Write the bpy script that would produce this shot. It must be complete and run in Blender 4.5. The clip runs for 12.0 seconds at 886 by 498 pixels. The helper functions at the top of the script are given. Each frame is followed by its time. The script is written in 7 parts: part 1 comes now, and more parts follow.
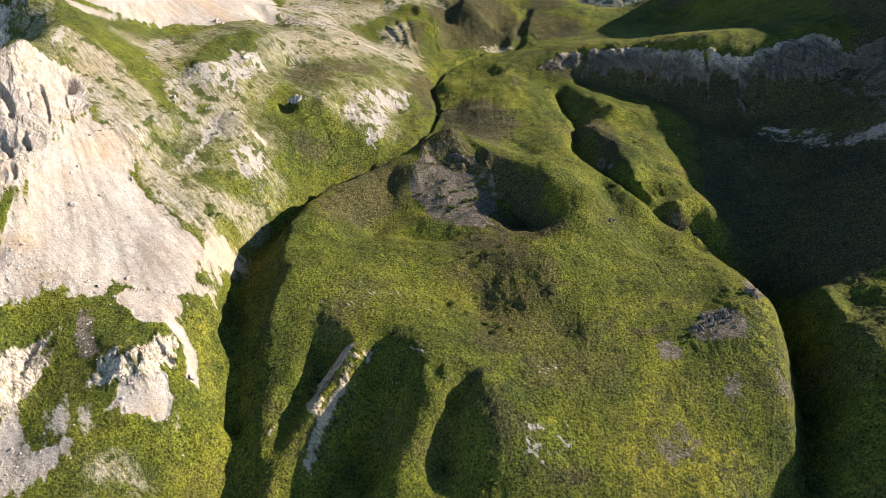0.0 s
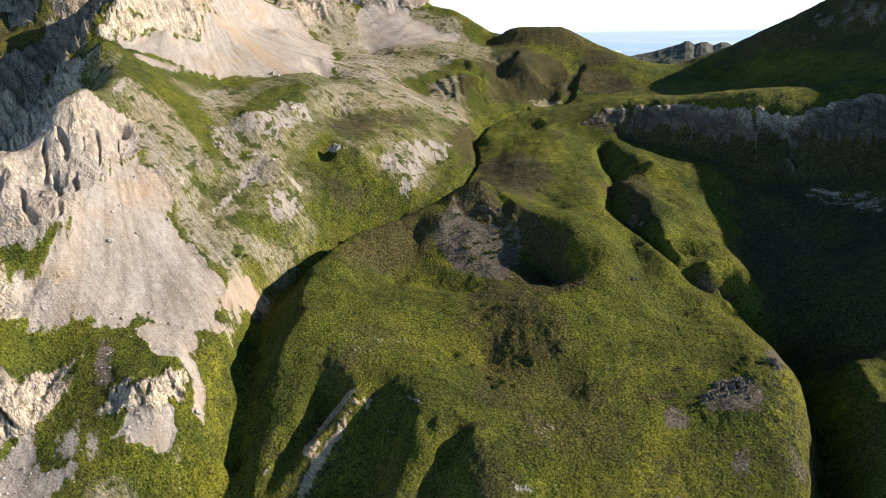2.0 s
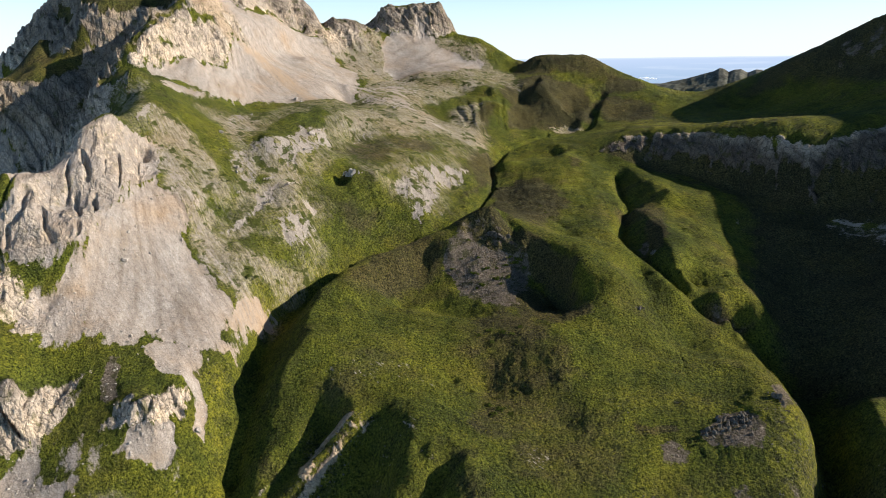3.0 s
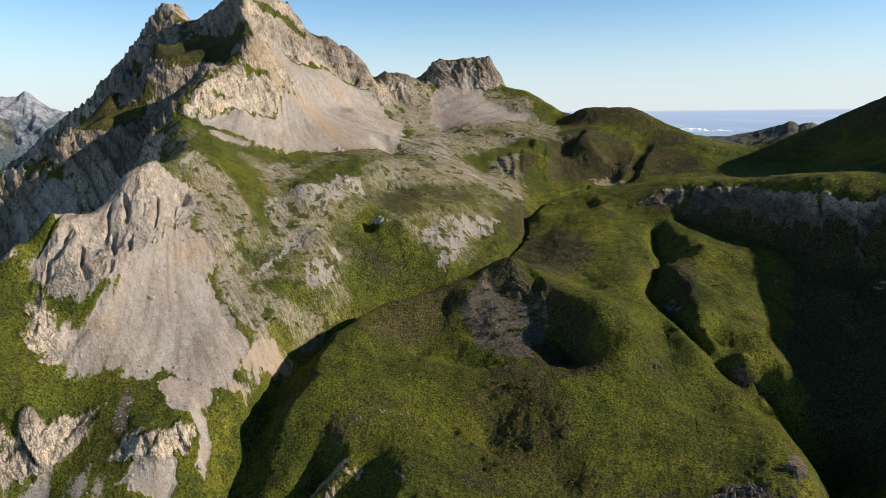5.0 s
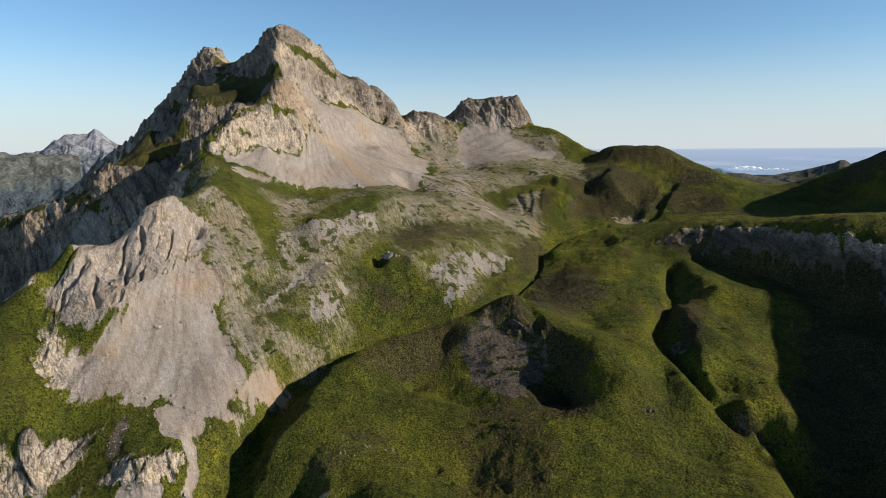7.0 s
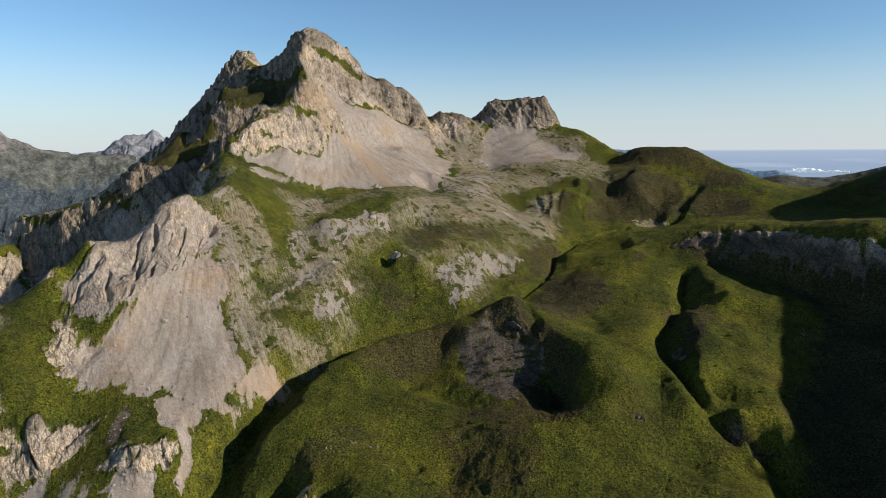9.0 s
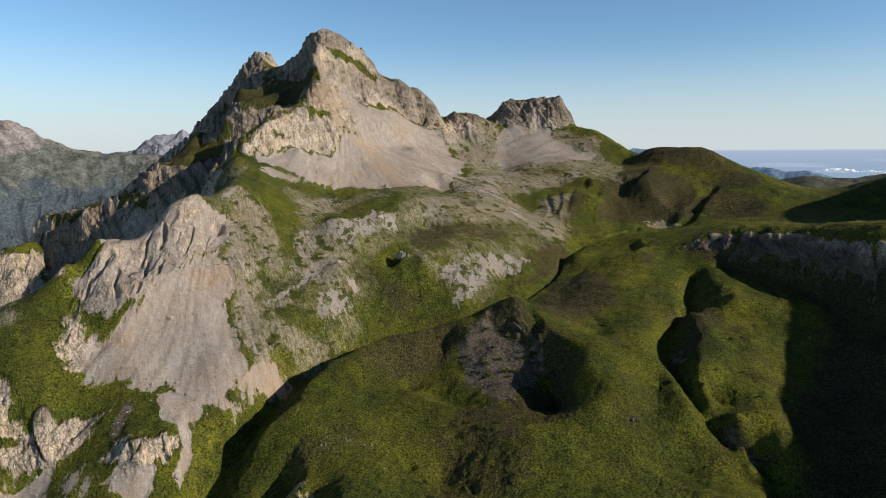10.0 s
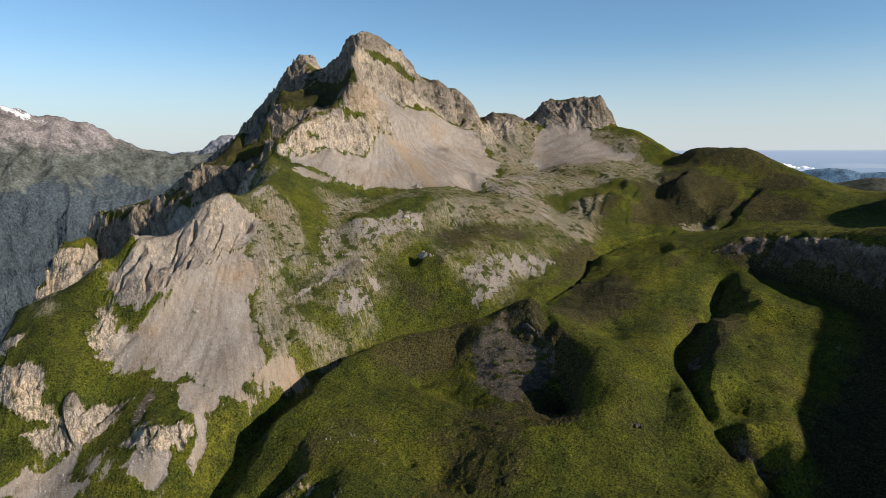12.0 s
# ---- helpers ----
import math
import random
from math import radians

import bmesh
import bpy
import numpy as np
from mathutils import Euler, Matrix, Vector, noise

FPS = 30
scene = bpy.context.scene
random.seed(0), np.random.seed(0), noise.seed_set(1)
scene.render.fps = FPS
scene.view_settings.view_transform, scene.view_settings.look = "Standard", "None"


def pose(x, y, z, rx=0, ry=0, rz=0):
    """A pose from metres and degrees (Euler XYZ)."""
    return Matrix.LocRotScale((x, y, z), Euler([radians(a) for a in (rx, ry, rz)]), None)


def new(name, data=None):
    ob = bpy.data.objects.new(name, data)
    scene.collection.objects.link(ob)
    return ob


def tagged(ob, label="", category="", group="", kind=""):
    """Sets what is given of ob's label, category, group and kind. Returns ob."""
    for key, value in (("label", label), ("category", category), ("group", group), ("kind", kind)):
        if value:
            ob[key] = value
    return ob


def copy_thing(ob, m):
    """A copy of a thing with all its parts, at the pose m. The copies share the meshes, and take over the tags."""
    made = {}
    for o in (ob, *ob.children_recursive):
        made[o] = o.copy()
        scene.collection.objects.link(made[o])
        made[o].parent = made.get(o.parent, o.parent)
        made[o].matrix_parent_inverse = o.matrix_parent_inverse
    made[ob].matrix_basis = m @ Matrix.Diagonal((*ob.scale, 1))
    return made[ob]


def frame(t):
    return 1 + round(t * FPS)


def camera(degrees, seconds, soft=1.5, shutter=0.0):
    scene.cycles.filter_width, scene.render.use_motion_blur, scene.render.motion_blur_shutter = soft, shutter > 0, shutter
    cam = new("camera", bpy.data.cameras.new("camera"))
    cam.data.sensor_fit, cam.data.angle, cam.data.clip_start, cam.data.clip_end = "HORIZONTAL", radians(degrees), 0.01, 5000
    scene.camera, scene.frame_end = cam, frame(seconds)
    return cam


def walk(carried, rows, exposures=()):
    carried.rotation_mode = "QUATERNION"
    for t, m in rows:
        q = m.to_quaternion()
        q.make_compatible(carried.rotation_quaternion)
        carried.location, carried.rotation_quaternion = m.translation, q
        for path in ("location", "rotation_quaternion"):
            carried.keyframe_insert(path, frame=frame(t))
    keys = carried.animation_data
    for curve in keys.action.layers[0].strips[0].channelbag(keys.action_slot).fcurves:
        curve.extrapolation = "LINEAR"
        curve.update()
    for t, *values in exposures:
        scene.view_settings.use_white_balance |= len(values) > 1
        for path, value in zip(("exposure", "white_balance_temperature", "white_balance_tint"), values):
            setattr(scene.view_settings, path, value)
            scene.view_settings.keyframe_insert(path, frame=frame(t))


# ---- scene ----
cam = camera(68.9, 12.0, soft=0.7)
# seconds, x, y, z, and the three turns in degrees
PATH = [
    (0, -0.44, 2.44, 149.45, 67.257, 1.145, -0.672),
    (0.5, 5.38, 2.26, 149.65, 68.363, 1.047, 1.308),
    (1, 10.82, 2.19, 150.01, 69.421, 0.954, 3.059),
    (1.5, 16.76, 2.17, 150.6, 70.474, 0.894, 4.612),
    (2, 22.86, 2.29, 151.06, 71.54, 0.907, 6.183),
    (2.5, 28.78, 2.42, 151.6, 72.592, 0.838, 7.744),
    (3, 35.12, 2.78, 151.83, 73.712, 0.81, 9.377),
    (5, 58.46, 6.57, 152.15, 78.064, 0.573, 15.622),
    (5.5, 64.47, 7.86, 152.33, 79.113, 0.529, 16.957),
    (6, 70.1, 9.19, 152.45, 80.17, 0.466, 17.99),
    (6.5, 75.84, 10.54, 152.5, 81.262, 0.419, 19.057),
    (7, 81.71, 12.11, 152.53, 81.284, 0.417, 20.148),
    (9, 104.51, 19.42, 152.73, 81.364, 0.295, 24.527),
    (9.5, 110.3, 21.28, 152.93, 81.364, 0.28, 25.682),
    (10, 116.03, 23.53, 153.17, 81.338, 0.267, 26.857),
    (10.5, 121.73, 25.96, 153.18, 81.354, 0.252, 28.047),
    (11, 127.3, 28.27, 153.33, 81.347, 0.27, 29.557),
    (11.5, 132.8, 30.81, 153.42, 81.359, 0.242, 31.245),
    (12, 135.57, 32.26, 153.49, 81.359, 0.242, 32.089),
]
walk(cam, [(t, pose(x, y, z, rx, ry, rz)) for t, x, y, z, rx, ry, rz in PATH],
     exposures=[(0.0, 1.24), (1.5, 0.91), (3.0, 0.5), (5.5, 0.08), (7.0, -0.08), (12.0, -0.14)])

# ---- sky, sun, exposure ----
SUN_AZIMUTH, SUN_HEIGHT = 84.0, 25.2      # degrees from +y towards +x, and above the horizon
world = bpy.data.worlds.new("sky")
scene.world = world
world.use_nodes = True
wn = world.node_tree.nodes
sky = wn.new("ShaderNodeTexSky")
sky.sky_type, sky.sun_disc = "NISHITA", False
sky.sun_elevation, sky.sun_rotation = radians(SUN_HEIGHT), radians(SUN_AZIMUTH)
sky.altitude, sky.air_density, sky.dust_density, sky.ozone_density = 800, 1.0, 0.0, 3.0
wn["Background"].inputs["Strength"].default_value = 0.118
# unseen sky overhead dimmed to weaken the fill in shade, pale haze along the horizon
wl = world.node_tree.links
up = wn.new("ShaderNodeSeparateXYZ")
wl.new(wn.new("ShaderNodeTexCoord").outputs["Generated"], up.inputs[0])
deep = wn.new("ShaderNodeMapRange")
deep.inputs[1].default_value, deep.inputs[2].default_value, deep.inputs[3].default_value, deep.inputs[4].default_value = 0.42, 0.80, 1.0, 0.04
pale = wn.new("ShaderNodeMapRange")
pale.interpolation_type = "SMOOTHSTEP"
pale.inputs[1].default_value, pale.inputs[2].default_value, pale.inputs[3].default_value, pale.inputs[4].default_value = -0.02, 0.17, 0.9, 0.0
for n in (deep, pale):
    wl.new(up.outputs["Z"], n.inputs[0])
haze = wn.new("ShaderNodeMix")
haze.data_type = "RGBA"
haze.inputs[7].default_value = (5.6, 6.1, 6.6, 1)
tone = wn.new("ShaderNodeMix")
tone.data_type, tone.blend_type = "RGBA", "MULTIPLY"
tone.inputs[0].default_value, tone.inputs[7].default_value = 1.0, (0.96, 1.12, 1.18, 1)
wl.new(sky.outputs["Color"], tone.inputs[6])
wl.new(tone.outputs[2], haze.inputs[6])
wl.new(pale.outputs[0], haze.inputs[0])
dim = wn.new("ShaderNodeVectorMath")
dim.operation = "SCALE"
wl.new(haze.outputs[2], dim.inputs[0])
wl.new(deep.outputs[0], dim.inputs["Scale"])
wl.new(dim.outputs[0], wn["Background"].inputs["Color"])
sun = new("sun", bpy.data.lights.new("sun", "SUN"))
sun.data.energy, sun.data.angle, sun.data.color = 5.0, radians(0.53), (1.0, 0.9, 0.76)
sun.rotation_euler = (radians(90 - SUN_HEIGHT), 0, radians(180 - SUN_AZIMUTH))

# ---- landforms: crest, shoulder and valley lines (x, y, z), spread over the land between them ----
LINES = []


def line(name, points, step=9.0):
    """A crest, edge or valley line; the land passes through it."""
    LINES.append((name, points, step))


def landforms():
    # grassy knoll in front
    line("knoll back crest", [(-65, 220, 41), (-60, 238, 48), (-57, 261, 55), (-52, 286, 60), (-34, 303, 64), (-14, 313, 70), (-3, 318, 77.5), (6, 319, 81.5), (13, 322, 77), (18, 317, 73.5), (25, 311, 70), (32, 306, 66.5), (40, 300, 63.5), (46, 289, 60.5), (48, 282, 57.5), (51, 274, 53)], 5)
    line("hollow floor", [(-20, 297, 55.8), (-7, 299, 56.3), (-6, 277, 45.1), (10, 283, 48.3), (22, 280, 48.4)], 8)
    line("hollow slope", [(19, 298, 54), (18, 290, 50), (27, 283, 47)], 6)
    line("hollow foot", [(-2, 307, 65), (8, 307, 62.5), (17, 304, 59), (23, 303, 55.5), (34, 295, 51.5), (40, 289, 48), (44, 281, 46)], 5)
    line("trough by the hollow", [(-24, 300, 55.4), (-22, 285, 45.5), (-14, 272, 41.4), (-2, 268, 41.2)], 7)
    line("knoll middle", [(-34, 267, 45.9), (-6, 262, 44.3), (27, 243, 45.2), (42, 236, 44.7), (61, 250, 46.4), (60, 270, 56.1)])
    line("knoll shoulder east", [(83, 322, 58.2), (80, 300, 54.3), (82, 254, 41.3), (97, 231, 37.4), (98, 196, 34.3), (100, 180, 24)], 12)
    line("knoll east edge", [(100, 302, 47.7), (110, 285, 52.4), (119, 266, 35), (122, 234, 36), (124, 214, 32.8), (121, 198, 27.8), (115, 180, 21), (110, 165, 11)], 8)
    line("knoll shoulder west", [(-47, 213, 36.5), (-38, 207, 34.5), (-28, 202, 32.5), (-20, 201, 33), (-13, 194, 34), (-9, 188, 34), (-7, 181, 32.8), (-8, 173, 27), (-12, 165, 19.5), (-18, 158, 11), (-23, 151, 3)], 5)
    line("knoll west lip", [(-34, 322, 59), (-48, 308, 53.5), (-62, 290, 49), (-72, 271, 45), (-76, 250, 40.5), (-77, 225, 32), (-72, 203, 22.5), (-68, 184, 12), (-62, 165, 3)], 7)
    line("knoll west brow", [(-52, 305, 60.5), (-60, 281, 57), (-64, 260, 55), (-61, 234, 49), (-61, 213, 41)], 8)
    line("knoll front ribs", [(6, 222, 34.3), (8, 181, 32.9), (14, 163, 23.5), (26, 145, 8.2)])
    line("front rib east", [(57, 213, 34.8), (55, 180, 27.1), (54, 162, 16.3), (52, 140, 2)])
    line("front rib far east", [(80, 201, 32.7), (84, 180, 24), (86, 162, 11), (87, 145, -2)])
    line("front gully", [(8, 180, 28.5), (3, 174, 22), (0, 168, 13.5), (-2, 163, 7)], 5)
    line("front gully rib", [(0, 179, 32.5), (-2, 171, 26.5), (-5, 165, 18.5), (-8, 158, 11)], 6)
    line("front gully bank", [(11, 175, 32), (7, 170, 25), (4, 165, 16.5), (2, 159, 10)], 6)
    line("west gully", [(-24, 194, 23), (-23, 186, 16), (-27, 178, 9), (-31, 170, 2), (-35, 160, -6), (-38, 150, -12)], 5)
    line("west gully rib face", [(-35, 188, 22.8), (-40, 181, 18), (-46, 172, 11.5)], 5)
    line("west gully side", [(-15, 182, 20), (-17, 172, 10), (-22, 164, 1)], 5)
    line("left gully", [(-42, 203, 22), (-46, 195, 15.5), (-50, 187, 14), (-54, 178, 11), (-58, 168, 6.5)], 5)
    line("west brow", [(-59, 212, 37), (-58, 203, 29), (-59, 195, 24), (-60, 186, 18), (-61, 172, 9)], 6)
    line("west gully rib", [(-31, 197, 30.3), (-35, 193, 26.5), (-39, 189, 23.5), (-43, 185, 20.5), (-46, 180, 16.5), (-51, 173, 11.5), (-54, 167, 8), (-57, 159, 3)], 5)
    line("knoll foot", [(-50, 130, -14), (0, 115, -20), (60, 115, -20), (110, 125, -16)], 20)
    # ravine west of the knoll and the brook behind it
    line("ravine", [(-66, 150, -8), (-70, 172, 1.4), (-72, 185, 5.2), (-79, 205, 24.4), (-85, 225, 30.1), (-85, 250, 39.1), (-80, 270, 42.4), (-68, 294, 50.5), (-52, 314, 51.5), (-36, 330, 58.1), (-14, 345, 66.4), (-4, 375, 70.9), (0, 400, 74.5), (-4, 437, 80.7), (4, 470, 89.6), (30, 500, 97), (48, 525, 98.5)])
    line("valley bench", [(168, 230, 36.5), (166, 214, 37.5), (162, 200, 37.5)], 9)
    line("valley rib", [(150, 231, 33.5), (148, 216, 34), (146, 204, 34), (143, 190, 32)], 7)
    # green tongue behind the knoll and the gully along it
    line("tongue", [(45, 330, 63.2), (38, 360, 70), (30, 395, 78.6), (47, 436, 90), (40, 470, 94.8)], 12)
    line("tongue east bank", [(55, 449, 91), (67, 439, 85.5), (73, 426, 80), (73, 401, 75), (76, 384, 71.5), (67, 342, 66), (72, 318, 63.5), (78, 309, 61), (85, 298, 57.5), (93, 287, 52.5), (99, 282, 47), (104, 278, 43.5), (114, 274, 38.5), (122, 269, 33)], 7)
    line("east gully", [(78, 427, 76), (78, 401, 71), (81, 383, 67.5), (72, 342, 61), (77, 320, 58.5), (83, 312, 56), (90, 301, 52.5), (97, 291, 47.5), (102, 286, 42), (107, 283, 38.5), (116, 279, 33.5), (125, 274, 28), (133, 258, 19)], 6)
    line("east mounds", [(124, 274, 38.5), (128, 289, 48.1), (119, 308, 53.7), (107, 328, 63), (99, 346, 68), (95, 362, 69.4), (107, 380, 71.4), (107, 390, 76.9), (121, 383, 71.9)], 9)
    line("mound brow", [(82, 370, 70), (88, 357, 70.5), (92, 325, 67), (94, 305, 62.5), (98, 291, 55.5), (106, 285, 46.5)], 7)
    line("high mound", [(86, 430, 83.5), (88, 416, 80.5), (95, 395, 78.5)], 8)
    line("mound outer edge", [(132, 280, 38), (137, 312, 47.9), (138, 345, 56.1), (139, 382, 69.8)])
    line("east valley", [(105, 140, -12), (122, 180, 3), (133, 215, 10), (143, 260, 21.8), (152, 305, 42), (158, 350, 58.4), (150, 366, 64.2), (142, 398, 73.3), (118, 424, 79.8)])
    line("east side", [(124, 152, 8), (132, 174, 19), (145, 198, 29), (160, 240, 33.5), (172, 300, 48), (177, 336, 54.1), (207, 363, 71)])
    line("east side upper", [(165, 150, 20), (180, 200, 36), (198, 260, 52), (222, 310, 76), (250, 365, 100)], 16)
    # cliff band and the pasture above it
    line("cliff foot", [(84, 444, 90), (100, 440, 84), (128, 428, 80), (149, 412, 78), (168, 398, 79), (188, 390, 82), (215, 393, 88), (245, 399, 96)], 6)
    line("cliff edge", [(80, 462, 100), (100, 456, 102), (128, 446, 104), (148, 428, 103), (162, 415, 103), (184, 405, 103), (205, 407, 107), (240, 412, 115)], 6)
    line("pasture", [(90, 500, 103), (130, 480, 107), (170, 470, 108), (215, 465, 114)], 16)
    line("pasture back", [(48, 540, 103), (80, 535, 107), (130, 530, 110), (179, 545, 112)], 16)
    line("pasture rim", [(71, 564, 120), (98, 564, 122), (125, 562, 122), (150, 578, 121)], 14)
    line("saddle", [(160, 610, 121), (120, 640, 124), (95, 650, 128)], 14)
    line("east mountain crest", [(155, 595, 123), (195, 580, 134), (234, 560, 156), (271, 547, 179), (345, 500, 202), (355, 430, 183), (352, 385, 167), (350, 335, 158), (345, 290, 140), (335, 240, 104), (320, 190, 88), (300, 100, 60)], 18)
    line("east mountain flank", [(213, 547, 133.8), (262, 500, 145), (290, 440, 146), (288, 360, 124), (276, 300, 100), (255, 225, 70), (240, 150, 50)], 18)
    line("east mountain back", [(480, 650, 60), (520, 450, 80), (500, 250, 10)], 60)
    # green hill at the pass
    line("green hill top", [(6, 630, 148), (14, 626, 153), (24, 623, 155), (42, 619, 155), (62, 616, 155), (67, 614, 153), (80, 606, 145), (95, 600, 138), (120, 588, 128)], 8)
    line("green hill front", [(-4, 618, 141), (20, 590, 139.1), (48, 590, 140), (72, 585, 131.2)])
    line("green hill foot", [(13, 562, 130.9), (23, 560, 132.8), (47, 532, 111.6), (72, 540, 112.4)])
    line("green hill back", [(20, 700, 90), (80, 700, 90)], 30)
    # rounded limestone meadow
    line("meadow rim", [(-158, 394, 125), (-144, 436, 129), (-139, 464, 135.9), (-110, 500, 132.3), (-62, 528, 128.4), (-40, 515, 120), (-29, 498, 115.7), (-29, 489, 109)], 14)
    line("meadow brow", [(-140, 385, 121.2), (-104, 400, 120.7), (-70, 440, 115.8), (-50, 460, 110.8), (-43, 469, 108.2)], 14)
    line("meadow face", [(-125, 362, 113.2), (-104, 374, 111.3), (-74, 343, 91.9), (-48, 385, 96.9), (-19, 411, 87.6)], 14)
    line("meadow foot", [(-107, 313, 89.6), (-90, 318, 80.4), (-52, 345, 79.9), (-33, 342, 71.5), (-14, 372, 75.5), (-9, 425, 83.9), (-9, 459, 92.7)], 12)
    line("meadow bays", [(-17, 542, 124.1), (-36, 557, 132), (-66, 550, 129.9), (-101, 575, 136.3), (-125, 555, 141)], 14)
    line("gullied bank", [(8, 520, 107.4), (0, 500, 104.1), (-16, 478, 103.6)], 12)
    # limestone spur and its scree
    line("spur crest", [(-188, 233, 109.5), (-177, 250, 107.6), (-169, 261, 111.8), (-172, 281, 128.1), (-174, 290, 128.6), (-171, 303, 129.2), (-180, 324, 136.1), (-192, 344, 145.7), (-205, 362, 148.3), (-200, 395, 155.8), (-195, 415, 152.1)])
    line("spur rocks foot", [(-188, 212, 85.7), (-176, 220, 84.9), (-165, 226, 89.7), (-154, 229, 88.7), (-150, 245, 93.5), (-152, 265, 102.1), (-158, 296, 111.5)])
    line("scree middle", [(-165, 212, 74.5), (-150, 215, 69.8), (-139, 236, 75.2), (-128, 250, 77.6), (-116, 299, 87.6)])
    line("scree foot", [(-158, 204, 64.7), (-134, 208, 58.1), (-113, 213, 50.4), (-97, 205, 43.5), (-86, 215, 38), (-92, 255, 56.9), (-92, 270, 63.1)])
    line("west meadow", [(-177, 210, 76.6), (-176, 198, 75.2), (-168, 198, 68.9), (-159, 197, 60), (-134, 186, 41.3), (-115, 188, 42.1), (-97, 197, 42.7), (-86, 192, 27.8)], 12)
    line("west crags", [(-165, 172, 60.1), (-150, 172, 46.5), (-134, 180, 36.2), (-118, 176, 33.7), (-102, 182, 41), (-91, 182, 28)], 12)
    line("west scree", [(-145, 157, 26.8), (-134, 166, 25.6), (-120, 158, 19.4), (-114, 162, 23.6), (-100, 160, 13.8), (-77, 177, 11.9)], 14)
    line("west lower", [(-130, 130, -0.1), (-103, 145, 4), (-86, 158, 5.1), (-72, 140, -10)], 18)
    line("shoulder edge", [(-196, 222, 94.3), (-203, 207, 84.1), (-218, 202, 78), (-228, 190, 70), (-200, 165, 56), (-175, 140, 34)], 12)
    line("shoulder drop", [(-238, 245, 45), (-258, 215, 20), (-262, 180, 5), (-245, 140, -25)], 20)
    # the mountain: west flank, summits, screes
    line("dark ridge", [(-227, 348, 138.3), (-222, 360, 150.7), (-216, 376, 167.3), (-216, 394, 176.9), (-216, 412, 179.7), (-214, 432, 188), (-216, 453, 205.2)], 8)
    line("pale ridge", [(-200, 405, 157.7), (-194, 430, 157.3), (-203, 441, 175.1), (-208, 448, 186.9)], 8)
    line("summit rib", [(-216, 453, 206), (-228, 470, 222), (-240, 488, 245), (-248, 501, 258)], 8)
    line("summit crest", [(-248, 501, 258), (-243, 512, 257), (-231, 535, 245), (-225, 549, 236), (-223, 554, 224), (-211, 564, 216), (-195, 577, 205), (-180, 589, 194), (-175, 596, 180)], 6)
    line("summit face", [(-222, 490, 201.2), (-216, 512, 197.4), (-206, 545, 196.7), (-196, 566, 189), (-186, 580, 182)], 9)
    line("crag crest", [(-175, 596, 179), (-167, 602, 190), (-149, 612, 186), (-138, 628, 184)], 6)
    line("table edge", [(-134, 633, 186), (-128, 637, 198), (-100, 643, 198), (-85, 650, 202), (-76, 653, 202), (-70, 655, 192), (-63, 657, 179)], 4)
    line("table back", [(-132, 655, 194), (-82, 672, 198)], 10)
    line("table foot", [(-128, 624, 179), (-104, 630, 178), (-82, 640, 178), (-64, 648, 177)], 8)
    line("far scree", [(-118, 599, 156), (-100, 606, 157), (-83, 612, 158), (-50, 618, 152), (-30, 608, 144)], 10)
    line("east shoulder", [(-56, 648, 176), (-36, 644, 172), (-24, 640, 165), (-4, 634, 152), (8, 630, 148)], 8)
    line("scree head", [(-198, 460, 179.2), (-190, 490, 178), (-184, 530, 176.2), (-176, 560, 172), (-150, 595, 168)], 10)
    line("scree body", [(-184, 452, 159), (-184, 479, 160.8), (-174, 541, 160.7), (-153, 576, 156), (-135, 592, 158)], 10)
    line("scree toe", [(-181, 440, 143.7), (-165, 462, 145.8), (-150, 474, 142), (-135, 515, 137.2), (-125, 552, 141)], 12)
    line("west face", [(-238, 470, 210.9), (-272, 492, 221.7), (-300, 508, 225)], 10)
    line("summit back ridge", [(-248, 501, 258), (-261, 503, 253), (-276, 511, 242), (-305, 523, 236), (-322, 531, 233)], 8)
    line("second summit", [(-326, 533, 233), (-333, 536, 243), (-341, 538, 250), (-353, 536, 251), (-360, 532, 240), (-366, 520, 222), (-370, 510, 214)], 4)
    line("west ridge", [(-368, 513, 216), (-369, 500, 199), (-380, 488, 184), (-390, 474, 164), (-405, 462, 148), (-425, 456, 134), (-450, 452, 117), (-485, 450, 98), (-540, 440, 60)], 12)
    line("behind the spur", [(-440, 378, 72), (-420, 382, 84), (-400, 388, 94), (-378, 396, 106), (-368, 420, 118), (-395, 415, 102)], 9)
    line("west slope", [(-300, 442, 181.1), (-330, 455, 165.2), (-352, 440, 142), (-362, 415, 122)], 12)
    line("west spur", [(-316, 396, 143.5), (-324, 385, 144.7), (-337, 382, 137), (-350, 381, 128.3), (-362, 372, 117.4), (-378, 362, 110.2), (-405, 358, 102), (-432, 359, 101), (-439, 358, 100)], 7)
    line("spur south cliff", [(-302, 366, 102.1), (-326, 352, 91.6), (-356, 338, 66.2), (-400, 342, 62.1), (-440, 345, 58), (-452, 356, 58)], 10)
    line("valley under the buttress", [(-432, 305, 39.7), (-417, 289, 40.6)], 12)
    line("buttress foot", [(-411, 301, 45.8), (-400, 308, 48.4), (-394, 324, 55.9)], 8)
    line("buttress back", [(-440, 359, 85), (-442, 343, 77.9), (-444, 326, 74.7)], 10)
    line("buttress top", [(-418, 346, 84.2), (-419, 335, 81.3), (-420, 324, 77.8), (-421, 313, 75.7)], 6)
    line("shade bowl", [(-246, 400, 138.8), (-258, 380, 121), (-272, 360, 100), (-290, 330, 62)], 12)
    line("bowl back", [(-262, 432, 151), (-285, 415, 152), (-300, 432, 176)], 10)
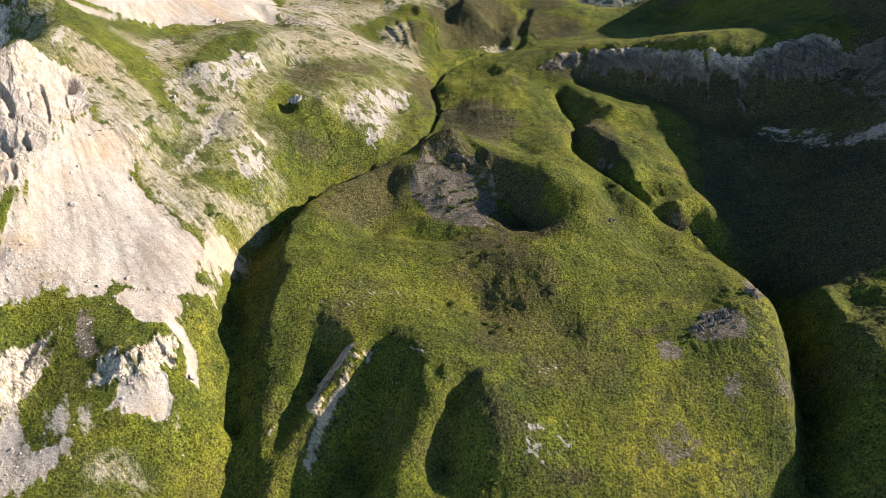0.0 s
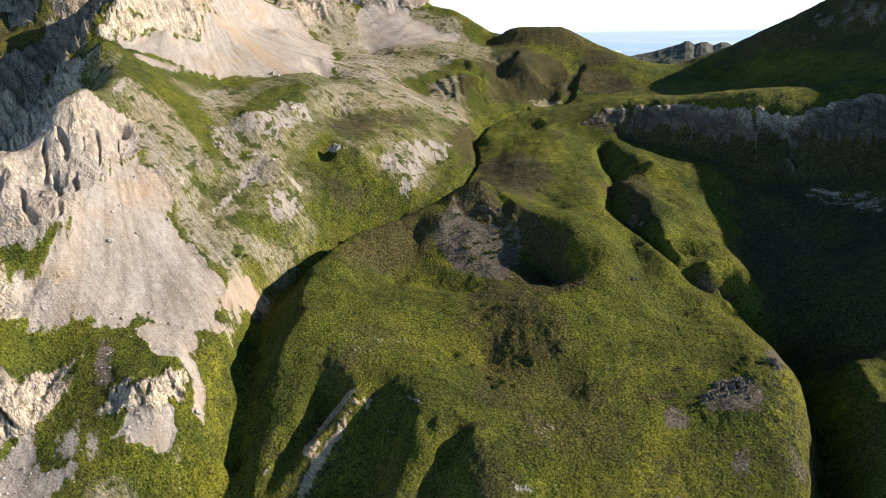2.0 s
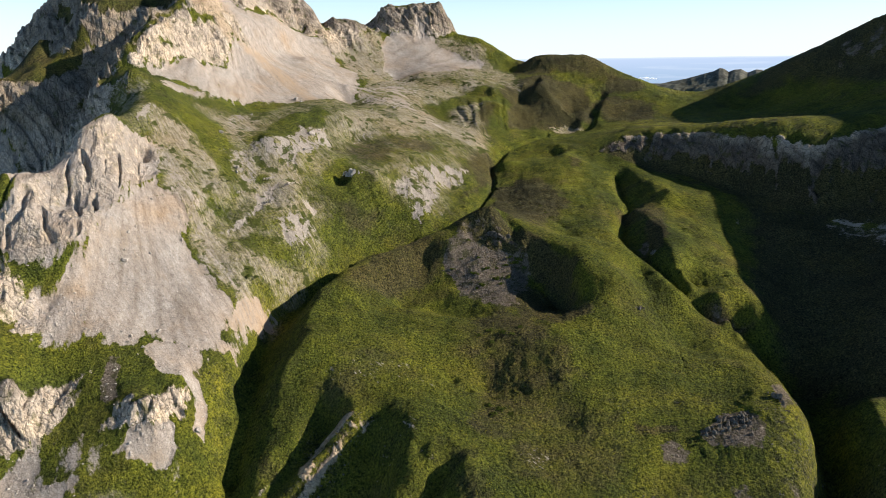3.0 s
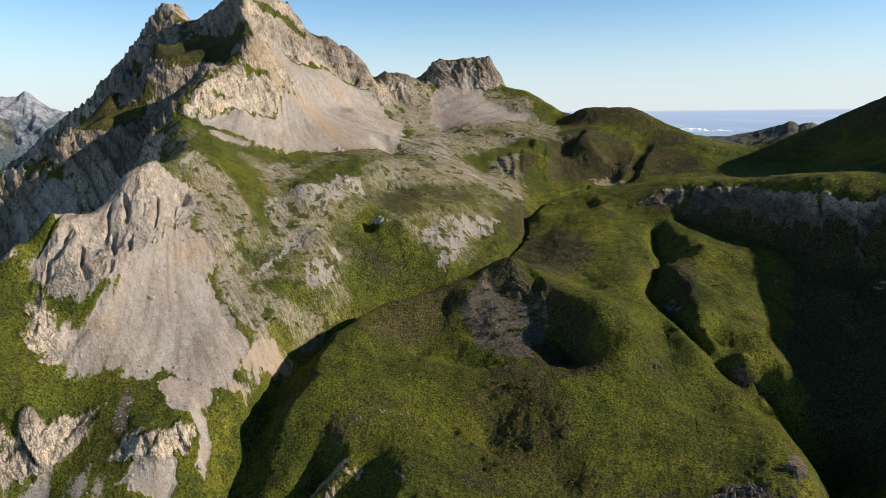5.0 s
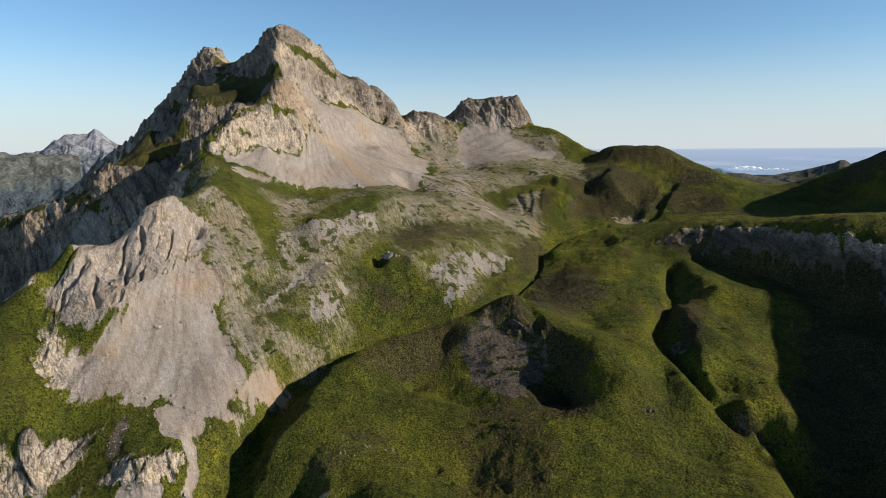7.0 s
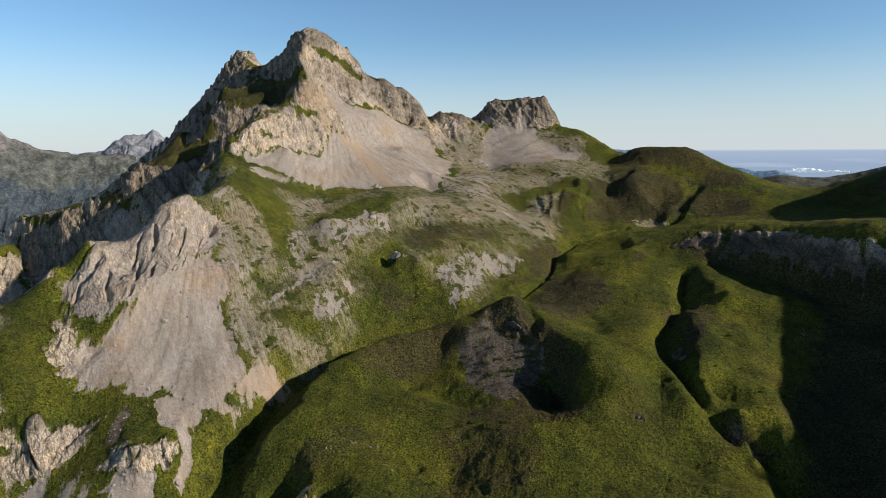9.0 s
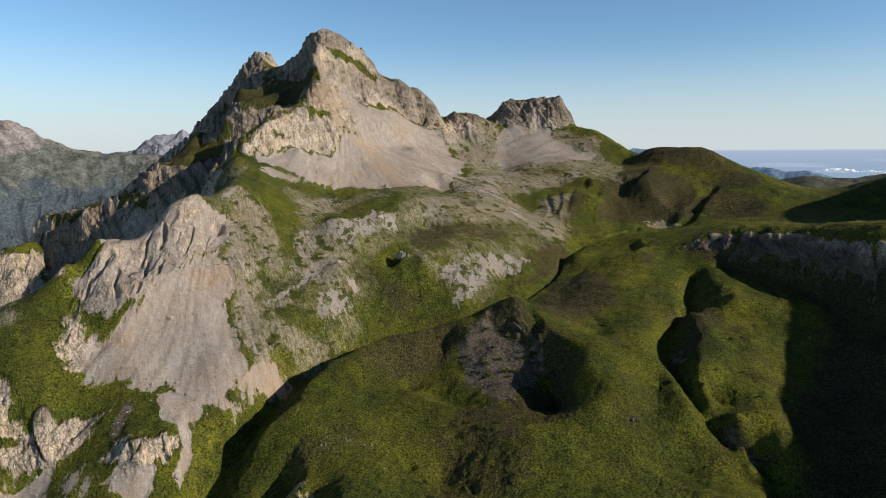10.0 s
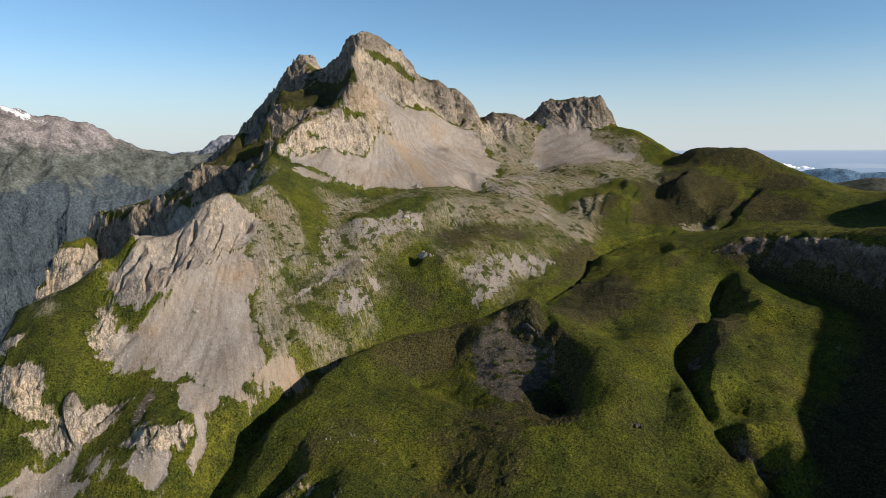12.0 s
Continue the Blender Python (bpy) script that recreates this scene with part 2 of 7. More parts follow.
    line("shade gully", [(-237, 450, 186.4), (-244, 432, 166.4), (-250, 412, 147.1)], 8)
    line("green wedge", [(-257, 470, 206.7), (-280, 464, 200.5), (-300, 455, 205.9)], 10)
    line("foot of the green wedge", [(-262, 440, 184.3), (-276, 432, 187.8)], 10)
    line("bowl crag", [(-240, 325, 92.1), (-250, 300, 62)], 12)
    line("spur under crest", [(-197, 262, 88.8), (-196, 290, 102.7), (-197, 312, 112.1), (-214, 330, 117), (-236, 345, 119.8)], 12)
    line("west valley side", [(-330, 250, -30), (-420, 280, -20), (-480, 330, 0), (-520, 400, 30)], 40)
    line("mountain back", [(-200, 660, 110), (-120, 720, 90), (-30, 720, 100), (-330, 640, 120), (-450, 580, 60)], 50)
    # wide surroundings
    line("west valley", [(-700, 100, -260), (-800, 400, -260), (-760, 700, -220), (-600, 900, -180)], 150)
    line("north lowland", [(-300, 1000, -120), (0, 950, 0), (200, 900, 50), (380, 900, 40)], 120)
    line("south lowland", [(-300, 0, -120), (-150, -100, -90), (0, -150, -80), (200, -100, -60), (320, 0, 40)], 60)
    line("under the way", [(-60, 60, -50), (40, 50, -45), (130, 60, -30), (180, 80, 10)], 40)
    line("far ring", [(-1100, -300, -280), (0, -900, -160), (900, -400, -60), (1000, 500, -40), (700, 1100, 0)], 300)
    # spurs, banks and dips between them
    line("flank crest", [(-373, 512, 209.7)], 300)
    line("shadow ridge", [(-221, 463, 210.6), (-215, 449, 202.4), (-219, 442, 195.5), (-215, 427, 187.6), (-218, 412, 181), (-211, 388, 174.2), (-222, 383, 166.5), (-211, 366, 157.9), (-220, 354, 143.7), (-221, 344, 138.8)], 300)
    line("ridge end", [(-198, 344, 150.5)], 300)
    line("spur top", [(-173, 288, 129.8), (-172, 278, 127.3), (-179, 271, 123.6)], 300)
    line("green wedge brow", [(-257, 486, 217.5), (-271, 474, 207.5), (-287, 458, 196.7), (-300, 443, 186.2)], 300)
    line("green wedge foot", [(-293, 422, 166.6), (-311, 420, 159.6), (-305, 396, 148.9), (-321, 394, 140.3)], 300)
    line("inner gully", [(-229, 415, 186.8)], 300)
    line("west crag tops", [(-311, 392, 147.2), (-322, 376, 140), (-320, 380, 134.6), (-334, 376, 124.3), (-335, 367, 119.1), (-360, 362, 110)], 300)
    line("crag shelf", [(-371, 354, 106.9), (-371, 350, 101.7)], 300)
    line("spur west rim", [(-182, 232, 104.9), (-188, 224, 94.8), (-192, 220, 100.3)], 300)
    line("spur wall", [(-167, 258, 110), (-161, 248, 99.4), (-168, 242, 93.7), (-151, 225, 83.5)], 300)
    line("spur shoulder", [(-158, 292, 113.7), (-159, 288, 101.4)], 300)
    line("knob of the rib", [(-208, 373, 159.6), (-192, 344, 146.8)], 300)
    line("meadow swell", [(-118, 342, 114.7), (-131, 383, 118.9), (-121, 391, 121.8), (-116, 404, 123.2)], 300)
    line("meadow dip", [(-162, 361, 122.4), (-155, 395, 123.2), (-143, 361, 115.3), (-130, 335, 108.1), (-127, 311, 98)], 300)
    line("grass band", [(-148, 319, 115.1), (-163, 321, 128.2), (-145, 348, 117)], 300)
    line("mound dip", [(-95, 370, 98.9), (-89, 400, 102.4), (-63, 402, 101.3), (-39, 403, 95.2), (-21, 411, 88.4)], 300)
    line("mound brow east", [(-72, 345, 93.3), (-61, 348, 93.7), (-48, 360, 85.2), (-43, 354, 83)], 300)
    line("pale ridge of the meadow", [(-95, 403, 116.7), (-78, 437, 114.9), (-53, 441, 109.2), (-26, 446, 98.4)], 300)
    line("upper bench", [(-111, 480, 119.7), (-90, 488, 125.6), (-61, 486, 115.8), (-44, 491, 108.6)], 300)
    line("under the mound", [(-77, 343, 86.8), (-53, 343, 79.2), (-36, 344, 74), (-26, 383, 78.2)], 300)
    line("slope above the ravine", [(-82, 302, 70.4), (-83, 287, 67.7), (-90, 270, 58.6)], 300)
    line("ledge slope", [(-93, 315, 89.4), (-108, 311, 88.2), (-124, 299, 95.6), (-113, 278, 77.8), (-127, 274, 92.8)], 300)
    line("hummocks", [(-99, 548, 134.7), (-64, 521, 127.3), (-81, 571, 138.8), (-50, 582, 142.9), (-31, 569, 136.5)], 300)
    line("hummock dip", [(-121, 520, 128.4), (-120, 483, 124), (-41, 547, 124.4)], 300)
    line("banks at the pass", [(-14, 545, 130), (0, 510, 118.5), (15, 544, 116)], 300)
    line("cirque", [(12, 579, 136), (8, 558, 123.4), (29, 552, 128)], 300)
    line("pass gully", [(70, 561, 120.7), (82, 563, 121.1)], 300)
    line("tongue top", [(40, 453, 87.6), (55, 447, 89.3), (46, 434, 89.5)], 300)
    line("tongue spine", [(35, 395, 78.3), (21, 391, 77.3)], 300)
    line("mound heads", [(88, 419, 80.6), (103, 385, 78.9), (116, 389, 74.7), (121, 376, 67)], 300)
    line("mound saddle", [(90, 371, 69.5), (102, 377, 69.9)], 300)
    line("mound flank", [(113, 341, 66.4), (128, 349, 60.6), (113, 311, 55.8)], 300)
    line("gully side", [(83, 326, 60.5), (85, 333, 61.1)], 300)
    line("west meadow slope", [(-185, 190, 75), (-184, 216, 81.3), (-163, 200, 64.4), (-155, 208, 63.1)], 300)
    line("crag heads", [(-161, 175, 60.8), (-163, 165, 50.6), (-146, 173, 48.8)], 300)
    line("crag feet", [(-146, 167, 33.3), (-136, 181, 37.3), (-144, 158, 22)], 300)
    line("crag shelf low", [(-103, 181, 41.1), (-116, 187, 40.6), (-112, 172, 30)], 300)
    line("summit wall", [(-226, 485, 210), (-218, 515, 197.4), (-192, 530, 186.8)], 300)
    line("scree line", [(-178, 460, 156.6), (-161, 518, 156.7), (-143, 456, 134.9)], 300)
    line("rib foot", [(-190, 432, 156.4), (-205, 388, 162.8), (-190, 398, 156.1), (-205, 438, 179)], 300)
    line("rib top", [(-215, 425, 180.5), (-210, 457, 195)], 300)
    line("knoll west", [(-52, 196, 25.5), (-66, 210, 35), (-65, 198, 23.8)], 300)
    line("knoll ribs west", [(-33, 207, 33.6), (-36, 191, 24.8), (-15, 189, 27.9), (-3, 180, 29.6)], 300)
    line("knoll front", [(19, 182, 29.9), (42, 206, 28.9), (77, 203, 32.3)], 300)
    line("knoll back", [(-6, 287, 46.8), (-31, 276, 41.6), (-46, 236, 47)], 300)
    line("knoll brow", [(22, 241, 42.9), (44, 244, 46.9), (67, 246, 42.2)], 300)
    line("knoll east", [(94, 262, 35.6), (116, 269, 33.3)], 300)
    line("knoll hollows", [(43, 223, 37.7), (14, 224, 31.1), (-13, 227, 38.4)], 300)
    line("hollow slopes", [(1, 294, 55.1), (7, 284, 48.1), (-12, 302, 64.4)], 300)
    line("hollow ridge", [(10, 317, 79.3), (23, 306, 68.9), (47, 283, 59.6)], 300)
    line("knoll shoulders", [(-36, 265, 45.8), (-53, 267, 57.1), (68, 279, 60.5)], 300)
    line("brook bank", [(-18, 480, 108.9), (4, 435, 87.3), (-16, 410, 85.7)], 300)
    line("pasture foot", [(64, 524, 102.9), (52, 525, 100.5)], 300)
    line("pasture edge", [(94, 477, 105.3)], 300)
    line("pasture far", [(204, 527, 117.9)], 300)
    line("valley of the cliffs", [(142, 382, 70.5), (165, 355, 63.5)], 300)
    line("valley mouth", [(159, 243, 30.9)], 300)
    line("scree marks", [(-139, 235, 74.8), (-125, 256, 77.2), (-114, 215, 51), (-96, 203, 43.3)], 300)
    line("ravine bank", [(-93, 242, 52.5)], 300)
    line("wall of the flank", [(-307, 391, 141.9), (-287, 425, 182.2), (-319, 423, 170.4)], 300)
    line("meadow stones", [(-104, 375, 112.3)], 300)


landforms()


def spaced(points, step):
    p = np.array(points, float)
    out = [p[0]]
    for a, b in zip(p[:-1], p[1:]):
        n = max(1, int(round(math.dist(a[:2], b[:2]) / step)))
        out += [a + (b - a) * (i + 1) / n for i in range(n)]
    return out


KNOTS = np.array([q for _, pts, step in LINES for q in spaced(pts, step)])
SOFT = 2.0


def solve_land(k):
    d = np.sqrt(((k[:, None, :2] - k[None, :, :2]) ** 2).sum(2) + SOFT ** 2)
    n = len(k)
    m = np.zeros((n + 3, n + 3))
    m[:n, :n] = -d + np.eye(n) * 0.7
    m[:n, n], m[:n, n + 1:] = 1, k[:, :2] / 500
    m[n:, :n] = m[:n, n:].T
    return np.linalg.solve(m, np.concatenate([k[:, 2], np.zeros(3)]))


WEIGHTS = solve_land(KNOTS)


def base_height(x, y):
    """The land's smooth height."""
    x, y = np.asarray(x, np.float32), np.asarray(y, np.float32)
    shape, x, y = x.shape, x.ravel(), y.ravel()
    out = np.empty(len(x), np.float32)
    kx, ky, w, n = KNOTS[:, 0].astype(np.float32), KNOTS[:, 1].astype(np.float32), WEIGHTS.astype(np.float32), len(KNOTS)
    for i in range(0, len(x), 20000):
        a, b = x[i:i + 20000], y[i:i + 20000]
        d = np.sqrt((a[:, None] - kx) ** 2 + (b[:, None] - ky) ** 2 + np.float32(SOFT ** 2))
        out[i:i + 20000] = -d @ w[:n] + w[n] + (w[n + 1] * a + w[n + 2] * b) / 500
    return out.reshape(shape)

STEP_DEG, ROWS_NEAR = 0.092, 740

# ---- noise in numpy ----
TABLE = np.random.RandomState(7).permutation(4096).astype(np.int32)
ANGLES = np.random.RandomState(8).rand(4096).astype(np.float32) * np.float32(2 * np.pi)
LEAN_X, LEAN_Y = np.cos(ANGLES), np.sin(ANGLES)


def grain(x, y, size, seed=0):
    """Smooth gradient noise, about -1 to 1, with bumps of that size in metres."""
    x, y = np.asarray(x, np.float32) / size + seed * 17.31, np.asarray(y, np.float32) / size - seed * 9.77
    i, j = np.floor(x).astype(np.int32), np.floor(y).astype(np.int32)
    u, v = x - i, y - j
    su, sv = u * u * u * (u * (u * 6 - 15) + 10), v * v * v * (v * (v * 6 - 15) + 10)

    def corner(a, b):
        h = TABLE[(TABLE[(i + a) & 4095] + j + b) & 4095]
        return LEAN_X[h] * (u - a) + LEAN_Y[h] * (v - b)

    low = corner(0, 0) * (1 - su) + corner(1, 0) * su
    high = corner(0, 1) * (1 - su) + corner(1, 1) * su
    return (low * (1 - sv) + high * sv) * 1.5


def layers(x, y, size, count, seed=0, gain=0.5):
    total, strength, norm = 0, 1.0, 0
    for k in range(count):
        total = total + grain(x, y, size / 2.03 ** k, seed + k) * strength
        norm += strength
        strength *= gain
    return total / norm * 1.3


def ridged(x, y, size, count, seed=0, gain=0.5):
    total, strength, norm = 0, 1.0, 0
    for k in range(count):
        total = total + (1 - 2 * np.abs(grain(x, y, size / 2.1 ** k, seed + k))) * strength
        norm += strength
        strength *= gain
    return total / norm


def smooth(a, b, v):
    t = np.clip((v - a) / (b - a), 0, 1)
    return t * t * (3 - 2 * t)


# ---- the ground grid: rings round the middle of the way, closer where the land is steep ----
PIVOT = (66.0, 8.0)
HEAD = np.radians(np.concatenate([np.arange(-76, 46, STEP_DEG), np.arange(46, 284, 2.0)]))
RINGS = ROWS_NEAR


def ring_radii():
    r = np.geomspace(45, 1150, 420)
    x, y = PIVOT[0] + np.sin(HEAD)[::6, None] * r, PIVOT[1] + np.cos(HEAD)[::6, None] * r
    z = base_height(x, y)
    up = np.arctan2(z - 151, r[None])
    d = np.abs(np.diff(up, axis=1)) + 0.22 * np.diff(np.log(r))[None]
    d = d * (0.25 + 0.75 * smooth(80, 130, r[1:]))[None]
    pad = np.pad(d, ((8, 8), (0, 0)), mode="edge")
    d = np.mean([pad[k:k + len(d)] for k in range(17)], axis=0)
    s = np.concatenate([np.zeros((len(d), 1)), np.cumsum(d, axis=1)], axis=1)
    s /= s[:, -1:]
    u = np.linspace(0, 1, RINGS)
    coarse = np.array([np.interp(u, row, r) for row in s])
    at = np.arange(len(HEAD)) / 6
    full = np.stack([np.interp(at, np.arange(len(coarse)), coarse[:, k]) for k in range(RINGS)], axis=1)
    outer = np.geomspace(1150, 4600, 50)[1:]
    inner = np.concatenate([[0.05], np.geomspace(3, 45, 15)[:-1]])
    return np.concatenate([np.repeat(inner[None], len(HEAD), axis=0), full, np.repeat(outer[None], len(HEAD), axis=0)], axis=1)


RADII = ring_radii()
GX0 = PIVOT[0] + np.sin(HEAD)[:, None] * RADII
GY0 = PIVOT[1] + np.cos(HEAD)[:, None] * RADII
GZ0 = base_height(GX0, GY0).astype(np.float64)


def grid_normals(x, y, z):
    def diff(a, axis):
        return np.gradient(a, axis=axis)
    ax, ay, az = diff(x, 0), diff(y, 0), diff(z, 0)
    bx, by, bz = diff(x, 1), diff(y, 1), diff(z, 1)
    n = np.stack([ay * bz - az * by, az * bx - ax * bz, ax * by - ay * bx], axis=-1)
    n /= np.linalg.norm(n, axis=-1, keepdims=True) + 1e-9
    return n * np.sign(n[..., 2:3] + 1e-9)

# ---- what covers the land, drawn on the plan ----
# The heath cover doubles as painted shade on the flank, cliff and east valley.
COVER = {k: np.zeros(GX0.shape, np.float32) for k in ("scree", "rock", "pale", "thin", "gravel", "heath_shade", "lush", "dry", "turf", "loose")}
WARP_X = GX0 + layers(GX0, GY0, 14, 4, 31, 0.6) * 7 + grain(GX0, GY0, 1.7, 41) * 0.7
WARP_Y = GY0 + layers(GX0, GY0, 14, 4, 51, 0.6) * 7 + grain(GX0, GY0, 1.7, 61) * 0.7


def inside(x, y, points):
    """Metres inside (+) or outside (-) a closed outline on the plan."""
    p = np.array(points, float)
    best, odd = np.full(x.shape, 1e9), np.zeros(x.shape, bool)
    for (ax, ay), (bx, by) in zip(p, np.roll(p, -1, axis=0)):
        ex, ey = bx - ax, by - ay
        t = np.clip(((x - ax) * ex + (y - ay) * ey) / (ex * ex + ey * ey + 1e-9), 0, 1)
        best = np.minimum(best, (x - ax - t * ex) ** 2 + (y - ay - t * ey) ** 2)
        if ay != by:
            odd ^= ((ay > y) != (by > y)) & (x < ex * (y - ay) / (by - ay) + ax)
    return np.where(odd, 1, -1) * np.sqrt(best)


def region(kind, strength, points, soft=3.5, wander=1.0):
    p = np.array(points, float)
    box = (GX0 > p[:, 0].min() - 12) & (GX0 < p[:, 0].max() + 12) & (GY0 > p[:, 1].min() - 12) & (GY0 < p[:, 1].max() + 12)
    d = inside(GX0[box] + wander * (WARP_X - GX0)[box], GY0[box] + wander * (WARP_Y - GY0)[box], points)
    COVER[kind][box] = np.maximum(COVER[kind][box], strength * smooth(-soft, soft, d))


def clear(points):
    """Back to plain turf inside an outline."""
    p = np.array(points, float)
    box = (GX0 > p[:, 0].min() - 12) & (GX0 < p[:, 0].max() + 12) & (GY0 > p[:, 1].min() - 12) & (GY0 < p[:, 1].max() + 12)
    keep = 1 - smooth(-4, 4, inside(0.6 * GX0[box] + 0.4 * WARP_X[box], 0.6 * GY0[box] + 0.4 * WARP_Y[box], points))
    for kind in COVER:
        COVER[kind][box] *= keep


SCREE_APEX = [(-206, 474), (-212, 505), (-211, 524), (-205, 550), (-190, 545), (-172, 562), (-153, 576), (-150, 550), (-180, 480), (-190, 455), (-200, 458)]


def covers():
    region("scree", 1, [(-152, 242), (-145, 254), (-136, 260), (-117, 256), (-102, 245), (-91, 245), (-87, 241), (-85, 225), (-93, 218), (-100, 215), (-110, 216), (-113, 210), (-125, 200), (-137, 202), (-147, 194), (-154, 198), (-152, 211), (-150, 223), (-151, 232)])
    region("scree", 1, [(-111, 215), (-100, 215), (-94, 205), (-89, 199), (-87, 190), (-89, 189), (-94, 195), (-107, 202)])
    region("rock", 0.66, [(-188, 217), (-181, 236), (-244, 342), (-167, 285), (-160, 295), (-152, 288), (-146, 268), (-147, 257), (-152, 242), (-150, 228), (-152, 221), (-170, 210), (-179, 213)], 6)
    region("scree", 0.9, [(-188, 217), (-181, 236), (-244, 342), (-167, 285), (-160, 295), (-152, 288), (-146, 268), (-147, 257), (-152, 242), (-150, 228), (-152, 221), (-170, 210), (-179, 213)], 6)
    region("thin", 0.75, [(-152, 288), (-156, 301), (-140, 307), (-125, 291), (-108, 268), (-90, 264), (-83, 268), (-83, 245), (-90, 244), (-117, 256), (-136, 260), (-147, 257)], 6)
    region("thin", 0.55, [(-173, 293), (-169, 307), (-142, 316), (-124, 302), (-140, 307), (-156, 301)], 6)
    region("scree", 1, [(-197, 375), (-198, 406), (-193, 435), (-191, 474), (-183, 517), (-160, 562), (-125, 570), (-105, 477), (-125, 431), (-144, 426), (-158, 394), (-166, 361), (-181, 348)])
    region("rock", 0.9, [(-218, 411), (-211, 428), (-201, 434), (-194, 428), (-197, 403), (-201, 376), (-208, 376), (-213, 391)])
    region("scree", 1, [(-120, 624), (-89, 638), (-71, 629), (-30, 615), (-50, 582), (-85, 579), (-115, 580), (-123, 607)])
    region("thin", 0.8, [(-110, 496), (-107, 581), (-70, 581), (-35, 558), (-22, 552), (-38, 500), (-43, 448), (-69, 451), (-89, 442)], 6)
    region("thin", 0.5, [(-43, 448), (-38, 500), (-13, 487), (-12, 454), (-30, 466)], 6)
    region("pale", 0.85, [(-49, 363), (-35, 387), (-22, 407), (-14, 393), (-21, 360), (-32, 340), (-40, 343), (-57, 348)])
    region("pale", 0.8, [(-104, 299), (-89, 316), (-81, 308), (-83, 296), (-94, 293)])
    region("pale", 0.8, [(-110, 336), (-103, 355), (-91, 367), (-87, 353), (-98, 338)])
    region("pale", 0.7, [(-117, 279), (-112, 299), (-105, 316), (-98, 316), (-105, 297), (-108, 280)])
    region("pale", 0.5, [(-103, 319), (-93, 326), (-80, 320), (-89, 316)])
    region("pale", 0.45, [(-143, 342), (-131, 383), (-115, 373), (-117, 348), (-133, 330)])
    region("pale", 0.4, [(-115, 417), (-92, 459), (-62, 444), (-80, 400), (-99, 389)])
    region("pale", 0.45, [(-102, 265), (-88, 287), (-87, 274), (-95, 257)])
    region("lush", 0.8, [(-128, 287), (-121, 314), (-128, 369), (-124, 410), (-105, 385), (-117, 348), (-113, 312), (-114, 295), (-118, 281)], 6)
    region("lush", 0.9, [(-91, 288), (-77, 318), (-62, 321), (-70, 302), (-84, 268), (-92, 261)], 6)
    region("lush", 0.8, [(-91, 345), (-81, 346), (-62, 351), (-47, 344), (-55, 330), (-78, 321), (-88, 329)], 6)
    region("lush", 0.7, [(-195, 349), (-168, 335), (-153, 352), (-128, 340), (-136, 370), (-163, 369), (-198, 367)], 6)
    region("gravel", 1, [(-13, 307), (-4, 312), (7, 308), (22, 303), (26, 296), (23, 279), (17, 272), (3, 282), (-7, 282)])
    region("heath_shade", 0.8, [(-52, 282), (-42, 327), (-16, 306), (-12, 304), (-12, 295), (-23, 287), (-40, 273)], 6)
    region("heath_shade", 0.9, [(-3, 392), (14, 413), (38, 393), (47, 373), (40, 353), (25, 328), (13, 321)], 6)
    region("heath_shade", 0.8, [(-1, 539), (31, 556), (62, 571), (59, 519), (34, 512), (13, 512)], 6)
    region("heath_shade", 0.85, [(-36, 492), (-19, 535), (-8, 507), (-13, 472), (-26, 474)], 6)
    region("heath_shade", 0.8, [(66, 563), (92, 565), (117, 551), (111, 518), (75, 527)], 6)
    region("heath_shade", 0.7, [(69, 367), (96, 389), (101, 347), (80, 352)], 6)
    region("lush", 0.8, [(37, 468), (58, 481), (57, 438), (35, 448)], 6)
    region("dry", 0.7, [(92, 525), (140, 513), (193, 423), (189, 407), (150, 433), (100, 469)], 6)
    region("pale", 0.9, [(-108, 172), (-96, 182), (-91, 181), (-92, 175), (-105, 169)])
    region("scree", 0.9, [(-128, 157), (-113, 165), (-110, 161), (-121, 152), (-130, 149), (-137, 168), (-134, 168)])
    region("gravel", 0.8, [(-122, 193), (-120, 197), (-112, 190), (-114, 185), (-120, 185)])
    region("rock", 0.9, [(-142, 182), (-130, 189), (-123, 183), (-124, 177), (-129, 174), (-137, 169)])
    region("rock", 0.85, [(-113, 179), (-101, 183), (-95, 194), (-93, 189), (-96, 181), (-105, 173), (-113, 173)])
    region("scree", 0.8, [(-90, 175), (-87, 173), (-84, 170), (-86, 170)])
    region("thin", 0.5, [(-111, 160), (-97, 164), (-89, 157), (-107, 151)], 6)
    region("rock", 0.9, [(89, 200), (95, 204), (103, 203), (105, 194), (96, 189), (89, 194)])
    region("gravel", 0.7, [(66, 196), (89, 196), (85, 187), (70, 189)])
    region("pale", 0.45, [(20, 160), (27, 166), (37, 163), (36, 154), (23, 150)])
    region("gravel", 0.6, [(92, 179), (100, 181), (102, 173), (95, 172)])
    region("gravel", 0.5, [(54, 161), (75, 172), (85, 167), (67, 155)])
    region("rock", 0.9, [(-31, 199), (-26, 197), (-34, 187), (-42, 175), (-45, 179), (-36, 193)])
    region("lush", 0.8, [(-67, 162), (-67, 180), (-56, 194), (-53, 184), (-57, 170), (-57, 159)], 6)
    region("dry", 0.6, [(42, 156), (81, 193), (103, 190), (113, 176), (90, 160), (60, 151)], 6)
    region("lush", 0.6, [(76, 301), (90, 287), (102, 259), (85, 245), (71, 265)], 6)
    region("rock", 0.95, [(-189, 166), (-172, 175), (-160, 175), (-155, 165), (-161, 152)])
    region("rock", 0.85, [(-154, 155), (-148, 173), (-137, 188), (-121, 187), (-129, 177), (-141, 154), (-150, 146)])
    region("scree", 0.8, [(-143, 142), (-145, 152), (-134, 167), (-122, 160), (-127, 151)])
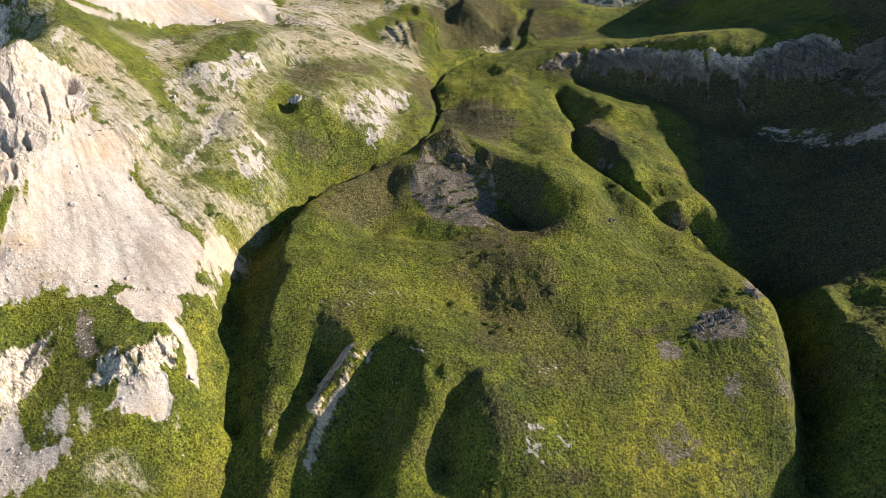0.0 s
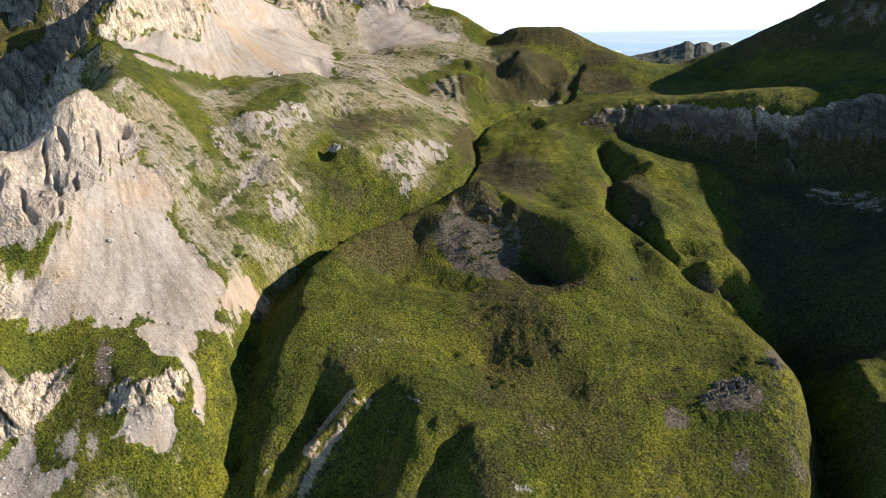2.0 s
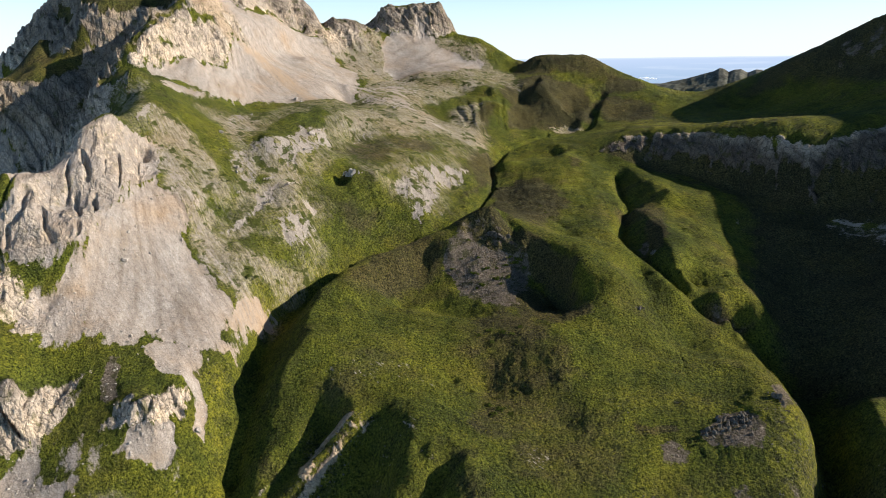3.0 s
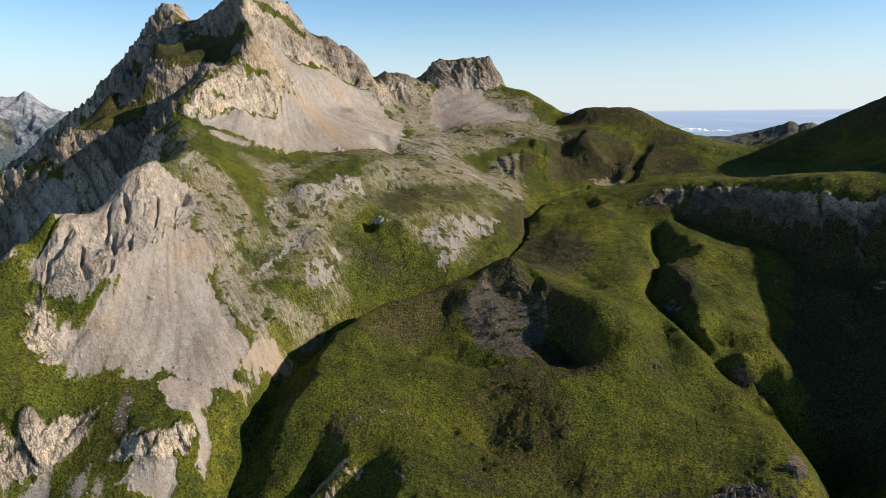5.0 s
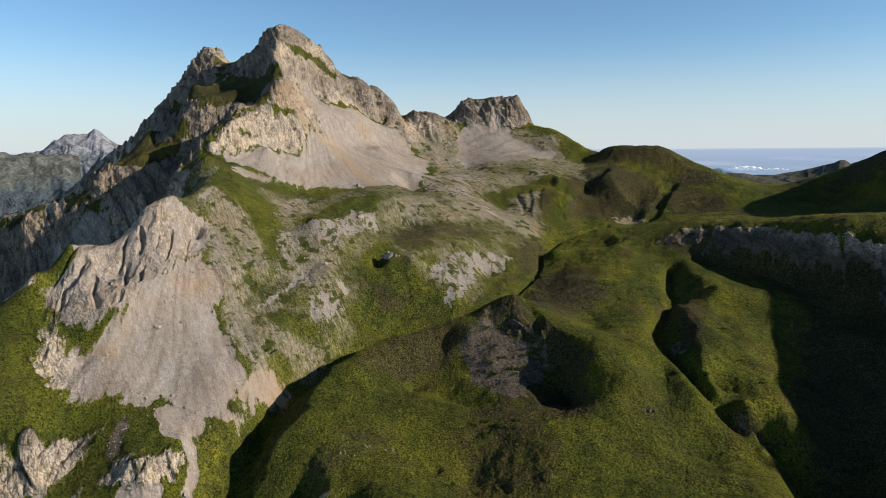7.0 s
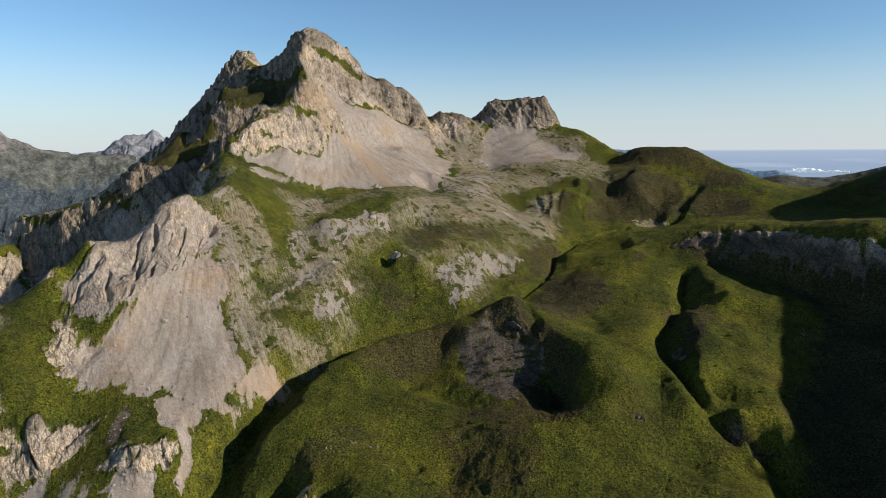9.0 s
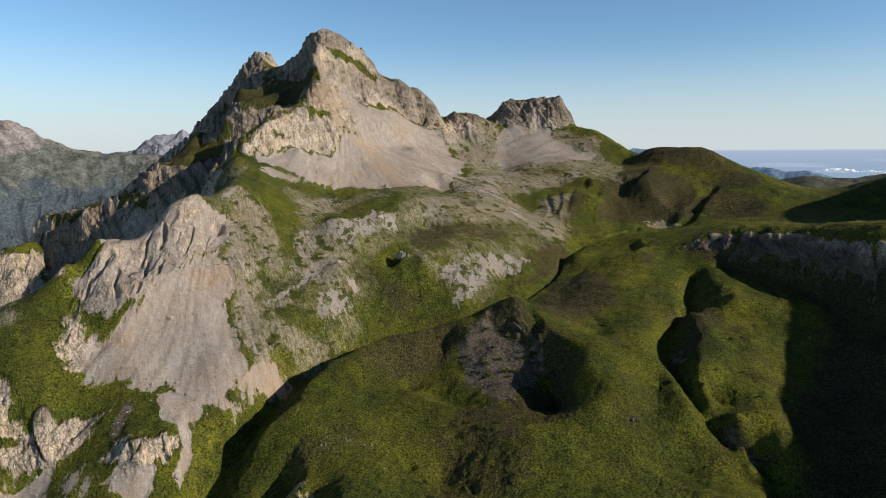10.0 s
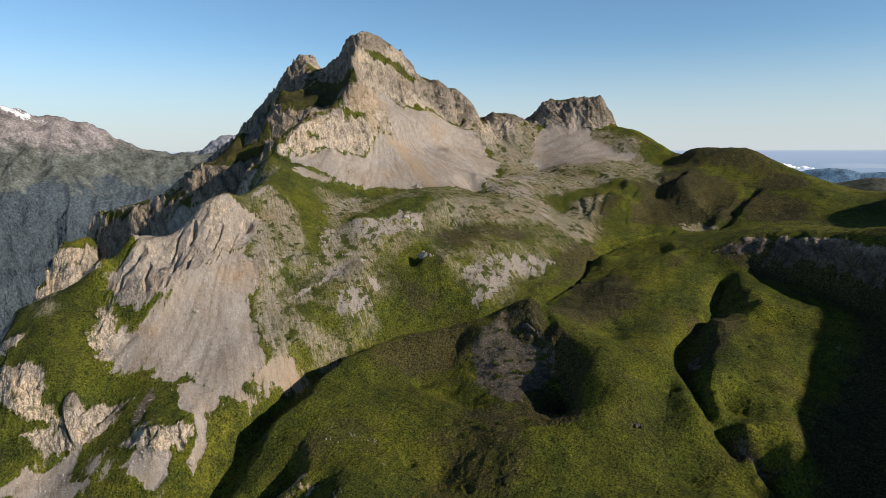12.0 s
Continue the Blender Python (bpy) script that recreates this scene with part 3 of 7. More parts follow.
    region("rock", 0.7, [(-175, 202), (-172, 210), (-161, 204), (-151, 194), (-164, 192)])
    region("scree", 0.9, [(-197, 426), (-188, 402), (-168, 361), (-152, 424), (-123, 442), (-129, 523), (-172, 538), (-185, 503)])
    region("turf", 1, [(-330, 527), (-218, 454), (-212, 424), (-214, 383), (-299, 434), (-312, 469), (-310, 500)])
    region("rock", 1, [(-336, 422), (-352, 493), (-312, 472), (-305, 439), (-316, 424)])
    region("rock", 1, [(-215, 375), (-219, 413), (-214, 428), (-202, 447), (-196, 440), (-199, 416), (-199, 390), (-209, 374)])
    region("rock", 1, [(-375, 362), (-343, 385), (-311, 395), (-315, 374), (-342, 354), (-388, 342)])
    region("turf", 0.9, [(-345, 392), (-324, 412), (-296, 432), (-213, 382), (-216, 362), (-313, 402), (-322, 380)])
    region("turf", 1, [(-285, 445), (-276, 454), (-213, 397), (-216, 382)])
    region("turf", 0.9, [(-212, 432), (-217, 467), (-212, 468), (-206, 431)])
    region("turf", 1, [(-238, 493), (-235, 505), (-221, 543), (-211, 551), (-214, 542), (-227, 520), (-234, 493)])
    region("turf", 0.8, [(-176, 575), (-154, 591), (-122, 624), (-123, 601), (-139, 587), (-162, 573)])
    region("thin", 0.5, [(-160, 348), (-112, 440), (-56, 521), (-15, 483), (-31, 458), (-68, 445), (-124, 385), (-146, 322)], 6)
    region("thin", 0.45, [(-142, 305), (-151, 368), (-118, 414), (-81, 451), (-40, 453), (-10, 447), (-23, 414), (-57, 399), (-76, 369), (-87, 344), (-93, 326), (-77, 318), (-87, 286), (-97, 261), (-121, 281)], 6)
    region("lush", 0.7, [(73, 283), (102, 259), (117, 236), (142, 237), (110, 179), (103, 184), (96, 211), (74, 246)], 6)
    region("heath_shade", 0.55, [(14, 251), (42, 250), (44, 219), (22, 194), (15, 201), (10, 226)], 6)
    region("heath_shade", 0.5, [(24, 211), (65, 209), (62, 176), (37, 169), (20, 175)], 6)
    region("lush", 0.7, [(-44, 263), (-20, 253), (9, 214), (-5, 189), (-34, 210), (-53, 231)], 6)
    # thin straw-coloured turf of the limestone slopes
    region("thin", 0.72, [(-160, 300), (-120, 262), (-92, 262), (-98, 300), (-84, 325), (-50, 345), (-20, 385), (-14, 440), (-24, 490), (-10, 540), (-30, 600), (-120, 590), (-130, 520), (-150, 470), (-178, 430), (-190, 395), (-180, 330)], 9)
    region("thin", 0.6, [(-60, 640), (-20, 620), (0, 600), (10, 560), (-30, 560), (-90, 600)], 8)
    region("heath_shade", 0.95, [(-8, 548), (-4, 570), (20, 585), (62, 575), (66, 548), (58, 525), (40, 522), (10, 530)], 6)
    region("heath_shade", 0.8, [(72, 566), (110, 572), (112, 590), (80, 596)], 5)
    region("rock", 0.95, [(84, 446), (100, 441), (121, 434), (139, 418), (150, 407), (166, 396), (182, 380), (201, 382), (217, 362), (223, 329), (242, 330), (263, 398), (228, 413), (200, 407), (182, 403), (164, 414), (150, 427), (130, 446), (104, 456), (84, 462), (66, 450)], 2.5, 0.25)
    # The cliff's shade is put into its rock colour with this cover.
    region("heath_shade", 1, [(84, 440), (121, 424), (150, 395), (182, 370), (217, 345), (220, 320), (250, 320), (270, 398), (228, 411), (200, 405), (182, 401), (164, 412), (150, 425), (130, 444), (104, 454), (84, 460), (66, 450)], 3, 0.4)
    region("scree", 0.5, [(190, 352), (206, 356), (222, 330), (236, 300), (222, 296), (204, 322)], 5)
    region("scree", 0.45, [(176, 366), (188, 372), (204, 350), (196, 340)], 5)
    region("heath_shade", 0.6, [(-300, 420), (-230, 380), (-215, 450), (-240, 500), (-330, 530), (-380, 480)], 15)
    # rocks of the high mountain
    region("rock", 1, [(-262, 455), (-210, 440), (-196, 470), (-190, 520), (-182, 565), (-160, 590), (-130, 615), (-125, 630), (-150, 640), (-210, 600), (-260, 540), (-275, 500)], 4)
    region("rock", 1, [(-134, 627), (-100, 633), (-62, 647), (-60, 680), (-140, 670)])
    region("rock", 0.9, [(-375, 505), (-350, 520), (-320, 525), (-325, 560), (-380, 550)], 3)
    region("rock", 0.75, [(-216, 372), (-206, 372), (-200, 412), (-190, 440), (-206, 458), (-224, 440), (-222, 400)], 3)
    region("rock", 0.42, [(-6, 318), (-2, 311), (8, 307), (18, 305), (24, 305), (16, 313), (8, 318)], 2, 0.3)
    # Knob wall: dark rock, with its shade painted in as extra darkness.
    region("heath_shade", 1, [(-16, 322), (-8, 309), (8, 305), (22, 302), (34, 294), (44, 284), (50, 288), (38, 304), (24, 314), (10, 322)], 3, 0.3)
    region("heath_shade", 0.8, [(80, 318), (84, 350), (96, 352), (96, 330), (90, 318)], 3)

    # screes streaming from the cliffs, and darker beds above them
    region("loose", 1, [(-206, 404), (-192, 425), (-193, 450), (-192, 478), (-197, 506), (-186, 527), (-175, 549), (-160, 563), (-142, 574), (-120, 551), (-106, 487), (-118, 459), (-127, 439), (-147, 428), (-162, 400), (-168, 377), (-186, 375), (-204, 384)], 3, 0.6)
    region("loose", 1, [(-125, 616), (-104, 631), (-79, 637), (-60, 607), (-101, 569), (-117, 589)], 3, 0.6)
    region("turf", 0.8, [(-186, 556), (-163, 577), (-151, 585), (-128, 613), (-117, 589), (-121, 573), (-142, 576), (-170, 564)], 4)
    region("turf", 1, [(-240, 495), (-236, 507), (-220, 548), (-215, 556), (-214, 554), (-229, 514), (-236, 498)], 1.5, 0.2)
    region("heath_shade", 0.55, [(-275, 490), (-240, 490), (-236, 502), (-222, 540), (-200, 566), (-176, 590), (-150, 605), (-150, 630), (-210, 590), (-260, 540)], 3, 0.4)
    region("heath_shade", 0.55, [(-150, 600), (-134, 627), (-100, 633), (-62, 647), (-50, 690), (-140, 680), (-160, 620)], 3, 0.4)
    region("heath_shade", 0.5, [(-270, 455), (-228, 455), (-222, 466), (-244, 494), (-290, 500)], 5)
    region("thin", 0.85, [(-130, 446), (-107, 470), (-112, 560), (-50, 600), (-36, 560), (-50, 493), (-12, 472), (-10, 450), (-53, 446), (-75, 436), (-117, 433)], 8)
    region("thin", 0.95, [(-152, 290), (-146, 302), (-120, 282), (-100, 262), (-86, 262), (-84, 246), (-110, 252), (-136, 260), (-148, 258)], 5)
    region("thin", 0.7, [(-190, 350), (-160, 350), (-125, 425), (-60, 445), (-20, 450), (-14, 400), (-24, 370), (-60, 352), (-96, 318), (-104, 282), (-130, 280), (-165, 305)], 8)
    region("thin", 0.75, [(-71, 640), (-27, 632), (-20, 613), (-57, 606)], 5)

    region("heath_shade", 0.9, [(16, 276), (28, 262), (44, 252), (52, 262), (48, 280), (40, 290), (24, 296)], 5)
    region("heath_shade", 0.75, [(2, 262), (14, 268), (30, 262), (42, 248), (36, 236), (22, 240), (10, 250)], 6)
    region("scree", 1, [(-104, 246), (-94, 246), (-90, 236), (-86, 225), (-84, 218), (-88, 219), (-94, 224), (-99, 230)], 3, 0.6)
    region("dry", 0.9, [(-50, 200), (-26, 202), (-28, 186), (-42, 168), (-50, 168)], 3, 0.5)
    region("rock", 0.7, [(-29, 199), (-33, 189), (-39, 176), (-43, 164), (-47, 166), (-42, 180), (-36, 195)], 2.5, 0.4)
    # East valley floor: brown cover painted in to deepen its shade.
    region("heath_shade", 1, [(128, 300), (150, 380), (176, 372), (214, 345), (250, 330), (240, 250), (200, 235), (160, 232), (140, 255)], 10)
    region("dry", 1, [(60, 214), (84, 216), (104, 208), (122, 212), (118, 186), (104, 158), (84, 148), (66, 160), (70, 190)], 8)
    region("gravel", 0.75, [(74, 190), (92, 202), (98, 194), (88, 184), (76, 183)], 4)
    region("gravel", 0.7, [(106, 180), (114, 186), (116, 174), (108, 166)], 4)
    region("rock", 0.6, [(-345, 395), (-318, 402), (-296, 420), (-300, 445), (-330, 450), (-360, 440), (-372, 410)], 8)
    region("heath_shade", 0.7, [(-300, 430), (-255, 455), (-262, 480), (-300, 480), (-345, 470)], 10)
    region("heath_shade", 0.7, [(-5, 612), (5, 590), (75, 588), (92, 600), (70, 632), (5, 640)], 8)
    # Mountainside facing away from the sun: its darkness is painted in as cover.
    region("heath_shade", 0.9, [(250, 400), (255, 480), (215, 545), (180, 560), (210, 585), (300, 545), (350, 480), (350, 380)], 10)
    region("heath_shade", 0.8, [(-60, 262), (-38, 276), (-20, 296), (-30, 306), (-52, 288)], 6)
    region("heath_shade", 0.7, [(22, 172), (40, 176), (48, 160), (40, 146), (24, 150)], 6)
    region("heath_shade", 0.6, [(-2, 240), (6, 232), (20, 236), (16, 246)], 5)
    region("gravel", 0.55, [(26, 166), (38, 168), (40, 156), (30, 152), (22, 158)], 4)
    # Slope under the cliff: more shade painted as dark cover.
    region("heath_shade", 1, [(92, 432), (120, 420), (148, 398), (182, 370), (178, 352), (150, 372), (138, 402), (110, 424)], 5)
    region("scree", 0.52, [(-156, 262), (-158, 292), (-148, 300), (-126, 284), (-106, 264), (-90, 256), (-88, 244), (-112, 250), (-138, 258)], 7)
    region("scree", 0.42, [(-168, 300), (-152, 312), (-132, 304), (-122, 290), (-140, 292)], 7)
    region("loose", 1, SCREE_APEX, 3, 0.5)
    region("heath_shade", 0.6, [(-190, 556), (-163, 580), (-128, 615), (-115, 589), (-121, 570), (-170, 560)], 4)
    region("lush", 0.55, [(-72, 352), (-50, 345), (-18, 372), (-12, 440), (-40, 452), (-72, 420), (-82, 380)], 8)
    region("dry", 1, [(-196, 474), (-188, 486), (-172, 482), (-130, 441), (-140, 436), (-171, 458)], 4, 0.6)
    region("dry", 0.8, [(-219, 449), (-192, 470), (-188, 500), (-205, 505), (-228, 482)], 5)
    region("heath_shade", 0.8, [(84, 188), (88, 200), (96, 208), (108, 206), (110, 192), (98, 184)], 3)
    region("heath_shade", 0.6, [(18, 158), (27, 170), (42, 166), (40, 150), (22, 147)], 4)

    # green hollows and bare plates of the pasture
    region("lush", 1, [(-173, 303), (-195, 360), (-160, 343), (-132, 323), (-118, 301), (-125, 291), (-135, 313), (-159, 317)], 3, 0.6)
    region("lush", 0.9, [(-135, 344), (-134, 370), (-130, 403), (-119, 434), (-98, 400), (-109, 372), (-123, 351)], 3, 0.6)
    region("lush", 0.85, [(-96, 341), (-76, 363), (-52, 323), (-85, 298), (-88, 308), (-82, 331)], 4, 0.6)
    region("lush", 1, [(-126, 278), (-119, 295), (-111, 291), (-116, 275)], 2, 0.6)
    region("lush", 1, [(-177, 215), (-177, 231), (-170, 234), (-167, 219)], 2, 0.5)
    region("pale", 0.95, [(-108, 336), (-102, 360), (-85, 377), (-82, 354), (-99, 334)], 2.5, 0.7)
    region("pale", 0.95, [(-105, 296), (-102, 307), (-96, 324), (-83, 321), (-88, 308), (-92, 294), (-101, 291)], 2.5, 0.7)
    # bare and green ground, place by place
    clear([(-172, 286), (-211, 341), (-183, 350), (-170, 381), (-145, 414), (-111, 490), (-75, 568), (-28, 575), (-6, 531), (-43, 501), (-38, 475), (-6, 452), (1, 421), (-8, 368), (-47, 332), (-68, 307), (-80, 274), (-84, 256), (-85, 247), (-90, 227), (-103, 246), (-143, 276), (-155, 298)])
    clear([(-214, 374), (-218, 413), (-219, 463), (-232, 494), (-215, 548), (-187, 583), (-162, 596), (-134, 619), (-118, 599), (-118, 544), (-111, 490), (-146, 415), (-170, 382), (-188, 369), (-204, 364)])
    clear([(-217, 458), (-267, 496), (-330, 534), (-349, 505), (-334, 366), (-370, 353), (-434, 352), (-184, 232), (-330, 356), (-290, 381), (-220, 344), (-215, 373), (-220, 434)])
    clear([(-188, 219), (-350, 350), (-309, 368), (-172, 286), (-155, 298), (-143, 276), (-103, 246), (-90, 227), (-85, 223), (-100, 213), (-85, 190), (-86, 178), (-105, 167), (-112, 158), (-144, 143), (-400, 308)])
    region("thin", 0.38, [(-171, 286), (-207, 338), (-180, 347), (-169, 380), (-143, 411), (-110, 488), (-63, 492), (-17, 466), (-7, 449), (-23, 419), (-16, 406), (-21, 351), (-47, 333), (-68, 308), (-81, 276), (-86, 256), (-101, 248), (-140, 279), (-155, 298)], 8, 1)
    region("thin", 0.85, [(-172, 315), (-162, 319), (-147, 318), (-127, 305), (-119, 292), (-128, 285), (-149, 300), (-163, 299)], 5, 0.6)
    region("thin", 0.95, [(-158, 292), (-153, 301), (-126, 284), (-106, 262), (-90, 253), (-92, 244), (-114, 254), (-134, 269)], 4, 0.6)
    region("scree", 0.5, [(-158, 292), (-155, 299), (-127, 277), (-110, 258), (-91, 246), (-94, 240), (-114, 253), (-134, 269)], 5, 0.6)
    region("thin", 0.8, [(-139, 324), (-116, 339), (-98, 344), (-95, 322), (-87, 303), (-100, 299), (-115, 298), (-129, 313)], 6, 0.6)
    region("thin", 0.9, [(-86, 462), (-62, 490), (-43, 478), (-17, 466), (-7, 456), (-21, 444), (-40, 440), (-61, 430)], 5, 0.6)
    region("thin", 0.75, [(-104, 397), (-91, 453), (-61, 430), (-39, 438), (-62, 415), (-89, 401), (-96, 392)], 5, 0.6)
    region("thin", 0.7, [(-117, 273), (-107, 289), (-94, 283), (-85, 280), (-76, 288), (-80, 274), (-87, 260), (-96, 259)], 6, 0.6)
    region("thin", 0.8, [(-164, 363), (-155, 375), (-140, 382), (-134, 361), (-133, 338), (-142, 335)], 5, 0.6)
    region("lush", 1, [(-182, 328), (-186, 364), (-158, 346), (-140, 339), (-130, 318), (-121, 300), (-132, 306), (-147, 318), (-161, 321), (-173, 316)], 3, 0.6)
    region("lush", 1, [(-131, 341), (-129, 367), (-129, 386), (-118, 397), (-104, 395), (-103, 388), (-114, 371), (-113, 346), (-119, 338)], 2, 0.6)
    region("lush", 1, [(-118, 400), (-118, 411), (-105, 404), (-104, 397), (-111, 393)], 2, 0.6)
    region("lush", 0.8, [(-172, 369), (-163, 398), (-143, 411), (-136, 395), (-150, 382), (-161, 371)], 4, 0.6)
    region("lush", 1, [(-82, 362), (-87, 346), (-88, 331), (-77, 320), (-81, 304), (-72, 303), (-75, 287), (-52, 286), (-52, 328), (-38, 336), (-1, 316), (-30, 347), (-42, 343), (-56, 345), (-67, 347)], 4, 0.6)
    region("lush", 1, [(-109, 271), (-102, 283), (-90, 282), (-82, 282), (-92, 271), (-100, 268)], 3, 0.6)
    region("lush", 0.9, [(-52, 366), (-62, 350), (-78, 356), (-61, 349), (-48, 359)], 3, 0.6)
    region("lush", 0.8, [(-81, 338), (-55, 346), (-46, 343), (-48, 334), (-65, 319), (-76, 321)], 4, 0.6)
    region("heath_shade", 0.7, [(-90, 390), (-72, 409), (-49, 422), (-34, 422), (-43, 393), (-61, 397), (-58, 370), (-68, 360), (-82, 364)], 5, 0.6)
    region("lush", 0.6, [(-90, 390), (-72, 409), (-49, 422), (-34, 422), (-43, 393), (-61, 397), (-58, 370), (-68, 360), (-82, 364)], 5, 0.6)
    region("heath_shade", 0.75, [(-22, 429), (-12, 453), (-2, 445), (2, 413), (-5, 394), (-11, 374), (-16, 362), (-12, 399)], 5, 0.6)
    region("heath_shade", 0.6, [(-82, 327), (-64, 335), (-50, 337), (-58, 326), (-70, 316)], 5, 0.6)
    region("lush", 1, [(-125, 275), (-126, 280), (-125, 284), (-123, 284), (-123, 278)], 1.2, 0.4)
    region("lush", 1, [(-122, 278), (-122, 281), (-119, 285), (-118, 284), (-118, 280)], 1.2, 0.4)
    region("lush", 1, [(-126, 271), (-126, 273), (-125, 275), (-124, 275), (-124, 272)], 1.2, 0.4)
    region("lush", 1, [(-128, 283), (-129, 286), (-127, 289), (-126, 288), (-126, 285)], 1.2, 0.4)
    region("lush", 1, [(-116, 312), (-115, 316), (-111, 318), (-108, 316), (-110, 313)], 1.2, 0.4)
    region("lush", 1, [(-115, 304), (-115, 308), (-112, 310), (-110, 308), (-111, 305)], 1.2, 0.4)
    region("lush", 1, [(-76, 333), (-76, 335), (-72, 336), (-71, 335), (-73, 333)], 1.2, 0.4)
    region("lush", 1, [(-56, 334), (-54, 336), (-51, 338), (-50, 337), (-52, 335)], 1.2, 0.4)
    region("lush", 1, [(-100, 330), (-100, 333), (-98, 335), (-97, 334), (-98, 331)], 1.2, 0.4)
    region("lush", 1, [(-118, 322), (-117, 324), (-115, 324), (-113, 324), (-115, 322)], 1.2, 0.4)
    region("lush", 1, [(-111, 329), (-110, 331), (-108, 332), (-107, 331), (-108, 329)], 1.2, 0.4)
    region("lush", 1, [(-121, 293), (-121, 296), (-120, 299), (-118, 298), (-119, 294)], 1.2, 0.4)
    region("lush", 1, [(-110, 266), (-110, 269), (-108, 271), (-106, 270), (-107, 266)], 1.2, 0.4)
    region("lush", 1, [(-59, 341), (-58, 342), (-56, 344), (-55, 344), (-56, 341)], 1.2, 0.4)
    region("lush", 1, [(-89, 267), (-88, 270), (-86, 273), (-85, 273), (-87, 269)], 1.2, 0.4)
    region("lush", 1, [(-90, 257), (-90, 260), (-89, 262), (-88, 262), (-89, 259)], 1.2, 0.4)
    region("lush", 1, [(-144, 311), (-144, 313), (-143, 315), (-142, 314), (-142, 312)], 1.2, 0.4)
    region("lush", 1, [(-132, 294), (-132, 297), (-131, 298), (-129, 297), (-130, 295)], 1.2, 0.4)
    region("lush", 1, [(-100, 347), (-101, 352), (-98, 354), (-96, 352), (-97, 348)], 1.2, 0.4)
    region("lush", 1, [(-116, 335), (-116, 338), (-113, 339), (-112, 338), (-113, 336)], 1.2, 0.4)
    region("lush", 1, [(-47, 374), (-47, 377), (-44, 379), (-43, 378), (-44, 374)], 1.2, 0.4)
    region("pale", 0.95, [(-131, 335), (-115, 343), (-113, 370), (-104, 386), (-97, 378), (-97, 348), (-102, 330), (-110, 332), (-126, 330)], 2.5, 0.6)
    region("pale", 0.95, [(-98, 294), (-91, 307), (-81, 305), (-80, 294), (-84, 282), (-91, 284)], 2.5, 0.6)
    region("pale", 1, [(-92, 315), (-90, 320), (-81, 316), (-83, 310), (-89, 310)], 1.5, 0.6)
    region("pale", 1, [(-116, 272), (-110, 292), (-110, 310), (-104, 316), (-104, 306), (-107, 288), (-112, 274)], 1.5, 0.6)
    region("pale", 0.95, [(-50, 358), (-47, 371), (-36, 389), (-24, 402), (-16, 408), (-16, 393), (-26, 382), (-27, 363), (-31, 343), (-32, 339), (-40, 340), (-36, 350), (-47, 345), (-54, 345)], 3, 0.6)
    region("pale", 0.9, [(-116, 375), (-107, 378), (-104, 384), (-102, 376), (-108, 369)], 1.5, 0.6)
    region("pale", 0.7, [(-92, 392), (-80, 409), (-78, 406), (-89, 394)], 1.5, 0.6)
    region("pale", 0.6, [(-163, 367), (-150, 382), (-146, 370), (-149, 354)], 2.5, 0.6)
    region("pale", 0.6, [(-171, 300), (-172, 315), (-167, 319), (-165, 308), (-168, 298)], 2, 0.6)
    region("pale", 0.6, [(-139, 324), (-130, 334), (-114, 320), (-114, 311), (-122, 307)], 4, 0.6)
    region("thin", 0.65, [(-107, 493), (-98, 548), (-76, 569), (-40, 583), (-17, 562), (-37, 545), (-51, 508), (-63, 492), (-83, 475)], 5, 0.6)
    region("scree", 0.55, [(-114, 487), (-112, 533), (-95, 540), (-69, 527), (-73, 493), (-52, 468), (-30, 454), (-44, 450), (-74, 475), (-91, 471)], 6, 0.6)
    region("lush", 0.6, [(-104, 496), (-100, 541), (-82, 535), (-77, 502), (-88, 485)], 4, 0.6)
    region("lush", 0.5, [(-80, 568), (-48, 577), (-31, 570), (-50, 554), (-70, 556)], 4, 0.6)
    region("heath_shade", 0.9, [(-43, 501), (-30, 507), (-14, 487), (-16, 470), (-33, 475)], 4, 0.6)
    region("thin", 0.5, [(-182, 328), (-186, 364), (-158, 346), (-140, 339), (-130, 318), (-121, 300), (-132, 306), (-147, 318), (-161, 321), (-173, 316)], 3, 0.6)
    region("thin", 0.4, [(-82, 362), (-87, 346), (-88, 331), (-77, 320), (-81, 304), (-72, 303), (-75, 287), (-52, 286), (-52, 328), (-38, 336), (-1, 316), (-30, 347), (-42, 343), (-56, 345), (-67, 347)], 4, 0.6)
    clear([(-233, 537), (-215, 555), (-215, 544), (-226, 518), (-231, 492), (-237, 480)])
    region("rock", 1, [(-210, 559), (-214, 542), (-225, 517), (-230, 491)], 4, 0.6)
    region("rock", 1, [(-214, 374), (-218, 413), (-219, 463), (-232, 494), (-215, 548), (-187, 583), (-162, 596), (-148, 604), (-162, 573), (-192, 561), (-202, 528), (-209, 517), (-189, 475), (-190, 446), (-187, 428), (-196, 412), (-198, 389), (-208, 368)], 4, 0.6)
    region("scree", 1, [(-207, 367), (-198, 389), (-195, 410), (-186, 426), (-190, 446), (-188, 474), (-208, 515), (-200, 525), (-190, 558), (-162, 572), (-130, 551), (-111, 490), (-129, 435), (-147, 417), (-164, 399), (-171, 382), (-186, 375), (-200, 368)], 5, 1)
    region("loose", 1, [(-207, 367), (-198, 389), (-195, 410), (-186, 426), (-190, 446), (-188, 474), (-208, 515), (-200, 525), (-190, 558), (-162, 572), (-130, 551), (-111, 490), (-129, 435), (-147, 417), (-164, 399), (-171, 382), (-186, 375), (-200, 368)], 3, 0.6)
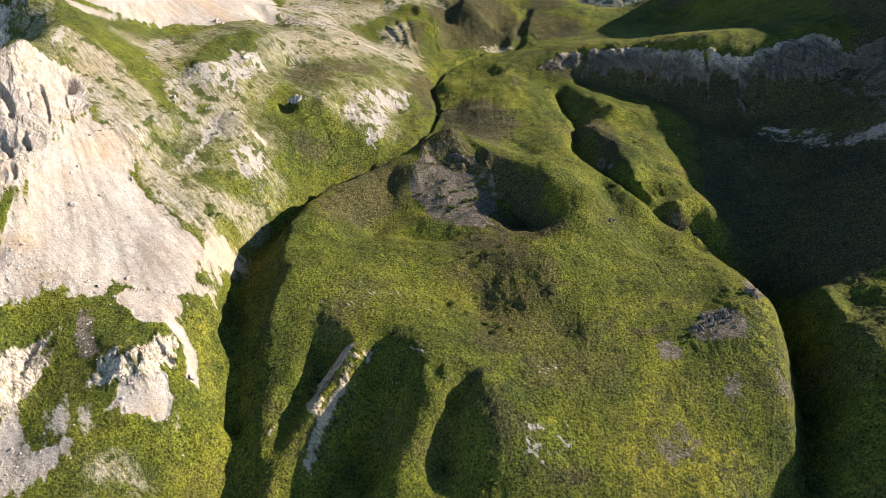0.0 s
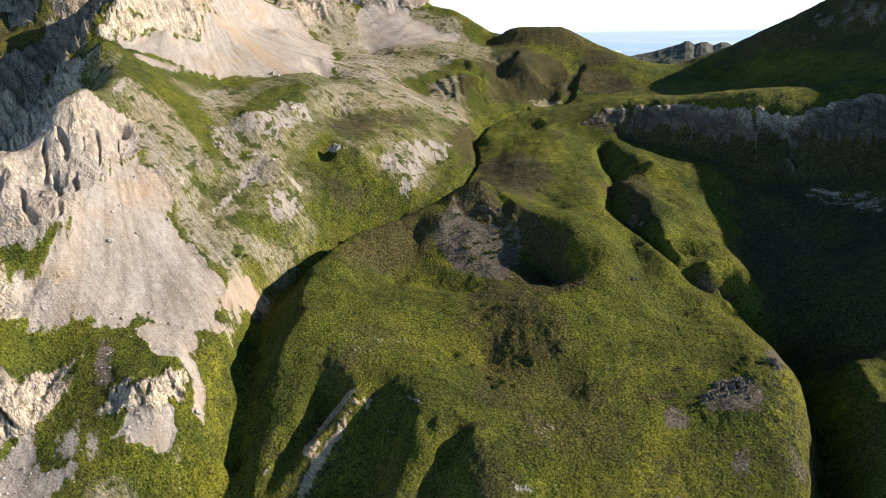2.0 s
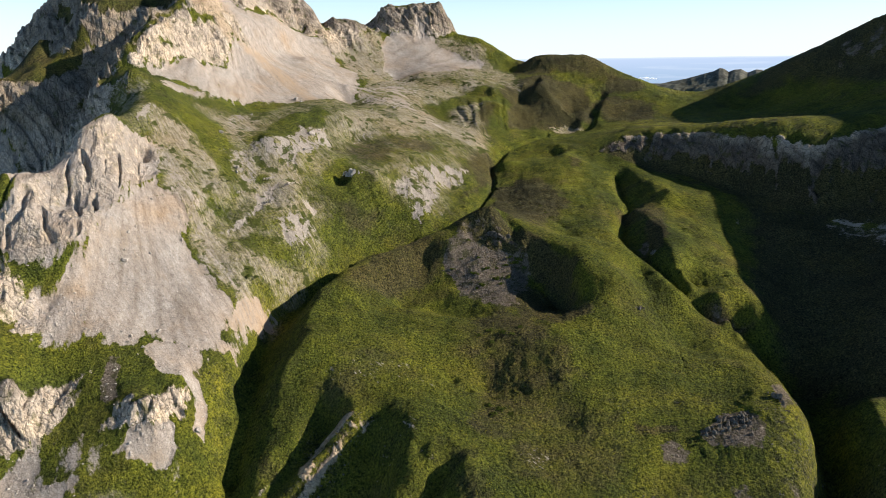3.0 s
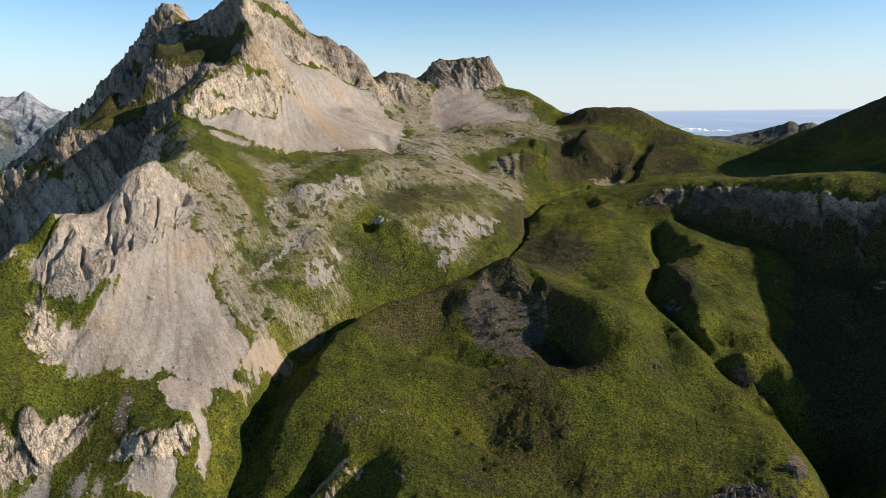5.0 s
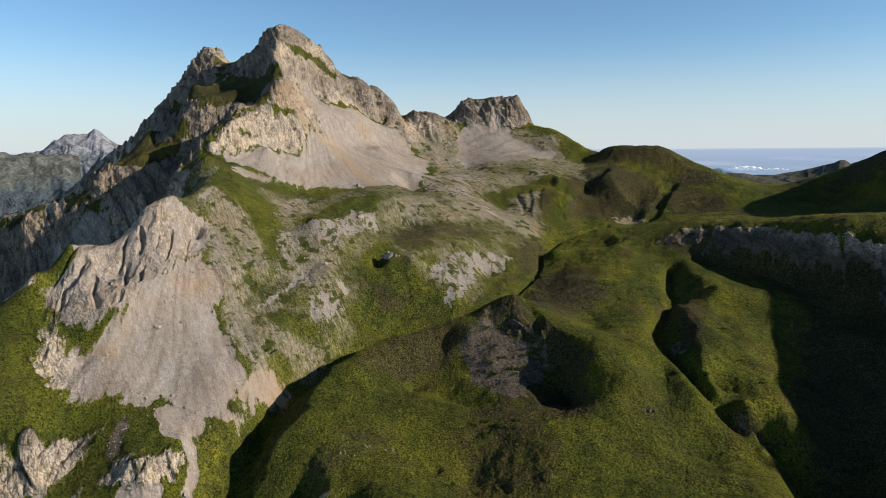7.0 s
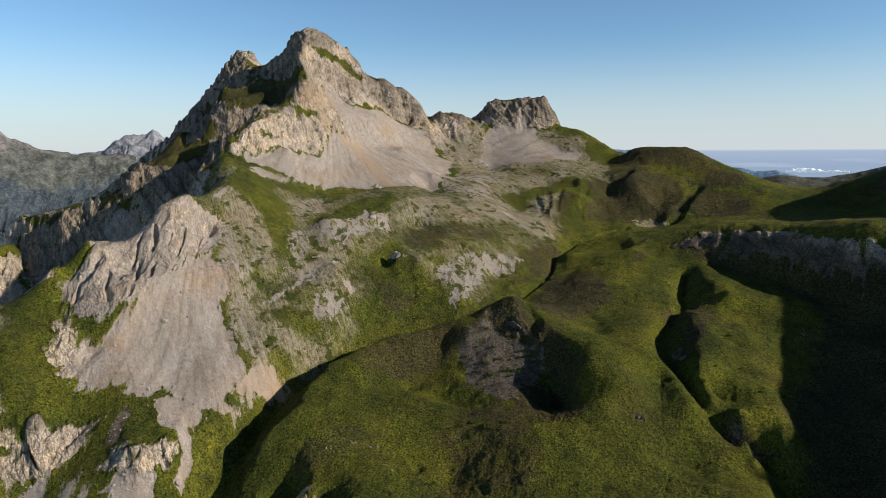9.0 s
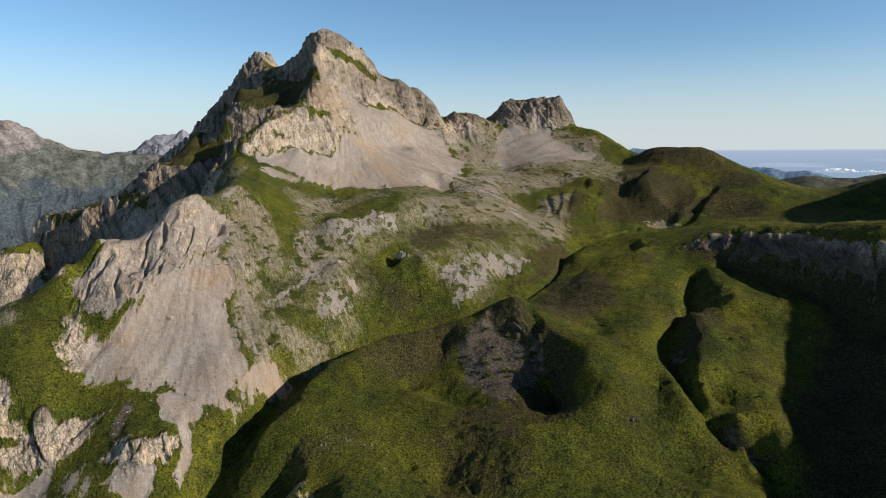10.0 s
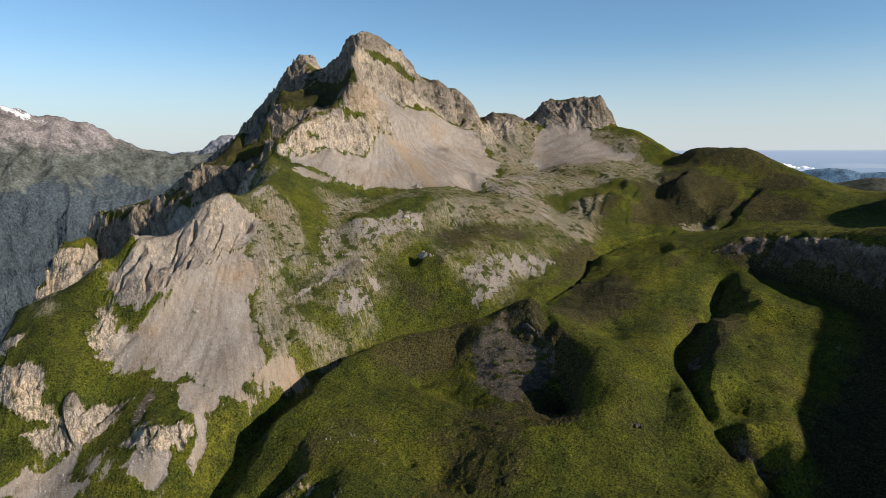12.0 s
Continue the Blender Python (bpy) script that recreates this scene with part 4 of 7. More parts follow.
    region("scree", 1, [(-224, 491), (-219, 509), (-205, 511), (-185, 487), (-186, 472), (-197, 478), (-205, 473)], 2, 0.6)
    region("loose", 0.9, [(-224, 491), (-219, 509), (-205, 511), (-185, 487), (-186, 472), (-197, 478), (-205, 473)], 2, 0.6)
    region("dry", 1, [(-189, 467), (-180, 480), (-142, 457), (-124, 444), (-130, 435), (-167, 459), (-187, 459)], 2.5, 0.6)
    region("dry", 0.9, [(-217, 446), (-215, 464), (-209, 472), (-198, 457), (-188, 466), (-191, 448), (-202, 447), (-210, 443)], 3, 0.6)
    region("heath_shade", 0.45, [(-234, 489), (-225, 526), (-211, 561), (-182, 585), (-162, 596), (-168, 572), (-193, 562), (-210, 540), (-222, 513), (-228, 488)], 4, 0.6)
    region("turf", 1, [(-240, 455), (-219, 443), (-210, 437), (-204, 450), (-202, 447), (-206, 432)], 2, 0.6)
    region("turf", 0.9, [(-210, 388), (-207, 399), (-201, 405), (-203, 395), (-206, 387)], 2, 0.6)
    region("lush", 0.9, [(-208, 368), (-200, 383), (-182, 383), (-186, 375), (-197, 364)], 3, 0.6)
    region("turf", 0.9, [(-240, 492), (-234, 511), (-226, 530), (-215, 550), (-216, 540), (-226, 524), (-233, 505)], 0.8, 0.2)
    region("thin", 0.9, [(-189, 557), (-163, 575), (-146, 605), (-127, 623), (-114, 600), (-107, 567), (-122, 540), (-150, 573), (-172, 559)], 4, 0.6)
    region("heath_shade", 0.35, [(-163, 575), (-146, 605), (-127, 623), (-114, 600), (-134, 577), (-152, 577)], 4, 0.6)
    region("thin", 0.7, [(-82, 642), (-30, 624), (-62, 616)], 4, 0.6)
    region("turf", 0.9, [(-181, 553), (-170, 565), (-162, 571), (-165, 565), (-175, 555)], 1.2, 0.3)
    region("dry", 0.7, [(-214, 463), (-223, 496), (-214, 502), (-199, 474), (-205, 462)], 3, 0.6)
    region("turf", 0.35, [(-184, 558), (-162, 572), (-142, 592), (-122, 605), (-130, 618), (-146, 605), (-155, 583)], 4, 0.6)
    region("thin", 0.85, [(-175, 564), (-161, 571), (-141, 590), (-120, 601), (-129, 567), (-150, 573)], 4, 0.6)
    # Shade of the west flank, painted in: this cover darkens its rock.
    region("heath_shade", 0.6, [(-217, 458), (-271, 501), (-351, 533), (-356, 508), (-343, 367), (-388, 359), (-438, 351), (-182, 232), (-330, 356), (-290, 381), (-220, 344), (-215, 373), (-217, 430)], 4, 0.6)
    region("rock", 0.75, [(-217, 458), (-271, 501), (-351, 533), (-356, 508), (-343, 367), (-388, 359), (-438, 351), (-182, 232), (-330, 356), (-290, 381), (-220, 344), (-215, 373), (-217, 430)], 4, 0.6)
    region("turf", 1, [(-220, 465), (-249, 475), (-290, 491), (-292, 470), (-296, 454), (-350, 489), (-350, 482), (-275, 431), (-261, 445), (-255, 452), (-230, 452), (-216, 456)], 2.5, 0.6)
    region("turf", 1, [(-391, 461), (-302, 418), (-276, 426), (-289, 411), (-302, 393), (-314, 385)], 2.5, 0.6)
    region("turf", 0.9, [(-346, 369), (-321, 367), (-327, 363), (-346, 363)], 2, 0.6)
    region("turf", 1, [(-436, 358), (-382, 358), (-381, 355), (-415, 354)], 2, 0.6)
    region("turf", 0.8, [(-325, 364), (-314, 370), (-317, 363), (-326, 360)], 2, 0.6)
    region("rock", 0.9, [(-435, 352), (-411, 299), (-202, 209), (-191, 218), (-403, 348)], 3, 0.6)
    region("turf", 1, [(-430, 352), (-439, 334), (-419, 316), (-412, 331), (-416, 344)], 2, 0.6)
    region("turf", 0.7, [(-355, 370), (-346, 375), (-325, 371), (-333, 365), (-346, 363)], 2, 0.6)
    region("rock", 0.5, [(-188, 219), (-183, 230), (-350, 350), (-330, 356), (-309, 368), (-172, 278), (-172, 289), (-158, 301), (-154, 290), (-146, 277), (-150, 264), (-149, 249), (-151, 240), (-148, 230), (-151, 226), (-164, 215), (-176, 214)], 4, 0.6)
    region("scree", 1, [(-188, 219), (-183, 230), (-350, 350), (-330, 356), (-309, 368), (-172, 278), (-172, 289), (-158, 301), (-154, 290), (-146, 277), (-150, 264), (-149, 249), (-151, 240), (-148, 230), (-151, 226), (-164, 215), (-176, 214)], 4, 0.6)
    region("scree", 1, [(-149, 229), (-152, 240), (-149, 249), (-149, 264), (-146, 276), (-131, 268), (-128, 257), (-116, 252), (-98, 243), (-94, 235), (-90, 224), (-85, 224), (-86, 220), (-91, 218), (-100, 213), (-110, 212), (-121, 208), (-130, 200), (-137, 201), (-149, 196), (-158, 198), (-160, 206), (-155, 215), (-149, 224)], 3.5, 0.9)
    region("scree", 1, [(-116, 206), (-104, 215), (-98, 212), (-94, 204), (-89, 199), (-86, 192), (-86, 188), (-88, 188), (-91, 195), (-93, 197), (-102, 198)], 1.5, 0.6)
    region("scree", 0.9, [(-95, 236), (-94, 250), (-89, 254), (-85, 257), (-85, 248), (-88, 232), (-91, 228)], 3, 0.6)
    region("dry", 0.8, [(-95, 236), (-94, 250), (-89, 254), (-85, 257), (-85, 248), (-88, 232), (-91, 228)], 3, 0.6)
    region("gravel", 0.9, [(-119, 184), (-123, 191), (-125, 197), (-120, 198), (-116, 192), (-112, 184)], 1.5, 0.6)
    region("scree", 1, [(-107, 169), (-104, 174), (-93, 184), (-90, 182), (-90, 176), (-92, 172), (-98, 171)], 1.5, 0.6)
    region("rock", 0.95, [(-184, 164), (-178, 168), (-162, 172), (-156, 172), (-156, 168), (-146, 170), (-140, 184), (-128, 190), (-129, 185), (-132, 171), (-147, 158), (-154, 157), (-150, 167), (-156, 163), (-163, 154)], 3, 0.6)
    region("rock", 0.95, [(-114, 177), (-111, 184), (-100, 187), (-93, 196), (-91, 189), (-92, 184), (-97, 179), (-103, 175)], 2.5, 0.6)
    region("scree", 0.95, [(-146, 144), (-144, 156), (-135, 168), (-126, 160), (-112, 163), (-111, 158), (-144, 143)], 3, 0.6)
    region("scree", 0.5, [(-135, 168), (-132, 171), (-102, 175), (-108, 169), (-112, 163), (-123, 163)], 4, 0.6)
    region("rock", 0.9, [(-208, 175), (-191, 176), (-189, 172), (-192, 168)], 2, 0.6)
    region("rock", 0.7, [(-155, 190), (-167, 196), (-182, 214), (-173, 211), (-161, 205), (-149, 201), (-150, 194)], 3, 0.6)
    region("lush", 1, [(-170, 210), (-151, 226), (-150, 222), (-156, 212), (-160, 207), (-165, 208)], 2, 0.6)
    region("turf", 0.8, [(-176, 263), (-175, 268), (-171, 271), (-169, 267), (-170, 263)], 1, 0.4)
    region("turf", 0.8, [(-182, 239), (-346, 350), (-338, 351), (-181, 244), (-180, 240)], 1, 0.4)
    region("turf", 0.8, [(-179, 229), (-179, 232), (-177, 236), (-175, 233), (-176, 230)], 1, 0.4)
    region("turf", 0.8, [(-175, 240), (-176, 243), (-175, 246), (-174, 244), (-174, 241)], 1, 0.4)
    region("turf", 0.8, [(-179, 224), (-179, 226), (-176, 228), (-175, 226), (-177, 224)], 1, 0.4)
    region("turf", 0.8, [(-172, 230), (-173, 232), (-172, 234), (-170, 232), (-170, 230)], 1, 0.4)
    region("turf", 0.8, [(-179, 218), (-179, 220), (-176, 222), (-176, 220), (-177, 219)], 1, 0.4)
    region("turf", 0.8, [(-147, 231), (-147, 234), (-146, 236), (-145, 234), (-146, 232)], 1, 0.4)
    region("turf", 0.8, [(-329, 352), (-328, 354), (-324, 355), (-324, 353), (-326, 352)], 1, 0.4)
    region("turf", 0.8, [(-158, 226), (-159, 228), (-156, 229), (-155, 227), (-156, 226)], 1, 0.4)
    region("lush", 0.7, [(-188, 216), (-176, 211), (-166, 193), (-154, 188), (-135, 200), (-125, 194), (-148, 171), (-160, 174), (-192, 175)], 6, 0.6)
    region("dry", 0.5, [(-95, 206), (-87, 221), (-85, 222), (-81, 205), (-81, 188), (-85, 186), (-90, 201)], 5, 0.6)
    region("lush", 0.9, [(-130, 197), (-119, 207), (-101, 199), (-94, 195), (-106, 183), (-118, 197)], 3, 0.6)
    region("thin", 0.5, [(-416, 288), (-188, 195), (-184, 187), (-198, 186)], 3, 0.6)
    region("gravel", 1, [(-15, 307), (-8, 309), (2, 309), (8, 307), (18, 304), (24, 303), (19, 294), (22, 274), (8, 278), (-8, 288), (-13, 298)], 2, 0.5)
    region("heath_shade", 0.8, [(104, 286), (112, 284), (124, 281), (122, 280), (111, 274), (104, 276)], 2, 0.4)
    region("gravel", 0.55, [(106, 285), (112, 284), (122, 281), (113, 276), (106, 283)], 2, 0.4)
    region("gravel", 0.8, [(78, 326), (83, 334), (85, 332), (82, 318)], 1.5, 0.4)
    region("scree", 0.4, [(129, 390), (133, 383), (138, 373), (139, 364), (136, 366), (131, 377), (127, 384)], 1.5, 0.4)
    clear([(13, 170), (38, 176), (46, 156), (13, 154)])
    clear([(67, 215), (110, 213), (138, 215), (124, 174), (105, 163), (81, 168), (67, 186)])
    region("rock", 0.8, [(-29, 200), (-32, 200), (-40, 200), (-46, 196), (-49, 189), (-48, 183), (-44, 180), (-39, 185), (-36, 189), (-33, 194)], 1.2, 0.4)
    region("rock", 0.5, [(-59, 178), (-56, 187), (-54, 184), (-57, 177), (-60, 174)], 1.2, 0.4)
    region("heath_shade", 0.5, [(10, 250), (31, 251), (35, 237), (23, 236), (9, 241), (6, 247)], 3, 0.5)
    region("heath_shade", 0.6, [(29, 237), (45, 238), (45, 218), (33, 222)], 4, 0.5)
    region("heath_shade", 0.6, [(11, 206), (22, 212), (33, 200), (21, 191), (11, 194)], 3, 0.5)
    region("heath_shade", 0.5, [(-44, 219), (-34, 220), (-29, 206), (-40, 206), (-46, 211)], 3, 0.5)
    region("heath_shade", 0.6, [(13, 170), (20, 170), (22, 154), (11, 155)], 4, 0.5)
    region("pale", 0.55, [(22, 164), (29, 167), (37, 167), (38, 159), (30, 154), (22, 155), (25, 160)], 2, 0.5)
    region("pale", 0.4, [(26, 189), (40, 194), (41, 183), (29, 179)], 3, 0.5)
    region("pale", 0.3, [(-30, 199), (-20, 200), (-18, 192), (-10, 196), (0, 197), (-2, 181), (-13, 184)], 4, 0.5)
    region("pale", 0.3, [(-50, 218), (-9, 232), (-3, 212), (-49, 210)], 4, 0.5)
    region("gravel", 0.9, [(87, 202), (96, 211), (104, 211), (108, 204), (104, 194), (96, 194), (89, 195)], 1.5, 0.5)
    region("gravel", 0.8, [(114, 224), (119, 230), (120, 216), (115, 209)], 1.2, 0.4)
    region("heath_shade", 0.8, [(67, 204), (81, 205), (80, 201), (66, 200)], 1.5, 0.4)
    region("gravel", 0.8, [(73, 195), (79, 198), (84, 193), (81, 190), (73, 189)], 2, 0.5)
    region("gravel", 0.7, [(93, 182), (97, 183), (98, 177), (95, 173), (91, 174)], 2, 0.5)
    region("heath_shade", 0.4, [(100, 188), (111, 190), (132, 208), (120, 176), (105, 164), (102, 172)], 4, 0.6)
    region("heath_shade", 0.4, [(73, 189), (95, 191), (90, 178), (74, 178)], 4, 0.6)
    region("dry", 0.7, [(103, 215), (113, 220), (136, 229), (125, 190), (113, 171), (108, 176), (103, 184), (107, 201)], 4, 0.6)
    region("dry", 0.5, [(78, 181), (86, 180), (90, 160), (76, 156), (70, 158)], 5, 0.6)
    region("gravel", 0.55, [(108, 185), (113, 183), (124, 191), (110, 176), (107, 180)], 2, 0.5)
    region("gravel", 0.5, [(92, 183), (98, 184), (98, 173), (94, 168), (92, 174)], 3, 0.6)
    region("heath_shade", 1, [(13, 390), (23, 394), (38, 385), (48, 373), (39, 363), (28, 359)], 3, 0.6)
    region("heath_shade", 1, [(0, 530), (24, 551), (54, 565), (68, 556), (65, 526), (54, 525), (27, 522), (12, 503), (1, 499)], 4, 0.6)
    region("thin", 0.8, [(33, 516), (46, 526), (59, 520), (49, 511), (38, 508)], 2, 0.6)
    region("lush", 1, [(33, 481), (46, 509), (60, 515), (62, 461), (47, 453)], 4, 0.6)
    region("heath_shade", 0.7, [(43, 438), (51, 436), (57, 424), (51, 420)], 2, 0.6)
    region("heath_shade", 0.8, [(74, 562), (100, 562), (117, 533), (90, 532), (75, 534)], 5, 0.6)


covers()
for name in ("scree", "loose"):
    COVER["scree"] = np.maximum(COVER["scree"], COVER[name])
COVER["rock"] *= 1 - COVER["loose"]
NRM0 = grid_normals(GX0, GY0, GZ0)
PATCH = layers(GX0, GY0, 9, 4, 71)
STEEP = 1 - NRM0[..., 2]
HIGH = np.maximum(smooth(125, 165, GZ0), smooth(-195, -225, GX0))
wild = smooth(0.24, 0.40, STEEP + 0.09 * PATCH) * (0.2 + 0.8 * HIGH)
west = smooth(-215, -240, GX0) * smooth(330, 360, GY0)
wild = np.maximum(wild, west * smooth(0.08, 0.24, STEEP + 0.18 * PATCH))
wild = np.maximum(wild, smooth(0.34, 0.5, STEEP + 0.10 * PATCH) * np.where((GX0 > 60) & (GY0 > 385), 0.45 + 0.5 * smooth(-0.3, 0.3, layers(GX0, GY0, 12, 4, 76)), 0.2))
free = 1 - np.clip(COVER["scree"] + COVER["gravel"] + COVER["turf"], 0, 1)
COVER["rock"] = np.maximum(COVER["rock"] * (1 - 0.9 * COVER["turf"]), (wild * free).astype(np.float32))
ledge = smooth(0.30, 0.16, STEEP + 0.05 * PATCH) * smooth(-0.25, 0.25, PATCH)
COVER["rock"] *= 1 - 0.8 * ledge.astype(np.float32)
RUN, ACROSS = 0.84 * GX0 - 0.54 * GY0, 0.54 * GX0 + 0.84 * GY0
FALL = layers(RUN * 0.16, ACROSS, 5, 4, 92, 0.6)
BROKEN = layers(GX0 + 0.5 * GY0, GY0 * 0.7, 6, 5, 81, 0.65)
COVER["pale"] = (COVER["pale"] * (0.35 + 0.65 * smooth(-0.3, 0.2, BROKEN))).astype(np.float32)
COVER["thin"] = (np.clip(COVER["thin"] * (0.92 + 0.55 * layers(GX0, GY0, 17, 4, 86, 0.6) + 0.4 * FALL), 0, 1) * (1 - 0.8 * COVER["lush"])).astype(np.float32)

on_cliff = smooth(60, 75, GX0) * smooth(320, 340, GY0)
HANG = layers(0.93 * GX0 - 0.37 * GY0, 0.5 * GZ0, 11, 4, 175, 0.6)
COVER["rock"] *= (1 - on_cliff * (1 - (0.25 + 0.75 * smooth(-0.35, 0.15, HANG + 0.9 * smooth(80, 100, GZ0) - 0.5)))).astype(np.float32)

# ---- relief: crags, blocks, tussocks, pits ----
def blocks(x, y, size, seed, rise, tilt):
    """Jointed blocks: each cell of the pattern stands a little higher or lower and leans its own way."""
    u, v = x / size + seed * 3.7, y / size - seed * 5.3
    i, j = np.floor(u).astype(np.int32), np.floor(v).astype(np.int32)
    best, out = np.full(u.shape, 9.0), np.zeros(u.shape)
    for a in (-1, 0, 1):
        for b in (-1, 0, 1):
            h = TABLE[(TABLE[(i + a) & 4095] + j + b) & 4095]
            fx, fy = i + a + 0.5 + 0.45 * LEAN_X[h], j + b + 0.5 + 0.45 * LEAN_Y[h]
            d = (u - fx) ** 2 + (v - fy) ** 2
            k = TABLE[h]
            level = rise * LEAN_X[k] + tilt * size * (LEAN_Y[k] * (u - fx) + LEAN_X[TABLE[k]] * (v - fy))
            near_one = d < best
            best, out = np.where(near_one, d, best), np.where(near_one, level, out)
    return out


def spread(mask, cells):
    """A mask with softened edges."""
    out = mask.astype(np.float64)
    for axis in (0, 1):
        total = np.zeros_like(out)
        for k in range(-cells, cells + 1):
            total += np.roll(out, k, axis)
        out = total / (2 * cells + 1)
    return out


BARE = np.clip(COVER["scree"] + COVER["rock"] + COVER["gravel"], 0, 1)
GRASS = 1 - BARE

lift = 0.8 * layers(GX0, GY0, 30, 3, 91) + GRASS * (0.65 * layers(GX0, GY0, 9, 3, 93) + 0.16 * layers(GX0, GY0, 2.6, 2, 95, 0.6) + 0.10 * layers(GX0, GY0, 1.15, 2, 96, 0.6) * smooth(420, 330, RADII))
lift += COVER["heath_shade"] * 0.18 * grain(GX0, GY0, 0.9, 99) + COVER["thin"] * (0.22 * FALL + 0.16 * grain(RUN * 0.12, ACROSS, 1.6, 97))
SOUTH = smooth(345, 315, GY0)
BEDS = GZ0 + 0.8 * GX0 * (1 - SOUTH) - 0.75 * GY0 * SOUTH + 2.4 * layers(GX0, GY0, 22, 3, 122)
STEP = np.minimum((BEDS / 9) % 1 / 0.75, (1 - (BEDS / 9) % 1) / 0.25) + 0.45 * np.minimum((BEDS / 3.1) % 1 / 0.7, (1 - (BEDS / 3.1) % 1) / 0.3)
BENT_X, BENT_Y = GX0 + 5 * layers(GX0, GY0, 24, 2, 131), GY0 + 5 * layers(GX0, GY0, 24, 2, 133)
crag = 4.5 * (ridged(BENT_X, BENT_Y, 36, 3, 101, 0.5) - 0.4) + 1.9 * (ridged(BENT_X, BENT_Y, 10, 3, 104, 0.55) - 0.4) - 0.6 * (np.abs(layers(GX0, GY0, 4.0, 3, 105, 0.6)) - 0.3) + 2.6 * (STEP - 0.75) + 0.6 * grain(GX0, GY0, 1.2, 109)
sharp = 0.30 + 0.85 * smooth(0.08, 0.35, STEEP)
flute = 0.93 * GX0 - 0.37 * GY0
cliffs = COVER["rock"] * smooth(60, 75, GX0) * smooth(320, 340, GY0)
push = cliffs * (3.4 * (ridged(flute, 0.25 * GZ0, 17, 3, 171, 0.6) - 0.4) + 0.8 * (ridged(flute, 0.3 * GZ0, 4.5, 2, 173) - 0.3))
mounds = smooth(86, 94, GX0) * smooth(142, 134, GX0) * smooth(268, 282, GY0) * smooth(412, 400, GY0)
lift += mounds * 1.1 * layers(GX0, GY0, 17, 4, 181)
spur = (GX0 > -205) & (GX0 < -80) & (GY0 < 330)
where = np.where(spur, 0.7, np.where(GX0 < -50, 1.0, np.where(GY0 > 320, 0.5, 0.35)))
ROCKY = spread(COVER["rock"], 4)
lift += ROCKY * crag * sharp * where
picked = ROCKY > 0.04
fall_x = np.where(GX0 > 40, 0.37, 0.90) * BENT_X + np.where(GX0 > 40, 0.93, -0.42) * BENT_Y
side_x = np.where(GX0 > 40, 0.93, 0.42) * BENT_X + np.where(GX0 > 40, -0.37, 0.90) * BENT_Y
joint_x, joint_y = 0.36 * fall_x[picked], side_x[picked]
jointed = blocks(joint_x, joint_y, 15, 3, 1.6, 0.30) + blocks(joint_x, joint_y, 6.5, 5, 1.15, 0.36) + blocks(joint_x, joint_y, 2.6, 7, 0.48, 0.34)
lift[picked] += 0.6 * ROCKY[picked] * jointed * (0.5 + 0.5 * where[picked]) * (0.55 + 0.45 * sharp[picked])
ALONG, DOWN = 0.35 * BENT_X + 0.94 * BENT_Y, 0.94 * BENT_X - 0.35 * BENT_Y
ribs = 6.5 * (ridged(ALONG, 0.14 * DOWN, 24, 2, 151) - 0.3) + 2.2 * (ridged(ALONG, 0.2 * DOWN, 8, 2, 153) - 0.3)
lift += ROCKY * ribs * smooth(430, 450, GY0) * smooth(-110, -130, GX0) * smooth(255, 225, GZ0)
lift += COVER["pale"] * (0.7 * np.abs(BROKEN) + 0.2 * grain(GX0, GY0, 0.9, 113))
lift += COVER["gravel"] * 0.16 * grain(GX0, GY0, 1.2, 115) + COVER["scree"] * 0.22 * FALL
lift += COVER["heath_shade"] * 0.16 * np.sin(GZ0 * 3.0 + 2 * PATCH) * (GY0 > 480)
lift = np.clip(lift, -6.0, 4.0) * smooth(1500, 900, RADII)
for px, py, wide, deep in [(1, 222, 1.7, 2.4), (7, 219, 1.4, 2.0), (27, 221, 0.9, 1.3), (29, 219, 1.0, 1.4), (12, 228, 0.7, 0.6), (17, 217, 0.8, 0.7), (24, 223, 0.7, 0.7), (39, 225, 0.7, 0.7), (42, 228, 0.7, 0.6), (36, 352, 1.3, 1.2), (40, 347, 1.2, 1.2), (33, 358, 1.0, 1.0), (43, 343, 1.2, 1.1)]:
    lift -= deep * np.exp(-(((GX0 - px) * 0.7) ** 2 + (GY0 - py) ** 2) / wide ** 2)


def carve(points, wide, deep):
    """A narrow channel, crack or path cut along a line on the plan."""
    global lift
    p = np.array(points, float)
    box = (GX0 > p[:, 0].min() - 8) & (GX0 < p[:, 0].max() + 8) & (GY0 > p[:, 1].min() - 8) & (GY0 < p[:, 1].max() + 8)
    x = GX0[box] + 1.2 * layers(GX0[box], GY0[box], 7, 2, 141)
    y = GY0[box] + 1.2 * layers(GX0[box], GY0[box], 7, 2, 143)
    best = np.full(x.shape, 1e9)
    for (ax, ay), (bx, by) in zip(p[:-1], p[1:]):
        ex, ey = bx - ax, by - ay
        t = np.clip(((x - ax) * ex + (y - ay) * ey) / (ex * ex + ey * ey), 0, 1)
        best = np.minimum(best, np.hypot(x - ax - t * ex, y - ay - t * ey))
    lift[box] -= deep * smooth(wide, wide * 0.25, best)


carve([(-30, 338), (-14, 346), (-5, 372), (0, 400), (-4, 437), (3, 466), (20, 488), (32, 500)], 2.4, 2.2)      # the brook
carve([(9, 547), (14, 557), (21, 574)], 7.0, 3.0)
carve([(75, 569), (69, 551), (65, 528), (61, 516)], 6.0, 2.4)
carve([(-38, 504), (-30, 492), (-25, 476)], 2.8, 1.0)
carve([(-31, 516), (-25, 494), (-22, 476)], 2.8, 1.0)
